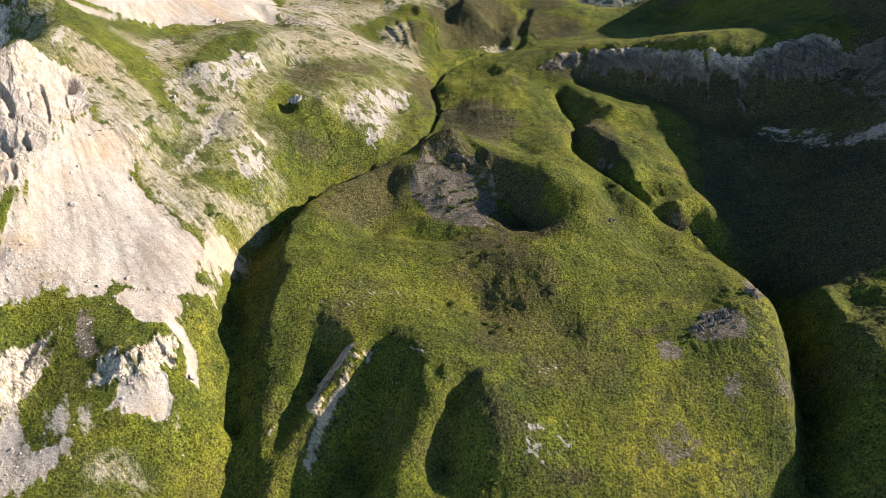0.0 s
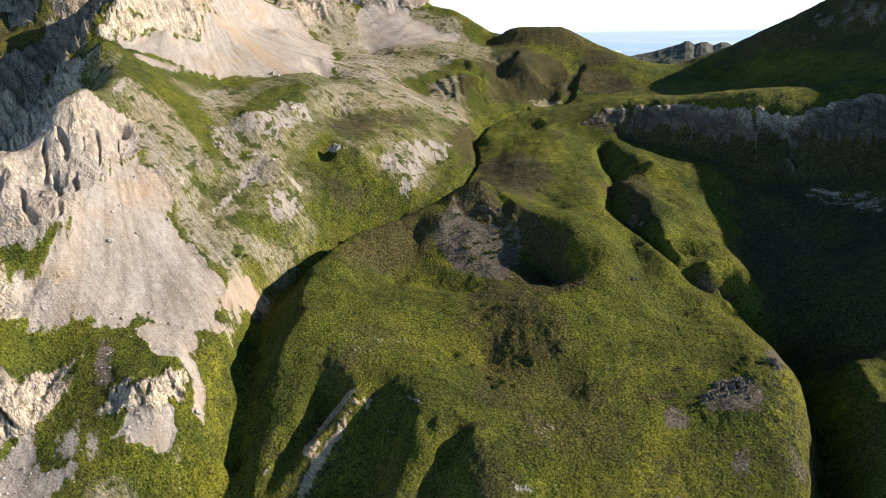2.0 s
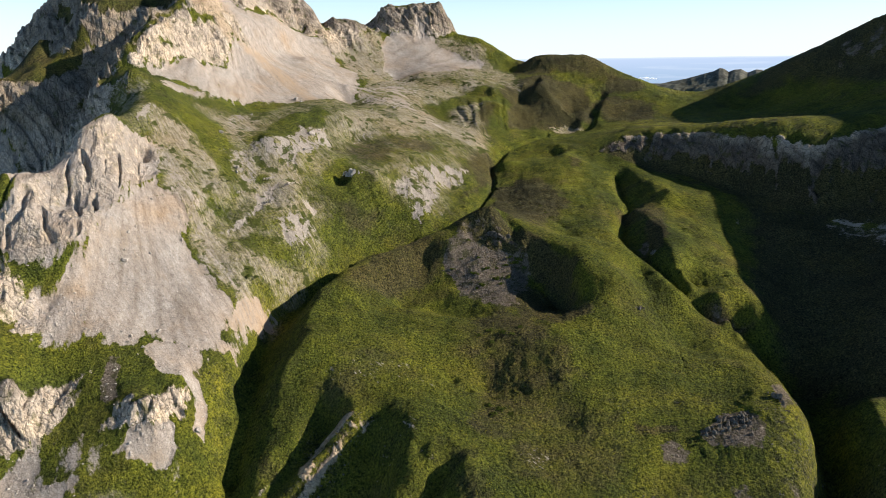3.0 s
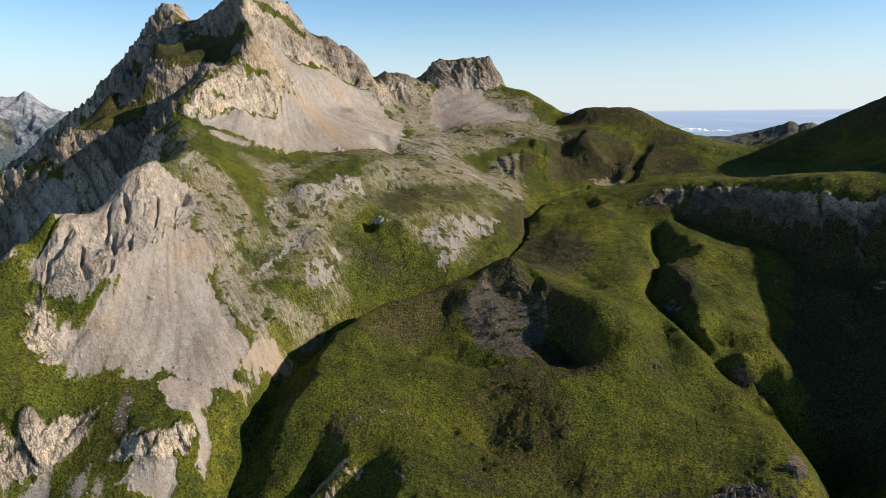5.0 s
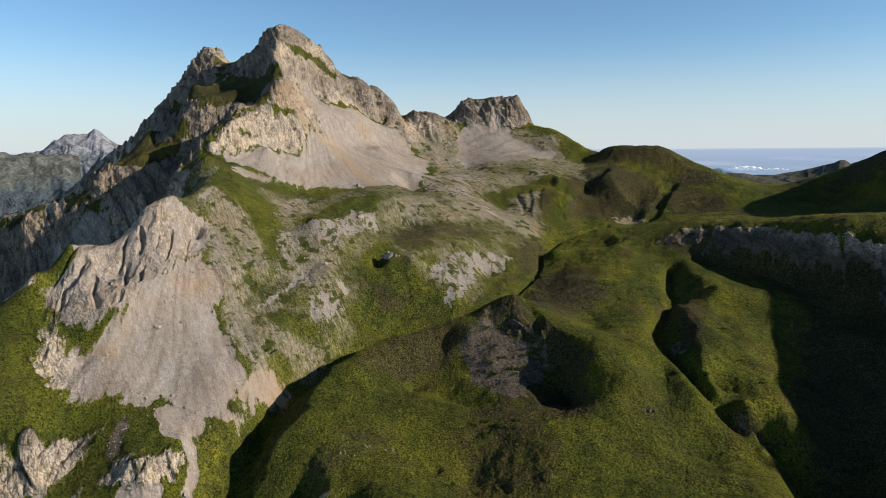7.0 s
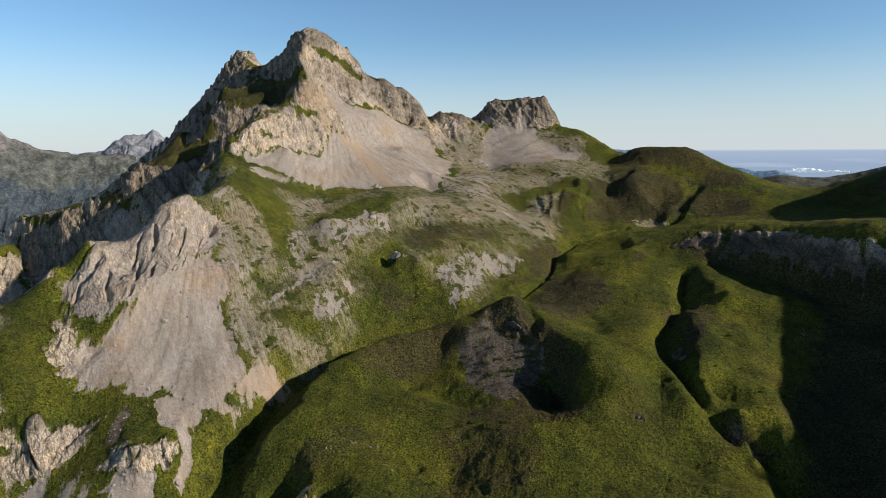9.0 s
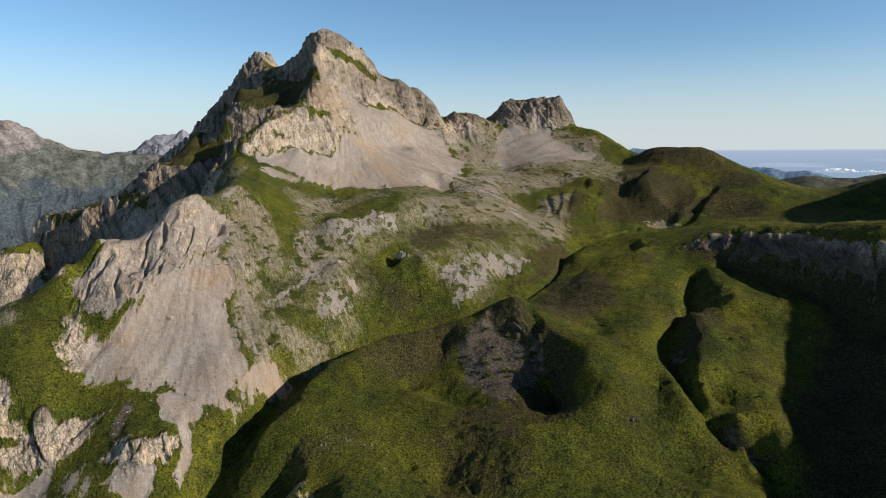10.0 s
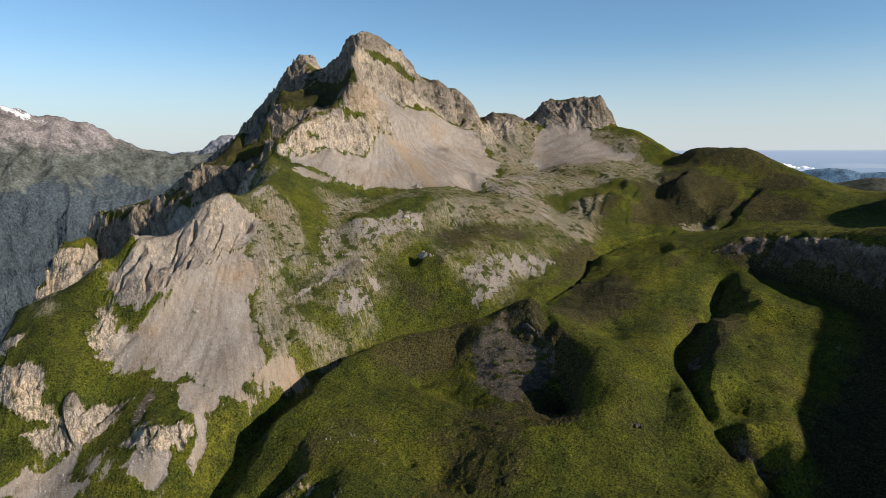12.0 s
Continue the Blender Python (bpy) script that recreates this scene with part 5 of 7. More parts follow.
carve([(-24, 529), (-19, 499), (-17, 480)], 2.8, 1.0)
carve([(-6, 539), (-4, 516), (0, 495)], 2.8, 1.0)
carve([(133, 258), (125, 274), (116, 279), (107, 283), (102, 286), (97, 291), (90, 301), (83, 312), (77, 320), (72, 342), (81, 383), (78, 401), (78, 427)], 3.5, 1.5)  # east gully
carve([(-1, 313), (7, 314), (13, 317), (17, 312), (22, 306), (28, 302), (35, 298), (41, 289), (43, 283), (46, 276)], 7.5, 3.2)      # steep inner wall of the hollow
carve([(-80, 343), (-76, 344)], 4.5, 3.5)      # under the overhang
carve([(-86, 250), (-83, 268), (-70, 294), (-52, 314), (-36, 330)], 3.5, 2.5)
carve([(-40, 285), (-34, 270), (-26, 256), (-21, 239), (-18, 229)], 0.7, 0.25)
carve([(78, 304), (81, 285), (84, 267), (88, 254), (88, 236)], 0.7, 0.3)
carve([(-172, 262), (-167, 258), (-165, 254)], 2.0, 3.5)      # cracks of the spur
carve([(-158, 248), (-157, 245), (-154, 242)], 1.4, 2.5)
carve([(-155, 231), (-153, 228)], 1.2, 2.0)
carve([(-178, 218), (-180, 223), (-177, 229), (-179, 235)], 1.6, 3.0)
carve([(-170, 274), (-165, 268), (-161, 259)], 1.0, 1.2)
carve([(-160, 285), (-154, 273), (-148, 265)], 0.9, 0.8)
carve([(-166, 246), (-162, 240), (-158, 236)], 1.3, 2.6)
carve([(-176, 256), (-171, 250), (-168, 244)], 1.2, 2.4)
carve([(-162, 272), (-157, 266), (-154, 258)], 1.0, 1.8)
carve([(-170, 232), (-166, 226), (-160, 223)], 1.3, 2.4)
carve([(-186, 224), (-184, 231), (-186, 238)], 1.2, 2.0)
side = 0.4 * COVER["rock"][..., None] * smooth(0.1, 0.5, STEEP)[..., None]
aim = NRM0 * side + np.array([0, 0, 1.0]) * (1 - side)
GX, GY, GZ = (GX0 + lift * aim[..., 0] - 0.37 * push, GY0 + lift * aim[..., 1] - 0.93 * push, GZ0 + lift * aim[..., 2])

# ---- materials ----
def shader(name):
    m = bpy.data.materials.new(name)
    m.use_nodes = True
    t = m.node_tree
    b = t.nodes["Principled BSDF"]
    b.inputs["Specular IOR Level"].default_value = 0.12
    b.inputs["Roughness"].default_value = 0.95
    return m, t, b


def tex(t, where, size, detail=4.0, rough=0.55, kind="ShaderNodeTexNoise"):
    """Noise with grains of that many metres."""
    n = t.nodes.new(kind)
    n.inputs["Scale"].default_value = 1.0 / size
    if kind == "ShaderNodeTexNoise":
        n.inputs["Detail"].default_value, n.inputs["Roughness"].default_value = detail, rough
    t.links.new(where, n.inputs["Vector"])
    return n


def ramp(t, value, stops):
    r = t.nodes.new("ShaderNodeValToRGB")
    e = r.color_ramp.elements
    while len(e) < len(stops):
        e.new(0.5)
    for k, (at, c) in enumerate(stops):
        e[k].position, e[k].color = at, (*c, 1) if len(c) == 3 else c
    t.links.new(value, r.inputs["Fac"])
    return r.outputs["Color"]


def blend(t, fac, a, b, mode="MIX"):
    m = t.nodes.new("ShaderNodeMix")
    m.data_type, m.blend_type = "RGBA", mode
    for value, slot in ((fac, 0), (a, 6), (b, 7)):
        if isinstance(value, (int, float)):
            m.inputs[slot].default_value = value
        elif isinstance(value, tuple):
            m.inputs[slot].default_value = (*value, 1)
        else:
            t.links.new(value, m.inputs[slot])
    return m.outputs[2]


def calc(t, op, a, b=0.0, c=0.0):
    m = t.nodes.new("ShaderNodeMath")
    m.operation = op
    for k, value in enumerate((a, b, c)):
        if isinstance(value, (int, float)):
            m.inputs[k].default_value = value
        else:
            t.links.new(value, m.inputs[k])
    return m.outputs[0]


def frayed(t, mask, grain_out, width=0.25, amount=0.6):
    """A mask whose edge is broken up by a grain."""
    v = calc(t, "ADD", mask, calc(t, "MULTIPLY", calc(t, "SUBTRACT", grain_out, 0.5), amount))
    m = t.nodes.new("ShaderNodeMapRange")
    m.interpolation_type = "SMOOTHSTEP"
    m.inputs[1].default_value, m.inputs[2].default_value = 0.5 - width, 0.5 + width
    t.links.new(v, m.inputs[0])
    return calc(t, "MULTIPLY", m.outputs[0], calc(t, "MINIMUM", calc(t, "MULTIPLY", mask, 5.0), 1.0))


def land_material():
    m, t, b = shader("alpine land")
    at = t.nodes.new("ShaderNodeTexCoord").outputs["Object"]
    parts = []
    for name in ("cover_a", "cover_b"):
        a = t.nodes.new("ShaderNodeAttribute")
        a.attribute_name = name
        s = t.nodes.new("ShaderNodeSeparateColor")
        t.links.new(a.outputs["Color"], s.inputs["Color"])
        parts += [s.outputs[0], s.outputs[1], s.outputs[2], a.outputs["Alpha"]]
    scree, rock, pale, thin, gravel, heath_shade, lush, dry = parts
    runs = t.nodes.new("ShaderNodeAttribute")
    runs.attribute_name = "fall"
    fall = runs.outputs["Fac"]
    fine = tex(t, at, 0.8, 5, 0.65).outputs["Fac"]
    mid = tex(t, at, 4.0, 6, 0.6).outputs["Fac"]
    wide = tex(t, at, 26.0, 5, 0.55).outputs["Fac"]
    wide2 = tex(t, at, 11.0, 5, 0.6).outputs["Fac"]
    tuft = tex(t, at, 1.3, 2, 0.5, "ShaderNodeTexVoronoi").outputs["Distance"]
    # grass: olive ground with fresh, dark and brown patches of several sizes
    grass = ramp(t, wide, [(0.36, (0.042, 0.049, 0.010)), (0.46, (0.064, 0.070, 0.010)), (0.56, (0.088, 0.084, 0.012)), (0.68, (0.092, 0.076, 0.024))])
    grass = blend(t, 0.3, grass, ramp(t, mid, [(0.35, (0.030, 0.040, 0.009)), (0.48, (0.052, 0.062, 0.010)), (0.62, (0.086, 0.088, 0.012))]))
    grass = blend(t, calc(t, "MULTIPLY", lush, 0.5), grass, ramp(t, mid, [(0.33, (0.036, 0.044, 0.009)), (0.5, (0.064, 0.074, 0.011)), (0.68, (0.096, 0.100, 0.015))]))
    grass = blend(t, calc(t, "MULTIPLY", dry, 0.8), grass, ramp(t, mid, [(0.36, (0.040, 0.034, 0.020)), (0.46, (0.080, 0.074, 0.016)), (0.56, (0.140, 0.130, 0.014)), (0.66, (0.175, 0.158, 0.020))]))
    fresh = tex(t, at, 12.7, 8, 0.66).outputs["Fac"]
    grass = blend(t, ramp(t, fresh, [(0.48, (0, 0, 0)), (0.66, (0.7, 0.7, 0.7))]), grass, ramp(t, fine, [(0.3, (0.080, 0.092, 0.011)), (0.7, (0.140, 0.140, 0.016))]))
    scrub = tex(t, at, 17.3, 8, 0.66).outputs["Fac"]
    grass = blend(t, ramp(t, scrub, [(0.54, (0, 0, 0)), (0.66, (0.6, 0.6, 0.6))]), grass, ramp(t, fine, [(0.35, (0.014, 0.020, 0.007)), (0.65, (0.046, 0.050, 0.012))]))
    brown = ramp(t, fine, [(0.3, (0.020, 0.016, 0.009)), (0.5, (0.052, 0.042, 0.020)), (0.7, (0.100, 0.080, 0.034))])
    worn = tex(t, at, 19.1, 8, 0.66).outputs["Fac"]
    grass = blend(t, ramp(t, worn, [(0.57, (0, 0, 0)), (0.70, (0.6, 0.6, 0.6))]), grass, brown)
    grass = blend(t, calc(t, "MULTIPLY", frayed(t, heath_shade, wide2, 0.3, 1.0), 0.85), grass, brown)
    tufts = tex(t, at, 0.85, 4, 0.75).outputs["Fac"]
    speck = ramp(t, tufts, [(0.36, (0.20, 0.22, 0.24)), (0.46, (0.76, 0.79, 0.78)), (0.53, (1.08, 1.08, 1.0)), (0.64, (1.75, 1.70, 1.5))])
    grass = blend(t, 0.9, grass, speck, "MULTIPLY")
    clumps = tex(t, at, 3.4, 5, 0.72).outputs["Fac"]
    tussock = ramp(t, clumps, [(0.34, (0.36, 0.42, 0.46)), (0.46, (0.94, 0.97, 1.0)), (0.55, (1.10, 1.09, 1.05)), (0.68, (1.42, 1.34, 1.25))])
    rough = ramp(t, tex(t, at, 21.0, 4, 0.6).outputs["Fac"], [(0.38, (0.15, 0.15, 0.15)), (0.62, (0.95, 0.95, 0.95))])
    grass = blend(t, rough, grass, tussock, "MULTIPLY")
    broad = tex(t, at, 47.0, 4, 0.6).outputs["Fac"]
    grass = blend(t, 0.8, grass, ramp(t, broad, [(0.36, (0.66, 0.70, 0.82)), (0.48, (0.96, 0.98, 1.0)), (0.56, (1.14, 1.10, 0.98)), (0.66, (1.32, 1.22, 1.05))]), "MULTIPLY")
    grass = blend(t, 1.0, grass, (1.20, 1.23, 1.36), "MULTIPLY")
    grit = tex(t, at, 0.45, 4, 0.7).outputs["Fac"]
    pebbles = calc(t, "MULTIPLY", calc(t, "GREATER_THAN", grit, 0.63), calc(t, "ADD", 0.10, calc(t, "MULTIPLY", dry, 0.9)))
    grass = blend(t, pebbles, grass, (0.27, 0.245, 0.205))
    # bare ground
    streak_map = t.nodes.new("ShaderNodeMapping")
    streak_map.vector_type = "TEXTURE"
    streak_map.inputs["Rotation"].default_value = (0, 0, radians(-34))
    streak_map.inputs["Scale"].default_value = (15.0, 0.9, 4.0)
    t.links.new(at, streak_map.inputs["Vector"])
    streak = tex(t, streak_map.outputs["Vector"], 1.0, 5, 0.65).outputs["Fac"]
    raw = calc(t, "MULTIPLY_ADD", tex(t, at, 2.6, 8, 0.72).outputs["Fac"], 0.6, calc(t, "MULTIPLY", streak, 0.4))
    broken = calc(t, "MULTIPLY_ADD", calc(t, "SUBTRACT", raw, 0.5), 3.4, 0.5)
    lines = calc(t, "MULTIPLY_ADD", calc(t, "SUBTRACT", streak, 0.5), 0.55, calc(t, "MULTIPLY_ADD", calc(t, "SUBTRACT", raw, 0.5), 2.4, 0.5))
    mats = ramp(t, tex(t, at, 7.3, 7, 0.6).outputs["Fac"], [(0.565, (0, 0, 0)), (0.60, (1, 1, 1))])
    stone = ramp(t, fine, [(0.28, (0.17, 0.146, 0.126)), (0.5, (0.315, 0.275, 0.240)), (0.72, (0.43, 0.385, 0.34))])
    tint = ramp(t, wide, [(0.35, (0.92, 0.96, 1.0)), (0.55, (0.97, 0.96, 0.95)), (0.70, (1.0, 0.88, 0.74))])
    loose = ramp(t, grit, [(0.3, (0.20, 0.170, 0.148)), (0.46, (0.378, 0.326, 0.286)), (0.54, (0.405, 0.350, 0.307)), (0.7, (0.57, 0.50, 0.44))])
    lumps = tex(t, at, 1.9, 6, 0.75).outputs["Fac"]
    loose = blend(t, 0.8, loose, ramp(t, lumps, [(0.34, (0.62, 0.60, 0.58)), (0.46, (0.98, 0.98, 0.98)), (0.56, (1.04, 1.04, 1.03)), (0.68, (1.28, 1.27, 1.25))]), "MULTIPLY")
    scree_c = blend(t, 1.0, loose, tint, "MULTIPLY")
    scree_c = blend(t, 0.55, scree_c, ramp(t, fall, [(0.25, (0.66, 0.62, 0.57)), (0.42, (0.92, 0.90, 0.88)), (0.55, (1.02, 1.02, 1.02)), (0.75, (1.26, 1.25, 1.24))]), "MULTIPLY")
    scree_c = blend(t, ramp(t, streak, [(0.42, (0.55, 0.55, 0.55)), (0.56, (0, 0, 0))]), scree_c, blend(t, 1.0, scree_c, (0.74, 0.70, 0.64), "MULTIPLY"))
    scree_c = blend(t, ramp(t, calc(t, "MULTIPLY_ADD", wide2, 0.5, calc(t, "MULTIPLY", streak, 0.5)), [(0.53, (0, 0, 0)), (0.60, (0.5, 0.5, 0.5))]), scree_c, (0.31, 0.235, 0.165))
    scree_c = blend(t, calc(t, "MULTIPLY", dry, ramp(t, streak, [(0.40, (0.2, 0.2, 0.2)), (0.6, (0.75, 0.75, 0.75))])), scree_c, (0.40, 0.275, 0.165))
    bend = t.nodes.new("ShaderNodeVectorMath")
    bend.operation = "MULTIPLY_ADD"
    bend.inputs[1].default_value = (5.0, 5.0, 5.0)
    t.links.new(tex(t, at, 5.0, 4, 0.6).outputs["Color"], bend.inputs[0])
    t.links.new(at, bend.inputs[2])
    squeeze = t.nodes.new("ShaderNodeMapping")
    squeeze.vector_type = "TEXTURE"
    squeeze.inputs["Rotation"].default_value = (0, 0, radians(-25))
    squeeze.inputs["Scale"].default_value = (1.6, 0.7, 2.4)
    t.links.new(bend.outputs[0], squeeze.inputs["Vector"])
    crack = tex(t, squeeze.outputs[0], 3.2, 4, 0.6, "ShaderNodeTexVoronoi")
    crack.feature = "DISTANCE_TO_EDGE"
    strata_map = t.nodes.new("ShaderNodeMapping")
    strata_map.vector_type = "TEXTURE"
    strata_map.inputs["Rotation"].default_value = (radians(22), radians(30), 0)
    strata_map.inputs["Scale"].default_value = (12.0, 12.0, 1.5)
    t.links.new(at, strata_map.inputs["Vector"])
    strata = tex(t, strata_map.outputs["Vector"], 3.0, 5, 0.6).outputs["Fac"]
    rock_c = ramp(t, strata, [(0.28, (0.20, 0.170, 0.142)), (0.42, (0.40, 0.348, 0.295)), (0.55, (0.50, 0.428, 0.352)), (0.64, (0.47, 0.412, 0.352)), (0.75, (0.56, 0.505, 0.445))])
    rock_c = blend(t, ramp(t, wide2, [(0.38, (0.8, 0.8, 0.8)), (0.62, (0, 0, 0))]), rock_c, ramp(t, mid, [(0.3, (0.19, 0.165, 0.14)), (0.65, (0.43, 0.385, 0.335))]))
    rock_c = blend(t, ramp(t, wide, [(0.52, (0, 0, 0)), (0.68, (0.4, 0.4, 0.4))]), rock_c, (0.46, 0.36, 0.25))
    rock_c = blend(t, 0.55, rock_c, ramp(t, fine, [(0.34, (0.26, 0.24, 0.23)), (0.45, (0.95, 0.92, 0.89)), (0.53, (1.15, 1.11, 1.07)), (0.66, (1.75, 1.68, 1.58))]), "MULTIPLY")
    bed_map = t.nodes.new("ShaderNodeMapping")
    bed_map.vector_type = "TEXTURE"
    bed_map.inputs["Rotation"].default_value = (radians(22), radians(30), 0)
    bed_map.inputs["Scale"].default_value = (12.0, 12.0, 1.5)
    t.links.new(at, bed_map.inputs["Vector"])
    beds = tex(t, bed_map.outputs["Vector"], 6.5, 4, 0.7).outputs["Fac"]
    rock_c = blend(t, 0.75, rock_c, ramp(t, beds, [(0.36, (0.62, 0.59, 0.57)), (0.43, (1.20, 1.16, 1.12)), (0.55, (1.32, 1.26, 1.18)), (0.64, (1.62, 1.48, 1.28))]), "MULTIPLY")
    rock_c = blend(t, ramp(t, crack.outputs["Distance"], [(0.0, (0.75, 0.75, 0.75)), (0.05, (0, 0, 0))]), rock_c, (0.10, 0.085, 0.07))
    rock_c = blend(t, calc(t, "MULTIPLY", dry, 0.6), rock_c, blend(t, mid, (0.33, 0.225, 0.13), (0.55, 0.40, 0.26)))
    big = tex(t, squeeze.outputs[0], 9.0, 4, 0.6, "ShaderNodeTexVoronoi")
    big.feature = "DISTANCE_TO_EDGE"
    rock_c = blend(t, ramp(t, big.outputs["Distance"], [(0.0, (0.55, 0.55, 0.55)), (0.03, (0, 0, 0))]), rock_c, (0.08, 0.07, 0.06))
    # Darker rock: real dark beds, and painted shade on flank, cliff, knob wall.
    rock_c = blend(t, calc(t, "MULTIPLY", heath_shade, 0.9), rock_c, blend(t, 1.0, rock_c, (0.20, 0.197, 0.20), "MULTIPLY"))
    rock_c = blend(t, ramp(t, tex(t, at, 6.0, 6, 0.65).outputs["Fac"], [(0.55, (0, 0, 0)), (0.66, (0.75, 0.75, 0.75))]), rock_c, (0.075, 0.078, 0.020))
    gravel_c = ramp(t, fine, [(0.3, (0.055, 0.043, 0.030)), (0.46, (0.135, 0.108, 0.082)), (0.56, (0.175, 0.142, 0.112)), (0.7, (0.31, 0.26, 0.215))])
    gravel_c = blend(t, ramp(t, mid, [(0.50, (0, 0, 0)), (0.60, (0.7, 0.7, 0.7))]), gravel_c, ramp(t, fine, [(0.35, (0.026, 0.030, 0.009)), (0.65, (0.075, 0.074, 0.018))]))
    straw = blend(t, 0.85, ramp(t, lines, [(0.15, (0.098, 0.096, 0.032)), (0.40, (0.195, 0.172, 0.080)), (0.58, (0.30, 0.260, 0.155)), (0.85, (0.47, 0.41, 0.31))]), speck, "MULTIPLY")
    grass = blend(t, calc(t, "MULTIPLY", frayed(t, calc(t, "MINIMUM", calc(t, "MULTIPLY", thin, 1.3), 1.0), wide2, 0.35, 0.8), 0.85), grass, straw)
    c = blend(t, frayed(t, pale, broken, 0.10, 0.8), grass, stone)
    c = blend(t, calc(t, "MULTIPLY", frayed(t, calc(t, "MULTIPLY", thin, 0.70), lines, 0.50, 0.75), 0.8), c, scree_c)
    c = blend(t, calc(t, "MULTIPLY", mats, calc(t, "MULTIPLY", calc(t, "GREATER_THAN", thin, 0.2), 0.9)), c, ramp(t, fine, [(0.3, (0.030, 0.042, 0.009)), (0.7, (0.078, 0.088, 0.014))]))
    c = blend(t, frayed(t, gravel, broken, 0.15, 0.7), c, gravel_c)
    c = blend(t, frayed(t, scree, calc(t, "MULTIPLY_ADD", broken, 0.55, calc(t, "MULTIPLY_ADD", fall, 1.1, -0.325)), 0.12, 0.9), c, scree_c)
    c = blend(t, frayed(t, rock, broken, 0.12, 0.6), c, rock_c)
    t.links.new(c, b.inputs["Base Color"])
    bare = calc(t, "MINIMUM", calc(t, "ADD", rock, calc(t, "ADD", pale, scree)), 1.0)
    height = calc(t, "ADD", calc(t, "MULTIPLY_ADD", tufts, calc(t, "MULTIPLY_ADD", bare, -0.34, 0.42), calc(t, "MULTIPLY", fine, calc(t, "MULTIPLY_ADD", rock, 0.45, 0.08))), calc(t, "MULTIPLY", mid, calc(t, "MULTIPLY_ADD", rock, 0.45, 0.25)))
    height = calc(t, "ADD", height, calc(t, "MULTIPLY", calc(t, "ADD", calc(t, "MULTIPLY", beds, 2.2), calc(t, "MULTIPLY_ADD", calc(t, "MINIMUM", crack.outputs["Distance"], 0.22), 1.2, calc(t, "MULTIPLY", strata, 0.9))), rock))
    height = calc(t, "ADD", height, calc(t, "MULTIPLY", clumps, calc(t, "MULTIPLY_ADD", bare, -0.5, 0.6)))
    bump = t.nodes.new("ShaderNodeBump")
    bump.inputs["Strength"].default_value, bump.inputs["Distance"].default_value = 1.0, 1.6
    t.links.new(height, bump.inputs["Height"])
    t.links.new(bump.outputs["Normal"], b.inputs["Normal"])
    return m


LAND = land_material()

# ---- the ground and the landforms on it ----
COLS, ROWS_ALL = GX.shape
POINTS = np.stack([GX, GY, GZ], -1).reshape(-1, 3).astype(np.float32)
NORMALS = grid_normals(GX, GY, GZ).reshape(-1, 3).astype(np.float32)


def fall_lines(apex_x, apex_y, spread, seed):
    """Runnels that fan out from the head of a scree slope."""
    angle = np.arctan2(GY0 - apex_y, GX0 - apex_x)
    far = np.hypot(GX0 - apex_x, GY0 - apex_y)
    wind = 0.02 * layers(GX0, GY0, 18, 2, seed)
    return layers((angle + wind) * spread, far * 0.045, 1.0, 5, seed + 2)


RUNNELS = np.where(GY0 > 320, fall_lines(-222, 495, 30, 301), fall_lines(-163, 286, 24, 311))
RUNNELS = 0.5 + 0.55 * RUNNELS
COVER_A = np.stack([COVER[k] for k in ("scree", "rock", "pale", "thin")], -1).reshape(-1, 4).astype(np.float32)
COVER_B = np.stack([COVER[k] for k in ("gravel", "heath_shade", "lush", "dry")], -1).reshape(-1, 4).astype(np.float32)
near = np.arange(COLS)[:, None] * ROWS_ALL + np.arange(ROWS_ALL - 1)[None]
over = ((np.arange(COLS) + 1) % COLS)[:, None] * ROWS_ALL + np.arange(ROWS_ALL - 1)[None]
QUADS = np.stack([near, over, over + 1, near + 1], -1).reshape(-1, 4)
MID_X, MID_Y = GX0[:, :-1].ravel(), GY0[:, :-1].ravel()
TAKEN = np.zeros(len(QUADS), bool)


def sheet(name, faces, material):
    """A mesh of some faces of the land."""
    used, q = np.unique(faces, return_inverse=True)
    q = q.reshape(-1, 4)
    me = bpy.data.meshes.new(name)
    me.vertices.add(len(used))
    me.vertices.foreach_set("co", POINTS[used].ravel())
    me.loops.add(q.size)
    me.loops.foreach_set("vertex_index", q.ravel().astype(np.int32))
    me.polygons.add(len(q))
    me.polygons.foreach_set("loop_start", np.arange(0, q.size, 4, dtype=np.int32))
    me.update(calc_edges=True)
    me.polygons.foreach_set("use_smooth", np.ones(len(q), bool))
    for key, values in (("cover_a", COVER_A), ("cover_b", COVER_B)):
        a = me.color_attributes.new(key, "FLOAT_COLOR", "POINT")
        a.data.foreach_set("color", values[used].ravel())
    runs = me.attributes.new("fall", "FLOAT", "POINT")
    runs.data.foreach_set("value", RUNNELS.reshape(-1)[used].astype(np.float32))
    me.normals_split_custom_set_from_vertices(NORMALS[used])
    me.materials.append(material)
    return new(name, me)


def take(outline, free):
    """The faces of the land inside an outline that are still free."""
    box = np.array(outline, float)
    pick = (MID_X > box[:, 0].min()) & (MID_X < box[:, 0].max()) & (MID_Y > box[:, 1].min()) & (MID_Y < box[:, 1].max()) & free
    index = np.nonzero(pick)[0]
    return index[inside(MID_X[index], MID_Y[index], outline) > 0]


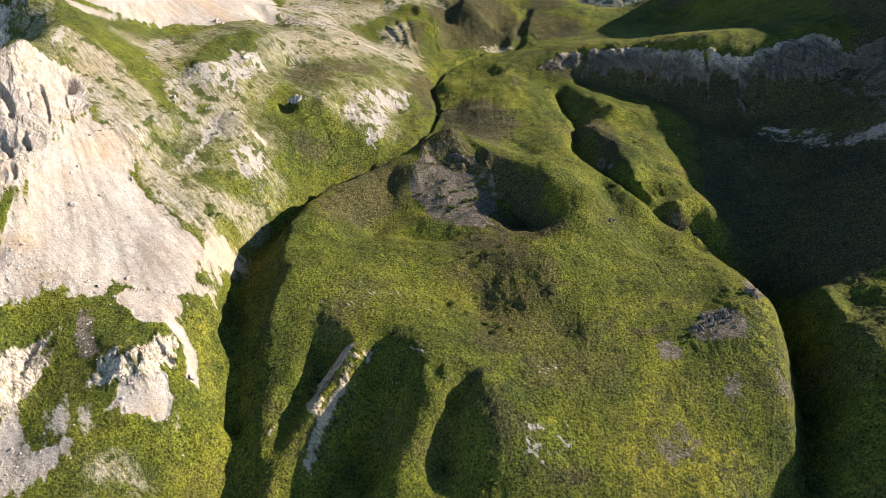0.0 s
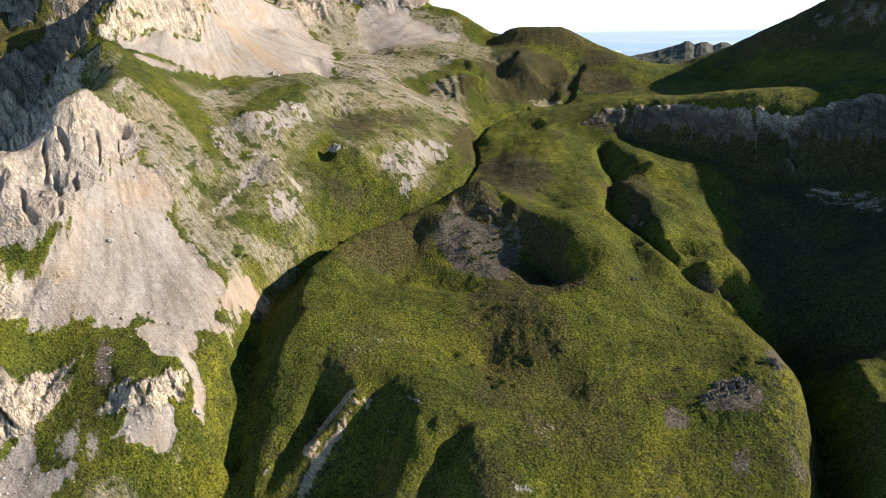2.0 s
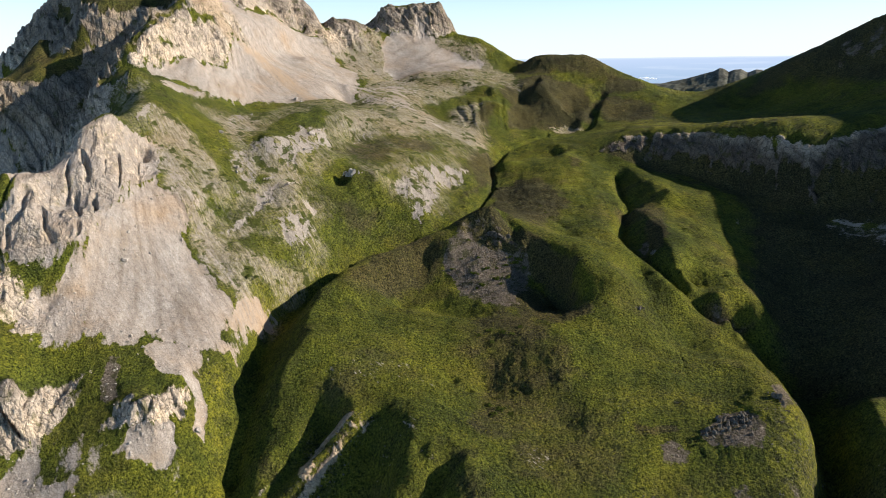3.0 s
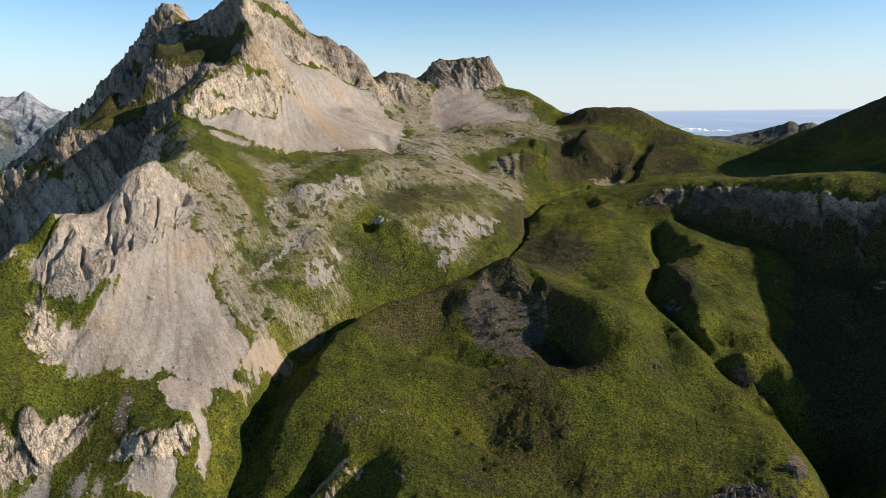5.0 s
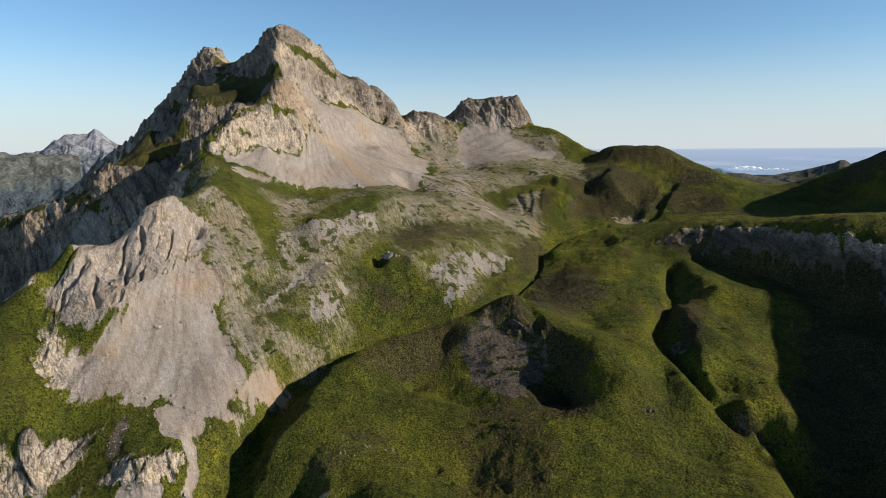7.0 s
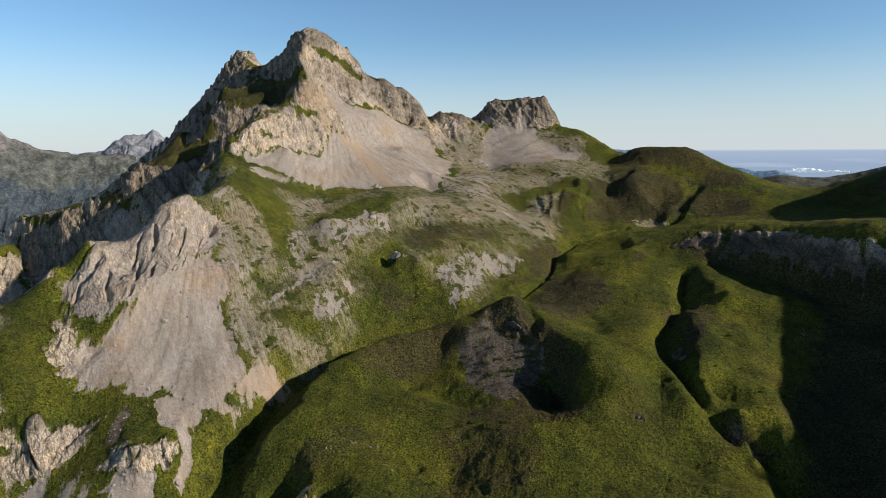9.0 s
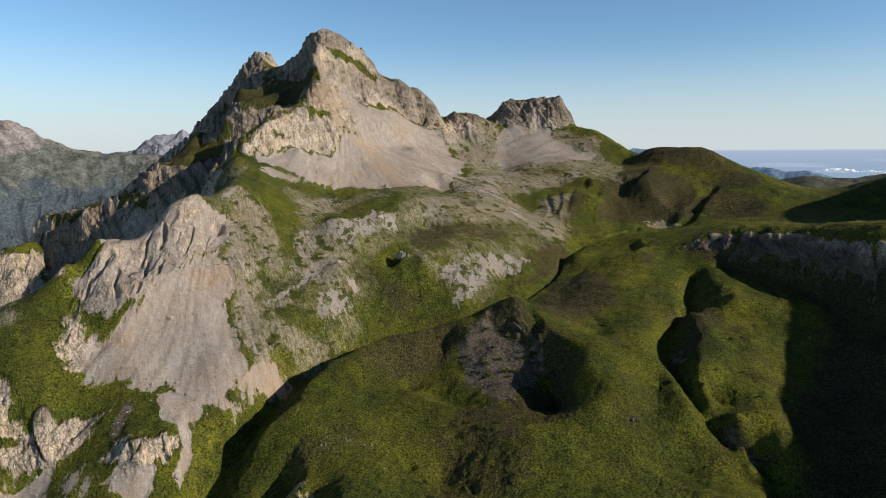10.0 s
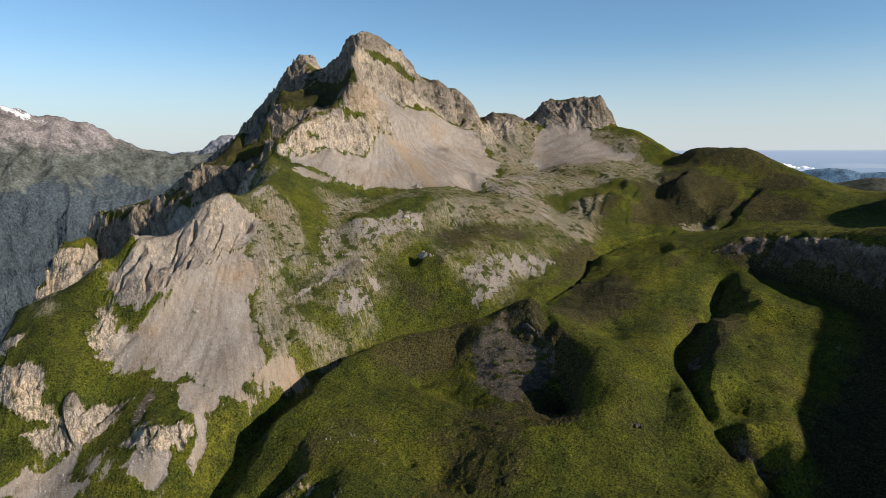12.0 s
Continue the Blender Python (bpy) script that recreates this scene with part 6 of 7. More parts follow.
def landform(name, outline, label, category, rest, parts=()):
    """A landform with its parts; rest names what is left of it."""
    index = take(outline, ~TAKEN)
    TAKEN[index] = True
    free = np.zeros(len(QUADS), bool)
    free[index] = True
    top = tagged(new(name), label, category)
    top.location = (*np.mean(outline, axis=0), float(np.median(POINTS[QUADS[index, 0], 2])))
    for part_name, edge, part_label in parts:
        inner = take(edge, free)
        free[inner] = False
        part_sheet(part_name, inner, top, part_label)
    part_sheet(rest, np.nonzero(free)[0], top, "")


def part_sheet(name, index, top, label):
    p = sheet(name, QUADS[index], LAND)
    p.parent = top
    p.matrix_parent_inverse = Matrix.Translation(-top.location)
    tagged(p, label)


landform("table_mountain", [(-136, 622), (-104, 627), (-58, 645), (-55, 680), (-90, 700), (-145, 670)], "grey flat-topped rock tower with sheer cliffs above a scree", "mountain", "plateau", [("cliff", [(-140, 622), (-104, 626), (-60, 644), (-62, 660), (-80, 656), (-104, 646), (-138, 640)], "sheer grey rock wall")])
landform("rocky_mountain", [(-230, 362), (-208, 366), (-197, 400), (-182, 438), (-150, 476), (-134, 518), (-124, 556), (-110, 600), (-136, 622), (-145, 670), (-260, 680), (-480, 600), (-470, 470), (-390, 440), (-300, 420)], "pale limestone mountain with a steep summit, cliffs and scree", "mountain", "flank", [
    ("summit", [(-275, 480), (-210, 455), (-196, 500), (-190, 560), (-200, 600), (-250, 580), (-290, 520)], "tan limestone summit with cliff bands"),
    ("side_summit", [(-390, 500), (-350, 505), (-318, 520), (-320, 570), (-390, 570)], "blunt rock summit"),
    ("scree_apron", [(-205, 440), (-182, 438), (-150, 476), (-134, 518), (-124, 556), (-110, 600), (-150, 605), (-186, 560), (-192, 500)], "pale grey scree streaming from the cliffs"),
    ("rock_rib", [(-226, 362), (-208, 366), (-197, 400), (-190, 440), (-206, 460), (-228, 450), (-226, 400)], "white broken limestone rib"),
    ("crag_crest", [(-190, 575), (-160, 590), (-136, 622), (-145, 660), (-200, 640)], "notched rocky crest")])
landform("limestone_spur", [(-192, 220), (-160, 203), (-150, 215), (-148, 250), (-140, 275), (-150, 305), (-172, 330), (-195, 345), (-210, 330), (-205, 280), (-200, 240)], "pale weathered limestone spur with a crumbling face above scree", "rock spur", "crest", [("rock_face", [(-190, 214), (-150, 214), (-148, 262), (-154, 292), (-168, 285), (-174, 262), (-186, 238)], "cracked pale limestone face")])
landform("scree_slope", [(-150, 190), (-112, 206), (-92, 186), (-84, 190), (-84, 245), (-110, 300), (-148, 300), (-140, 275), (-148, 250), (-150, 215), (-160, 203)], "broad pale grey scree fan of loose limestone rubble", "scree slope", "scree_fan", [("scree_tongue", [(-114, 214), (-98, 217), (-84, 190), (-92, 186), (-110, 204)], "narrow tongue of scree"), ("streaked_turf", [(-120, 262), (-84, 240), (-84, 262), (-110, 300), (-148, 300), (-142, 270)], "straw turf streaked with stones")])
landform("grassy_knoll", [(-66, 150), (-72, 185), (-84, 225), (-84, 266), (-52, 314), (-14, 345), (20, 340), (60, 335), (82, 318), (104, 300), (122, 275), (134, 250), (133, 215), (122, 180), (108, 145), (30, 110), (-40, 115)], "rounded green grassy knoll with heath, gullies and a stony hollow", "hill", "grass_slope", [
    ("hollow", [(-24, 292), (-14, 280), (8, 274), (32, 272), (44, 284), (40, 296), (24, 306), (6, 308), (-14, 308)], "stony hollow with brown gravel and shade"),
    ("rock_knob", [(-12, 308), (6, 308), (24, 306), (34, 300), (38, 306), (20, 322), (2, 330), (-14, 322)], "dark rocky knob"),
    ("heath_patch", [(-62, 262), (-30, 258), (-24, 292), (-14, 308), (-36, 306), (-56, 288)], "brown heath"),
    ("gully", [(-44, 196), (-28, 196), (-8, 168), (-4, 130), (-40, 130), (-44, 165)], "steep shaded gully")])
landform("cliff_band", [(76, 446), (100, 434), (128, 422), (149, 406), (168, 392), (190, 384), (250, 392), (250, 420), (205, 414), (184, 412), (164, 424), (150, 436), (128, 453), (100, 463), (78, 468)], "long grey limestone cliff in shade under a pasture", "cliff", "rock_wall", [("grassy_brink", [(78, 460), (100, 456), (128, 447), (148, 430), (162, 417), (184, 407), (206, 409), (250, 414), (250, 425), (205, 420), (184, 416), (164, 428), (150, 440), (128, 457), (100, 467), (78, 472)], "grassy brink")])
landform("green_hill", [(-2, 600), (10, 575), (40, 560), (75, 572), (105, 590), (100, 625), (60, 660), (5, 660), (-5, 635)], "flat-topped green hill at the pass", "hill", "slope", [("hilltop", [(0, 612), (70, 604), (84, 612), (60, 640), (5, 645)], "flat green top")])
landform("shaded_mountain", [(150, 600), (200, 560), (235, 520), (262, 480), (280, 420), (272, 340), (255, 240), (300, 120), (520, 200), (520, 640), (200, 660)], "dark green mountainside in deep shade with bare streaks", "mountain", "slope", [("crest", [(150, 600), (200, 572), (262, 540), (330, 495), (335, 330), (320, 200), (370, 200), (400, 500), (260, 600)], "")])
tagged(sheet("ground", QUADS[~TAKEN], LAND), "alpine grass, limestone pavement and gullies of a high valley", "ground", kind="structure")

# ---- far ranges, haze over the lowland, clouds ----
def mesh_object(name, verts, faces, material, smooth_faces=True):
    me = bpy.data.meshes.new(name)
    verts, faces = np.asarray(verts, np.float32), np.asarray(faces, np.int32)
    me.vertices.add(len(verts))
    me.vertices.foreach_set("co", verts.ravel())
    me.loops.add(faces.size)
    me.loops.foreach_set("vertex_index", faces.ravel())
    me.polygons.add(len(faces))
    me.polygons.foreach_set("loop_start", np.arange(0, faces.size, faces.shape[1], dtype=np.int32))
    me.update(calc_edges=True)
    me.polygons.foreach_set("use_smooth", np.full(len(faces), smooth_faces))
    me.materials.append(material)
    return new(name, me)


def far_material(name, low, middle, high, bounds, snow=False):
    """Forest, pasture and rock by height, broken up by noise; distance haze painted in as bluish colour."""
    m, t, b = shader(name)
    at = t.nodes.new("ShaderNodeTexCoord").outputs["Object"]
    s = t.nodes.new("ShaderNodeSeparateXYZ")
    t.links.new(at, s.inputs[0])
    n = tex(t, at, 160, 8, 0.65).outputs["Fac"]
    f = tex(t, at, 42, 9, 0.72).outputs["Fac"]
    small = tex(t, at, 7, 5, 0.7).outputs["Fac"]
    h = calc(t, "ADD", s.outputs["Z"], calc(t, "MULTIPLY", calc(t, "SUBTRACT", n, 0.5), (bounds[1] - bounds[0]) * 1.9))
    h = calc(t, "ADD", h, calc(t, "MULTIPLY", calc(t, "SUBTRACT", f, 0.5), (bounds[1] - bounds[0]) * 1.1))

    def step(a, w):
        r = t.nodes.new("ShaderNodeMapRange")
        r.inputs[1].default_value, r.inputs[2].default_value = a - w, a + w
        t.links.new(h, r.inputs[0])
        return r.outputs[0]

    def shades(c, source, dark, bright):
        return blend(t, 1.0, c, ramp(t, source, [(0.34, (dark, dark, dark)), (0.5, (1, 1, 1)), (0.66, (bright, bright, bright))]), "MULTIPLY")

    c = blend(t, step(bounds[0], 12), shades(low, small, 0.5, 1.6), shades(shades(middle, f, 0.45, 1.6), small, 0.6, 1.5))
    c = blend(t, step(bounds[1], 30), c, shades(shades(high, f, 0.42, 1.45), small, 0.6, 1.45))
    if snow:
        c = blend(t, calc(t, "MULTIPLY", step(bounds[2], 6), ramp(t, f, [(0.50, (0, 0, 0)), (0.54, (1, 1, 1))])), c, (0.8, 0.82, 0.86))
    t.links.new(c, b.inputs["Base Color"])
    return m


def far_range(name, crest, far, deep, foot, rough, material, label, seed, columns=420, rows=150, back=300, parts=(), fold=420):
    """A mountain range: crest as (degrees from +y, height), its distance, the depth of its front and the height of its foot."""
    az = np.linspace(crest[0][0], crest[-1][0], columns)
    top = np.interp(az, [c[0] for c in crest], [c[1] for c in crest])
    u = np.concatenate([np.linspace(0, 1, rows), 1 + np.linspace(0.05, 1, 10)])
    a = np.radians(az)[:, None]
    r = far - deep + deep * np.minimum(u, 1)[None] + back * np.maximum(u - 1, 0)[None]
    x, y = PIVOT[0] + np.sin(a) * r, PIVOT[1] + np.cos(a) * r
    rise = np.clip(u, 0, 1)[None] ** 1.25
    low = np.convolve(np.pad(top, 40, mode="edge"), np.ones(81) / 81, mode="valid")
    broad = np.minimum(low, top + 0.0)
    z = foot + (broad[:, None] - foot) * rise + (top - broad)[:, None] * np.clip(u, 0, 1)[None] ** 5 - (top[:, None] - foot) * 0.7 * np.maximum(u - 1, 0)[None]
    amount = np.sin(np.pi * np.clip(u, 0, 1))[None] * 0.9 + 0.12
    spurs = ridged(a * far + 0.35 * fold * layers(x, y, fold, 2, seed + 5), 0.22 * r, fold * 0.8, 5, seed + 3, 0.55)
    z = z + rough * 0.42 * amount * (spurs - 0.35) + rough * 0.35 * amount * (ridged(x, y, fold, 5, seed) - 0.35) + rough * 0.10 * layers(x, y, 60, 3, seed + 9) * np.minimum(1, u)[None]
    n = len(u)
    i = np.arange(columns - 1)[:, None] * n + np.arange(n - 1)[None]
    q = np.stack([i, i + n, i + n + 1, i + 1], -1).reshape(-1, 4)
    points = np.stack([x, y, z], -1).reshape(-1, 3)
    if not parts:
        return tagged(mesh_object(name, points, q, material), label, "mountain range"), (x, y, z)
    top = tagged(new(name), label, "mountain range")
    row = np.tile(np.arange(n - 1), columns - 1)
    for k, (part_name, start) in enumerate(parts):
        end = parts[k + 1][1] if k + 1 < len(parts) else 9
        pick = q[(row >= start * rows) & (row < end * rows)]
        used, faces = np.unique(pick, return_inverse=True)
        mesh_object(part_name, points[used], faces.reshape(-1, 4), material).parent = top
    return top, (x, y, z)


# Far slopes, peak and blue hills: air haze painted into the base colours.
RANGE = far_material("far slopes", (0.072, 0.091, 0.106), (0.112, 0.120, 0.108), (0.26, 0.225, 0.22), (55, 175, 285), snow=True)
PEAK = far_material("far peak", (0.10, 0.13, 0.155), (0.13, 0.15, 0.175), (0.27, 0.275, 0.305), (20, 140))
HAZE_BLUE = far_material("haze-blue hills", (0.19, 0.30, 0.42), (0.19, 0.30, 0.42), (0.20, 0.31, 0.43), (-100, 0))
GREEN = far_material("far green hills", (0.062, 0.072, 0.056), (0.080, 0.086, 0.056), (0.135, 0.128, 0.110), (78, 104))
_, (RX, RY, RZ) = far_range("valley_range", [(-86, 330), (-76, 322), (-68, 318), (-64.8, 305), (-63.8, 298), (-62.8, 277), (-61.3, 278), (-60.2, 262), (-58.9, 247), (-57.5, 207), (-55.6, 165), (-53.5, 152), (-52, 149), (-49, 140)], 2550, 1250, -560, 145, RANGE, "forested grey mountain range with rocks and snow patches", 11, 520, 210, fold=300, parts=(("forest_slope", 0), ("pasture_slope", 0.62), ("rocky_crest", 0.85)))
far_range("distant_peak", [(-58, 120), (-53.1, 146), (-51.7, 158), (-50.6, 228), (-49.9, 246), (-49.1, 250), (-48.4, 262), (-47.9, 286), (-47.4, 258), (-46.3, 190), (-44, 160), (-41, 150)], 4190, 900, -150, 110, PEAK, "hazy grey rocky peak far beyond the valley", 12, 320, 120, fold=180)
far_range("blue_mountain", [(-5.2, -40), (-3.7, 0), (-1.8, 38), (-0.4, 48), (0.6, 44), (1.6, 24), (3.1, 30), (4.6, 0), (6.5, -40)], 4310, 260, -200, 8, HAZE_BLUE, "pale blue mountain over the hazy lowland", 13, 120, 20)
far_range("blue_peak", [(-11.2, 120), (-10.4, 150), (-9.9, 163), (-9.3, 158), (-8.4, 152), (-7.5, 158), (-6.8, 140), (-5.8, 110)], 4205, 200, -100, 6, HAZE_BLUE, "small blue peak on the skyline", 14, 80, 20)
far_range("jagged_hills", [(3.0, 84), (4.9, 100), (7.5, 101), (9.3, 110), (10.7, 119), (11.4, 124), (11.8, 129), (12.2, 127), (12.5, 121), (13.0, 126), (13.4, 127), (13.9, 122), (14.5, 128), (14.9, 127), (15.6, 117), (18, 100), (22, 85)], 1385, 330, 30, 26, GREEN, "dark green jagged hills beyond the pass", 15, 300, 70, fold=70)
far_range("dark_hill", [(0.0, 84), (2.2, 97), (4.4, 107), (5.4, 106.5), (6.6, 101), (8.5, 92), (11, 80)], 1310, 260, 30, 12, GREEN, "low dark rounded hill beyond the pass", 16, 160, 40)


def haze_wall():
    """A glowing backdrop wall, painted as the pale lowland and its haze, far beyond everything."""
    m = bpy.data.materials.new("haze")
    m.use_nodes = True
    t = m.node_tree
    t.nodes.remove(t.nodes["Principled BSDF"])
    # The haze's brightness is emission of this wall, no lit air.
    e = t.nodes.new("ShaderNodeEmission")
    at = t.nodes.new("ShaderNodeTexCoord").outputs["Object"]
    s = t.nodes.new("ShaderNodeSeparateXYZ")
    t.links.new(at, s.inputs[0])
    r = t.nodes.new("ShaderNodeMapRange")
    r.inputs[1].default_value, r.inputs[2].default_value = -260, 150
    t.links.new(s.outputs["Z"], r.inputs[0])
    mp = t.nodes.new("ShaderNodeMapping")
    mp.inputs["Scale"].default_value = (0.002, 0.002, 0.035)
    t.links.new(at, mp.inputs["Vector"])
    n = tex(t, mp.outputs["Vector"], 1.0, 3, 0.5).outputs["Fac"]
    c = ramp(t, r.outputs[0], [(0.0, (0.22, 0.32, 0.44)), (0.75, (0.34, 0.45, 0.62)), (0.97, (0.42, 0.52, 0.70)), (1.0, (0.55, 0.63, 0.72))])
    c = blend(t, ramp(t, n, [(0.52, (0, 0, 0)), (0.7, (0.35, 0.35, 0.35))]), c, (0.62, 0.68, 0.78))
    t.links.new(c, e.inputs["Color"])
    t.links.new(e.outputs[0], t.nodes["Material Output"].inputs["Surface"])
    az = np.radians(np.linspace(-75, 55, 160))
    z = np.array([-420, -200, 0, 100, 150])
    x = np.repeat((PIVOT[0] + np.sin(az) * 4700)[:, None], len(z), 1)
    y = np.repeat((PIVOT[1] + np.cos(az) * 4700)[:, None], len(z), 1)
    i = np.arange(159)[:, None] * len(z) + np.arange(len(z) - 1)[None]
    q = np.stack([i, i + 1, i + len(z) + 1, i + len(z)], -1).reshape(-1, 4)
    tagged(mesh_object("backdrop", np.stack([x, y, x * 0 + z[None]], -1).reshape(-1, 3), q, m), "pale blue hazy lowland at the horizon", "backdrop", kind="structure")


haze_wall()


def cloud(az, z, wide, seed):
    rng = random.Random(seed)
    m = bpy.data.materials.get("cloud")
    if not m:
        m, t, b = shader("cloud")
        b.inputs["Base Color"].default_value = (0.85, 0.86, 0.9, 1)
        # Clouds are no light source: a faint emission paints their soft brightness.
        b.inputs["Emission Color"].default_value = (0.60, 0.66, 0.76, 1)
        b.inputs["Emission Strength"].default_value = 0.45
    bm = bmesh.new()
    for k in range(16):
        u = (k - 7.5) / 8 + rng.uniform(-0.05, 0.05)
        s = wide * rng.uniform(0.12, 0.24) * (1.1 - abs(u) * 0.7)
        bmesh.ops.create_icosphere(bm, subdivisions=3, radius=1, matrix=Matrix.Translation((u * wide, rng.uniform(-6, 6), s * 0.35)) @ Matrix.Diagonal((s * 1.5, s, s * 0.6, 1)))
    for v in bm.verts:
        v.co += v.normal * noise.noise(v.co * 0.07) * wide * 0.07
    me = bpy.data.meshes.new("cloud")
    bm.to_mesh(me)
    bm.free()
    me.materials.append(m)
    for f in me.polygons:
        f.use_smooth = True
    ob = tagged(new("cloud", me), "small white cloud over the hazy lowland", "cloud", "clouds over the lowland")
    a = radians(az)
    ob.matrix_basis = pose(PIVOT[0] + math.sin(a) * 4400, PIVOT[1] + math.cos(a) * 4400, z, 0, 0, -az)


cloud(-3.4, 34, 140, 1)
cloud(-1.6, 10, 90, 2)
cloud(5.0, 22, 100, 3)
cloud(7.2, 20, 60, 4)

# ---- loose things: boulders, shrubs, tussocks, rubble, far trees ----
def land_height(x, y):
    """The height of the finished land at a place."""
    dx, dy = x - PIVOT[0], y - PIVOT[1]
    a, r = math.atan2(dx, dy), math.hypot(dx, dy)
    c = int(np.clip(np.searchsorted(HEAD, a), 1, COLS - 1))
    k = int(np.clip(np.searchsorted(RADII[c], r), 1, ROWS_ALL - 1))
    return float(GZ[c - 1:c + 1, k - 1:k + 1].mean())


def stone_material(name, dark, light):
    m, t, b = shader(name)
    at = t.nodes.new("ShaderNodeTexCoord").outputs["Object"]
    n = tex(t, at, 0.9, 6, 0.65).outputs["Fac"]
    isle = t.nodes.new("ShaderNodeNewGeometry").outputs["Random Per Island"]
    c = ramp(t, n, [(0.3, dark), (0.55, light), (0.75, tuple(min(1, v * 1.2) for v in light))])
    v = calc(t, "ADD", 0.72, calc(t, "MULTIPLY", isle, 0.45))
    g = t.nodes.new("ShaderNodeCombineColor")
    for k in range(3):
        t.links.new(v, g.inputs[k])
    t.links.new(blend(t, 1.0, c, g.outputs[0], "MULTIPLY"), b.inputs["Base Color"])
    bump = t.nodes.new("ShaderNodeBump")
    bump.inputs["Strength"].default_value, bump.inputs["Distance"].default_value = 0.6, 0.3
    t.links.new(n, bump.inputs["Height"])
    t.links.new(bump.outputs["Normal"], b.inputs["Normal"])
    return m


STONE = stone_material("limestone", (0.20, 0.17, 0.15), (0.44, 0.39, 0.34))
GREY_STONE = stone_material("grey stone", (0.06, 0.054, 0.045), (0.155, 0.138, 0.118))
DARK_STONE = stone_material("dark stone", (0.04, 0.038, 0.032), (0.11, 0.10, 0.085))


def leaf_material(name, dark, light):
    m, t, b = shader(name)
    isle = t.nodes.new("ShaderNodeNewGeometry").outputs["Random Per Island"]
    t.links.new(ramp(t, isle, [(0.0, dark), (0.6, light), (1.0, tuple(v * 1.25 for v in light))]), b.inputs["Base Color"])
    return m


SHRUB_LEAF = leaf_material("shrub leaves", (0.045, 0.062, 0.012), (0.085, 0.105, 0.016))
TUFT_LEAF = leaf_material("tussock grass", (0.040, 0.048, 0.009), (0.125, 0.122, 0.013))
# Needles paled and blued, haze painted into the leaf colour.
NEEDLES = leaf_material("far conifers", (0.060, 0.079, 0.096), (0.080, 0.102, 0.122))
BARK = stone_material("bark", (0.03, 0.022, 0.015), (0.075, 0.058, 0.04))


def boulder_mesh(seed, subdivisions=3):
    """An angular block with broken faces."""
    rng = random.Random(seed)
    bm = bmesh.new()
    bmesh.ops.create_icosphere(bm, subdivisions=subdivisions, radius=1)
    cuts = [(Vector((rng.gauss(0, 1), rng.gauss(0, 1), rng.gauss(0, 0.8))).normalized(), rng.uniform(0.38, 0.72)) for _ in range(13)]
    for v in bm.verts:
        for n, d in cuts:
            over_by = v.co.dot(n) - d
            if over_by > 0:
                v.co -= n * over_by
        v.co += v.co.normalized() * noise.noise(v.co * 3 + Vector((seed, 0, 0))) * 0.07
    me = bpy.data.meshes.new("boulder")
    bm.to_mesh(me)
    bm.free()
    me.materials.append(STONE)
    return me


BLOCKS = [boulder_mesh(s) for s in range(5)]


def boulder(x, y, size, tall=0.8, label="pale limestone boulder lying on the scree", group="boulders on the scree", name="boulder", material=None):
    rng = random.Random(int(x * 13 + y * 7))
    me = rng.choice(BLOCKS)
    if material:
        me = me.copy()
        me.materials[0] = material
    ob = tagged(new(name, me), label, "boulder", group)
    ob.matrix_basis = pose(x, y, land_height(x, y) + size * tall * 0.22, rng.uniform(-15, 15), rng.uniform(-15, 15), rng.uniform(0, 360)) @ Matrix.Diagonal((size * rng.uniform(0.8, 1.2), size * rng.uniform(0.7, 1.0), size * tall, 1))
    return ob


for bx, by, bs in [(-138, 234, 1.7), (-140, 237, 0.9), (-140, 247, 1.1), (-141, 243, 1.3), (-125, 256, 1.2), (-132, 242, 0.9), (-121, 208, 0.9), (-114, 215, 1.2), (-139, 234, 0.8), (-125, 208, 0.7), (-114, 218, 0.8), (-115, 202, 0.6), (-86, 189, 1.8), (-89, 230, 0.8), (-141, 262, 0.8), (-146, 244, 0.7), (-140, 230, 0.5), (-140, 216, 0.5)]:
    boulder(bx, by, bs)
for bx, by, bs in [(-105, 372, 3), (-104, 380, 1.6), (-138, 432, 2.6), (-133, 429, 1.5), (-167, 284, 1.5), (-144, 336, 1.8), (-126, 316, 1.4), (-125, 313, 1.1), (-89, 449, 1.3), (-79, 471, 1.6), (-148, 418, 1.2), (-147, 382, 1.2)]:
    boulder(bx, by, bs, 0.75, "white limestone block standing in the pasture", "blocks in the pasture")
for bx, by, bs in [(-35, 215, 0.65), (-33.2, 215.4, 0.45)]:
    boulder(bx, by, bs, 0.7, "small white stone lying in the grass", "stones on the knoll")


def crag(name, x, y, wide, deep, tall, turn, seed, label, material, sink=0.35, count=7):
    """A cluster of jointed blocks that stands out of the slope."""
    rng = random.Random(seed)
    top = tagged(new(name), label, "rock outcrop")
    top.matrix_basis = pose(x, y, land_height(x, y), 0, 0, turn)
    small = (7 / count) ** 0.6
    for k in range(count):
        me = BLOCKS[k % 5].copy()
        me.polygons.foreach_set("use_smooth", [False] * len(me.polygons))
        me.materials[0] = material
        p = new("block", me)
        p.parent = top
        u = 2 * k / (count - 1) - 1
        s = rng.uniform(0.55, 1.0) * (1.1 - 0.5 * abs(u))
        p.matrix_basis = pose(u * wide, rng.uniform(-0.5, 0.5) * deep * (1 if count == 7 else 2), tall * s * small * (0.5 - sink), rng.uniform(-12, 12), rng.uniform(-12, 12), rng.uniform(0, 360)) @ Matrix.Diagonal((wide * 0.42 * s * small, deep * 0.8 * s * small, tall * s * 0.8 * small, 1))
    return top


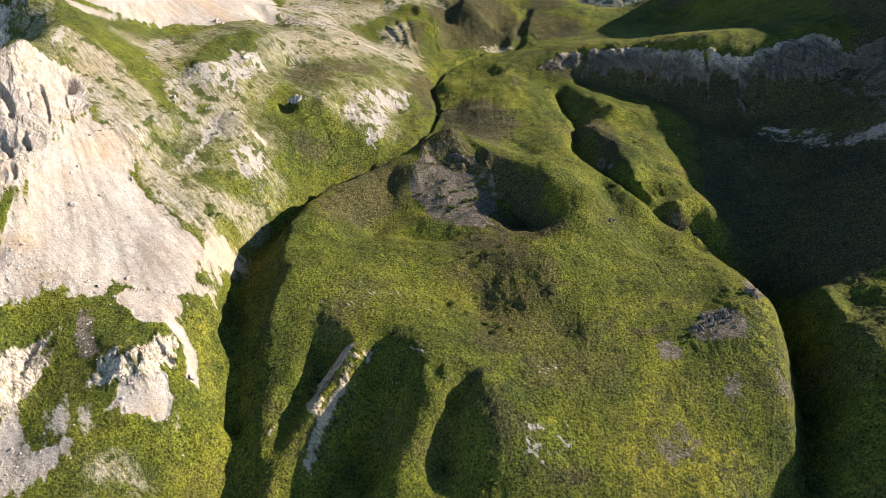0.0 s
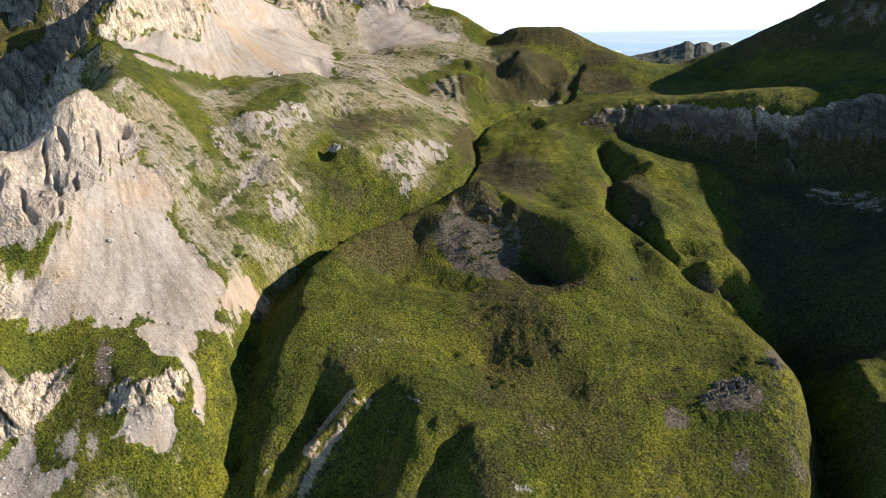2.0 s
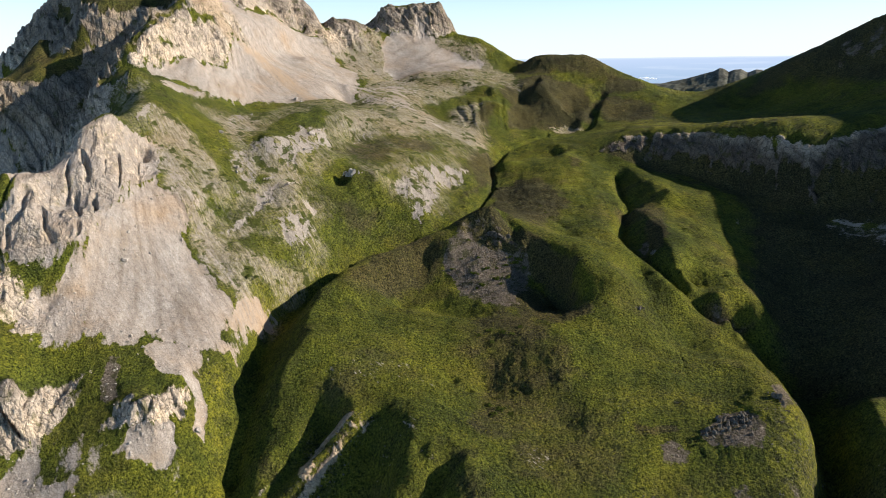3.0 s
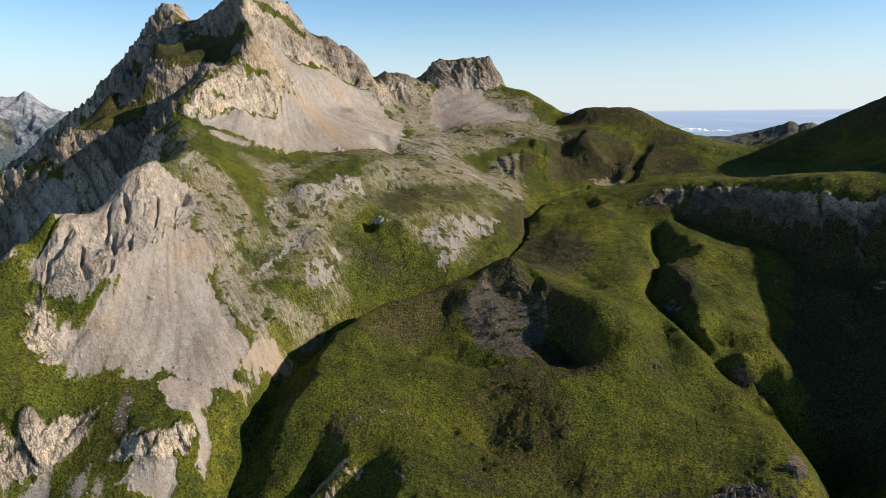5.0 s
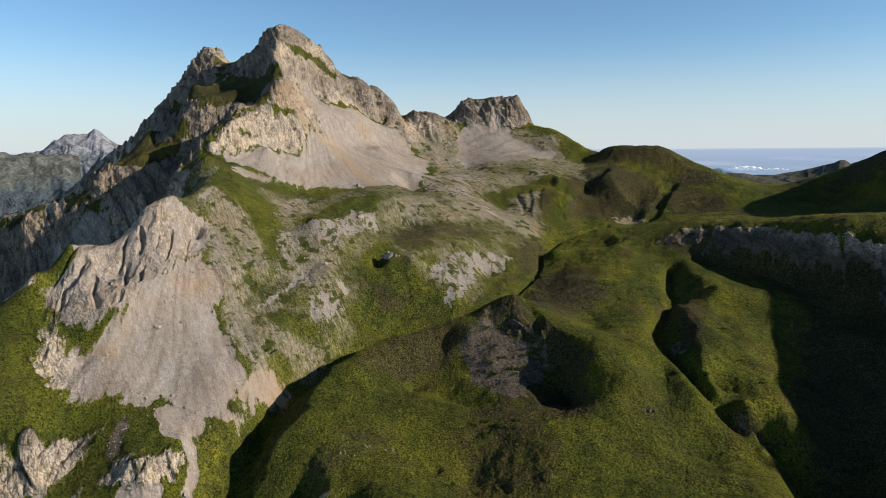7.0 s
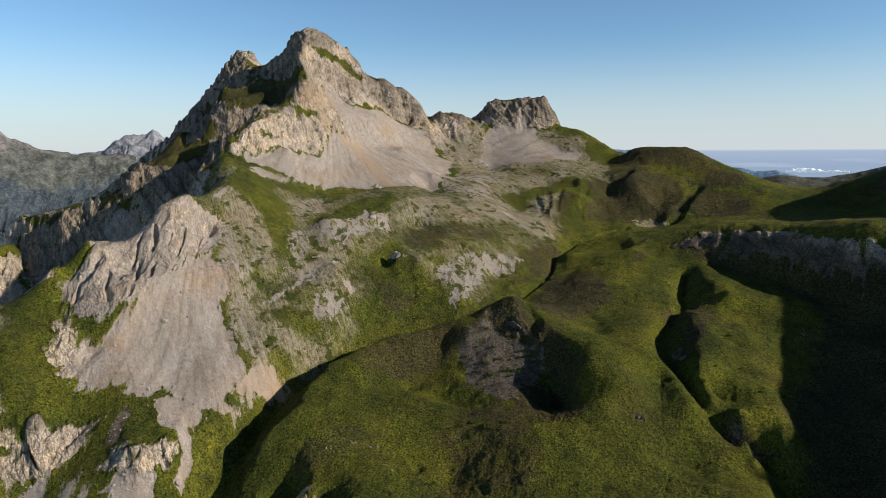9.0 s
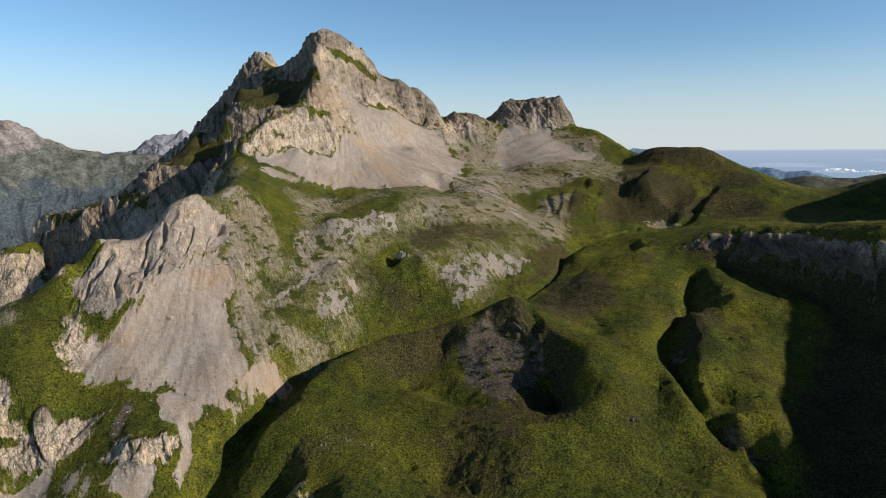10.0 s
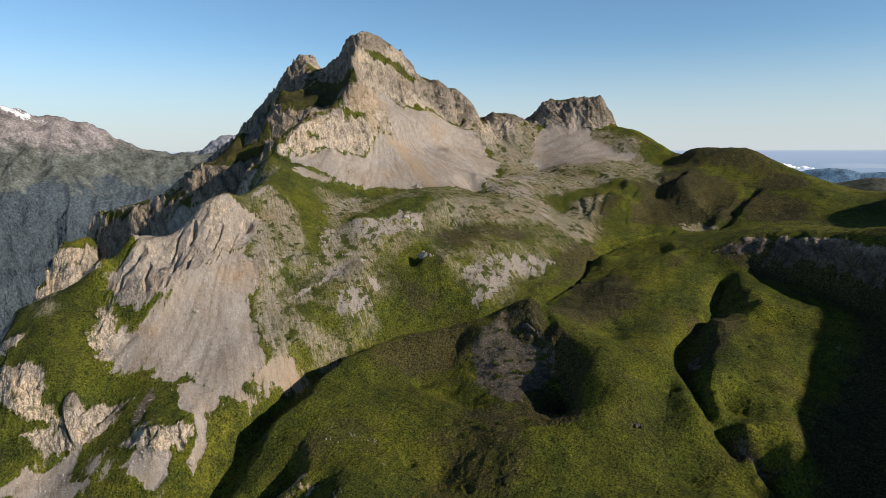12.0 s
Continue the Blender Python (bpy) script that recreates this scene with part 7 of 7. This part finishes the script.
crag("rock_outcrop", -73, 345, 5.0, 3.2, 4.6, 20, 1, "blocky limestone outcrop with a dark overhang in the pasture", STONE)
crag("rock_outcrop", 98, 203, 6.0, 3.4, 4.2, -20, 2, "jointed grey outcrop at the brow of the knoll", GREY_STONE, 0.5, 18)
crag("rock_outcrop", 91, 201, 4.6, 2.4, 3.2, 35, 3, "jointed grey outcrop at the brow of the knoll", GREY_STONE, 0.5, 18)
crag("rock_outcrop", 102, 207, 3.6, 2.2, 3.4, 60, 8, "jointed grey outcrop at the brow of the knoll", GREY_STONE, 0.5, 18)
crag("rock_outcrop", 114, 216, 3.4, 1.6, 2.6, -65, 4, "small grey outcrop on the edge of the knoll", GREY_STONE)
crag("rock_outcrop", 10, 312, 6.0, 2.0, 2.6, -30, 5, "dark broken rocks in the wall above the stony hollow", DARK_STONE, 0.5)
for cx, cy, cw, turn, seed in [(-104, 303, 4.5, 60, 21), (-99, 318, 4.0, 70, 22), (-109, 318, 3.4, 40, 23), (-100, 350, 4.4, 62, 24), (-118, 300, 2.6, 50, 25)]:
    crag("rock_outcrop", cx, cy, cw, 0.9, 1.5, turn, seed, "low white limestone ledge in the thin pasture", STONE, 0.4)
crag("rock_outcrop", 74, 268, 2.2, 1.4, 1.6, 20, 6, "small grey outcrop in the grass of the knoll", GREY_STONE)
crag("rock_outcrop", 86, 318, 2.4, 1.6, 2.0, 40, 7, "small grey outcrop above the gully", GREY_STONE)


def shrub_mesh(seed):
    """A low bush: a few stems and many small leaves in uneven clumps."""
    rng = random.Random(seed)
    bm = bmesh.new()
    clumps = [Vector((rng.gauss(0, 0.42), rng.gauss(0, 0.36), rng.uniform(0.2, 0.5))) for _ in range(11)]
    for c in clumps:
        s = rng.uniform(0.22, 0.36)
        for _ in range(60):
            d = Vector((rng.gauss(0, 1), rng.gauss(0, 1), rng.gauss(0, 0.8))).normalized()
            p = c + d * s * rng.uniform(0.65, 1.05)
            p.z = max(p.z, 0.02)
            m = Matrix.Translation(p) @ d.to_track_quat("Z", "Y").to_matrix().to_4x4() @ Euler((rng.uniform(-0.7, 0.7), rng.uniform(-0.7, 0.7), rng.uniform(0, 6.3))).to_matrix().to_4x4()
            w = rng.uniform(0.05, 0.09)
            bm.faces.new([bm.verts.new(m @ Vector(q)) for q in ((-w, -w * 0.6, 0), (w, -w * 0.6, 0.02), (w * 0.7, w, 0), (-w * 0.7, w, 0.02))])
    leaves = bpy.data.meshes.new("crown")
    bm.to_mesh(leaves)
    bm.free()
    leaves.materials.append(SHRUB_LEAF)
    bm = bmesh.new()
    for c in clumps[:6]:
        m = Matrix.Translation(c * 0.5) @ c.to_track_quat("Z", "Y").to_matrix().to_4x4()
        bmesh.ops.create_cone(bm, cap_ends=True, segments=5, radius1=0.035, radius2=0.012, depth=c.length, matrix=m)
    stems = bpy.data.meshes.new("stem")
    bm.to_mesh(stems)
    bm.free()
    stems.materials.append(BARK)
    return leaves, stems


def shrub(seed, label, group):
    leaves, stems = shrub_mesh(seed)
    top = tagged(new("shrub"), label, "shrub", group)
    for part_name, me in (("crown", leaves), ("stem", stems)):
        p = new(part_name, me)
        p.parent = top
    return top


def plant(seed, places, label, group, tall=0.8, lift=0.0):
    first = None
    for k, (x, y, s) in enumerate(places):
        if first is None:
            first = ob = shrub(seed, label, group)
        else:
            ob = copy_thing(first, Matrix.Identity(4))
        turn = (k * 137) % 360
        ob.matrix_basis = pose(x, y, land_height(x, y) - 0.05 * s + lift, 0, 0, turn) @ Matrix.Diagonal((s, s, s * tall, 1))


plant(1, [(6, 297, 2.0), (1, 293, 2.1), (5, 288, 2.2), (17, 295, 2.0), (12, 293, 2.3), (15, 301, 1.5), (-4, 308, 1.6), (2, 302, 1.6), (-6, 301, 1.3), (-10, 296, 1.3), (11, 299, 1.2), (3, 286, 1.2), (14, 290, 1.4), (19, 303, 2.4), (21, 304, 2.2), (24, 303, 2.0), (17, 305, 1.8)], "dark green juniper bush on the stony floor of the hollow", "bushes in the hollow")
plant(2, [(-133, 300, 2.4), (-128, 303, 2.6), (-124, 300, 2.2), (-120, 306, 2.4), (-96, 256, 2.6), (-94, 259, 2.4), (-97, 260, 2.2), (-112, 290, 2.0), (-102, 286, 1.9), (-68, 338, 2.2), (-72, 334, 2.0), (-64, 341, 1.8), (-40, 372, 2.0), (-45, 384, 2.2), (-36, 392, 1.8), (-60, 352, 1.8), (-140, 266, 1.6), (-136, 270, 1.4), (-150, 254, 1.0), (-118, 276, 1.3), (-125, 292, 1.2), (-109, 305, 1.6), (-98, 330, 1.6), (-88, 352, 1.8)], "low green juniper patch on the limestone pasture", "bushes on the pasture", 0.25)
plant(3, [(36, 352, 1.1), (40, 347, 1.0), (33, 358, 0.9), (43, 343, 1.0), (30, 366, 0.9), (92, 322, 1.2), (100, 312, 1.3), (96, 300, 1.2), (110, 318, 1.2), (118, 306, 1.1), (104, 340, 1.2), (14, 243, 1.4), (18, 248, 1.6), (12, 250, 1.5), (22, 246, 1.4), (8, 247, 1.4), (25, 251, 1.3), (18, 206, 1.5), (20, 209, 1.6), (16, 211, 1.3), (24, 207, 1.3)], "small dark bush in the grass", "bushes on the grass", 0.6)


def scatter(name, count, area, size, material, label, category, seed, shape, keep=None):
    """Many small pieces joined into one mesh. shape: 'stone' or 'tuft'; keep: what share of a place's cover lets a piece stand."""
    rng = np.random.RandomState(seed)
    box = np.array(area, float)
    xs, ys = rng.uniform(box[:, 0].min(), box[:, 0].max(), count * 6), rng.uniform(box[:, 1].min(), box[:, 1].max(), count * 6)
    good = inside(xs, ys, area) > 0
    xs, ys = xs[good], ys[good]
    a, r = np.arctan2(xs - PIVOT[0], ys - PIVOT[1]), np.hypot(xs - PIVOT[0], ys - PIVOT[1])
    col = np.clip(np.searchsorted(HEAD[:-119], a), 1, COLS - 121)
    row = np.array([np.searchsorted(RADII[k], v) for k, v in zip(col, r)])
    row = np.clip(row, 1, ROWS_ALL - 2)
    if keep is not None:
        good = keep(col, row, rng.rand(len(col)), xs, ys)
        xs, ys, col, row = xs[good], ys[good], col[good], row[good]
    xs, ys, col, row = xs[:count], ys[:count], col[:count], row[:count]
    zs = (GZ[col, row] + GZ[col - 1, row] + GZ[col, row - 1] + GZ[col - 1, row - 1]) / 4
    n = len(xs)
    s = size[0] + (size[1] - size[0]) * rng.rand(n) ** 2.5
    if shape == "stone":
        base = np.array([(0.9, 0, 0.1), (0.3, 0.85, 0), (-0.75, 0.55, 0.1), (-0.8, -0.5, 0), (0.25, -0.9, 0.1), (0.35, 0.2, 0.75), (-0.35, 0.1, 0.65), (0.0, -0.3, 0.7)])
        tri = np.array([(0, 1, 5), (1, 2, 6), (1, 6, 5), (2, 3, 6), (3, 4, 7), (3, 7, 6), (4, 0, 5), (4, 5, 7), (5, 6, 7)])
    else:
        k = 5
        base = np.array([(math.cos(q * math.tau / k), math.sin(q * math.tau / k), -0.12) for q in range(k)] + [(0.1, 0, 0.5)])
        tri = np.array([(q, (q + 1) % k, k) for q in range(k)])
    turn = rng.rand(n) * math.tau
    p = base[None] * (1 + 0.35 * rng.randn(n, len(base), 1) * 0.6)
    squash = 0.6 + 0.6 * rng.rand(n, 1)
    px = (p[..., 0] * np.cos(turn)[:, None] - p[..., 1] * np.sin(turn)[:, None]) * s[:, None] + xs[:, None]
    py = (p[..., 0] * np.sin(turn)[:, None] + p[..., 1] * np.cos(turn)[:, None]) * s[:, None] * 0.9 + ys[:, None]
    pz = p[..., 2] * s[:, None] * squash + zs[:, None]
    faces = (tri[None] + (np.arange(n) * len(base))[:, None, None]).reshape(-1, 3)
    ob = mesh_object(name, np.stack([px, py, pz], -1).reshape(-1, 3), faces, material, shape == "tuft")
    return tagged(ob, label, category, kind="stuff")


def on(*kinds):
    def keep(col, row, dice, x, y):
        return 0.35 + 0.5 * dice < sum(COVER[k][col, row] for k in kinds)
    return keep


def on_grass(col, row, dice, x, y):
    bare = COVER["scree"][col, row] + COVER["rock"][col, row] + COVER["gravel"][col, row] + COVER["pale"][col, row]
    return (dice > bare * 1.4) & (layers(x, y, 11, 3, 201) + 0.9 * dice > 0.35)


KNOLL_AREA = [(-66, 150), (-84, 225), (-84, 266), (-40, 318), (0, 330), (60, 335), (104, 300), (134, 250), (133, 215), (122, 180), (108, 145), (0, 130)]
scatter("rubble", 1600, [(-160, 195), (-85, 185), (-80, 245), (-110, 300), (-155, 300)], (0.08, 0.5), STONE, "loose limestone rubble on the scree fan", "rubble", 21, "stone", on("scree", "thin"))
scatter("rubble", 900, [(-165, 490), (-112, 480), (-86, 520), (-72, 580), (-98, 590), (-138, 540)], (0.15, 0.9), STONE, "loose limestone rubble below the mountain", "rubble", 22, "stone", on("scree", "thin"))
scatter("stones", 1500, [(-22, 280), (40, 280), (40, 318), (-22, 318)], (0.10, 0.6), GREY_STONE, "brown stones on the floor of the hollow", "stones", 23, "stone", on("gravel"))
scatter("stones", 2200, KNOLL_AREA, (0.10, 0.55), GREY_STONE, "grey stones strewn over the knoll", "stones", 24, "stone", on("gravel", "pale", "rock", "dry"))
scatter("stones", 900, [(-200, 140), (-80, 150), (-80, 200), (-150, 215), (-200, 215)], (0.12, 0.8), STONE, "limestone rubble among the crags", "stones", 25, "stone", on("scree", "pale", "rock", "gravel"))
scatter("stones", 1200, [(-170, 290), (-80, 300), (-10, 400), (-20, 560), (-130, 560), (-180, 440)], (0.15, 1.0), STONE, "limestone stones strewn over the pasture", "stones", 26, "stone", on("pale"))
scatter("tussocks", 20000, KNOLL_AREA, (0.12, 0.42), TUFT_LEAF, "tufted green grass of the knoll", "grass", 27, "tuft", on_grass)


def far_forest():
    """Conifers on the lower slopes across the valley."""
    rng = np.random.RandomState(5)
    n = 42000
    i, j = rng.randint(60, RX.shape[0] - 2, n * 3), rng.randint(4, 175, n * 3)
    x, y, z = RX[i, j], RY[i, j], RZ[i, j]
    ok = (z < -20 + 160 * layers(x, y, 220, 4, 301)) & (z > -480)
    x, y, z = x[ok][:n] + rng.uniform(-5, 5, ok.sum())[:n], y[ok][:n] + rng.uniform(-5, 5, ok.sum())[:n], z[ok][:n]
    n = len(x)
    k = 5
    a = np.arange(k) * math.tau / k
    tall = rng.uniform(4, 8, n)
    ring = np.stack([x[:, None] + np.cos(a) * tall[:, None] * 0.22, y[:, None] + np.sin(a) * tall[:, None] * 0.22, np.repeat(z[:, None], k, 1) - 1], -1)
    tip = np.stack([x, y, z + tall], -1)[:, None]
    v = np.concatenate([ring, tip], 1).reshape(-1, 3)
    f = np.array([(q, (q + 1) % k, k) for q in range(k)])
    faces = (f[None] + (np.arange(n) * (k + 1))[:, None, None]).reshape(-1, 3)
    tagged(mesh_object("conifer_forest", v, faces, NEEDLES, False), "dark conifer forest on the far valley slope", "forest", kind="stuff")


far_forest()


def small_tree(x, y, tall):
    """A lone little tree: tapered trunk, limbs and leaf clumps."""
    rng = random.Random(9)
    top = tagged(new("tree"), "small lone green tree on the valley side", "tree")
    top.matrix_basis = pose(x, y, land_height(x, y) - 0.1)
    bm = bmesh.new()
    bmesh.ops.create_cone(bm, cap_ends=True, segments=8, radius1=0.16, radius2=0.05, depth=tall * 0.8, matrix=Matrix.Translation((0, 0, tall * 0.4)))
    for k in range(7):
        m = Matrix.Translation((0, 0, tall * (0.3 + 0.07 * k))) @ Euler((radians(55), 0, k * 2.4)).to_matrix().to_4x4() @ Matrix.Translation((0, 0, 0.35))
        bmesh.ops.create_cone(bm, cap_ends=True, segments=5, radius1=0.05, radius2=0.015, depth=0.8, matrix=m)
    me = bpy.data.meshes.new("trunk")
    bm.to_mesh(me)
    bm.free()
    me.materials.append(BARK)
    new("trunk", me).parent = top
    bm = bmesh.new()
    for k in range(700):
        h = rng.uniform(0.25, 1.0)
        a, r = rng.uniform(0, math.tau), (0.25 + 0.75 * rng.random()) * tall * 0.30 * (1.25 - h) * rng.uniform(0.7, 1.1)
        m = Matrix.Translation((r * math.cos(a), r * math.sin(a), h * tall)) @ Euler((rng.uniform(0, 3), rng.uniform(0, 3), rng.uniform(0, 6))).to_matrix().to_4x4()
        w = rng.uniform(0.08, 0.16)
        bm.faces.new([bm.verts.new(m @ Vector(q)) for q in ((-w, -w * 0.6, 0), (w, -w * 0.6, 0.03), (w * 0.7, w, 0), (-w * 0.7, w, 0.03))])
    me = bpy.data.meshes.new("crown")
    bm.to_mesh(me)
    bm.free()
    me.materials.append(SHRUB_LEAF)
    new("crown", me).parent = top


small_tree(142, 190, 2.6)
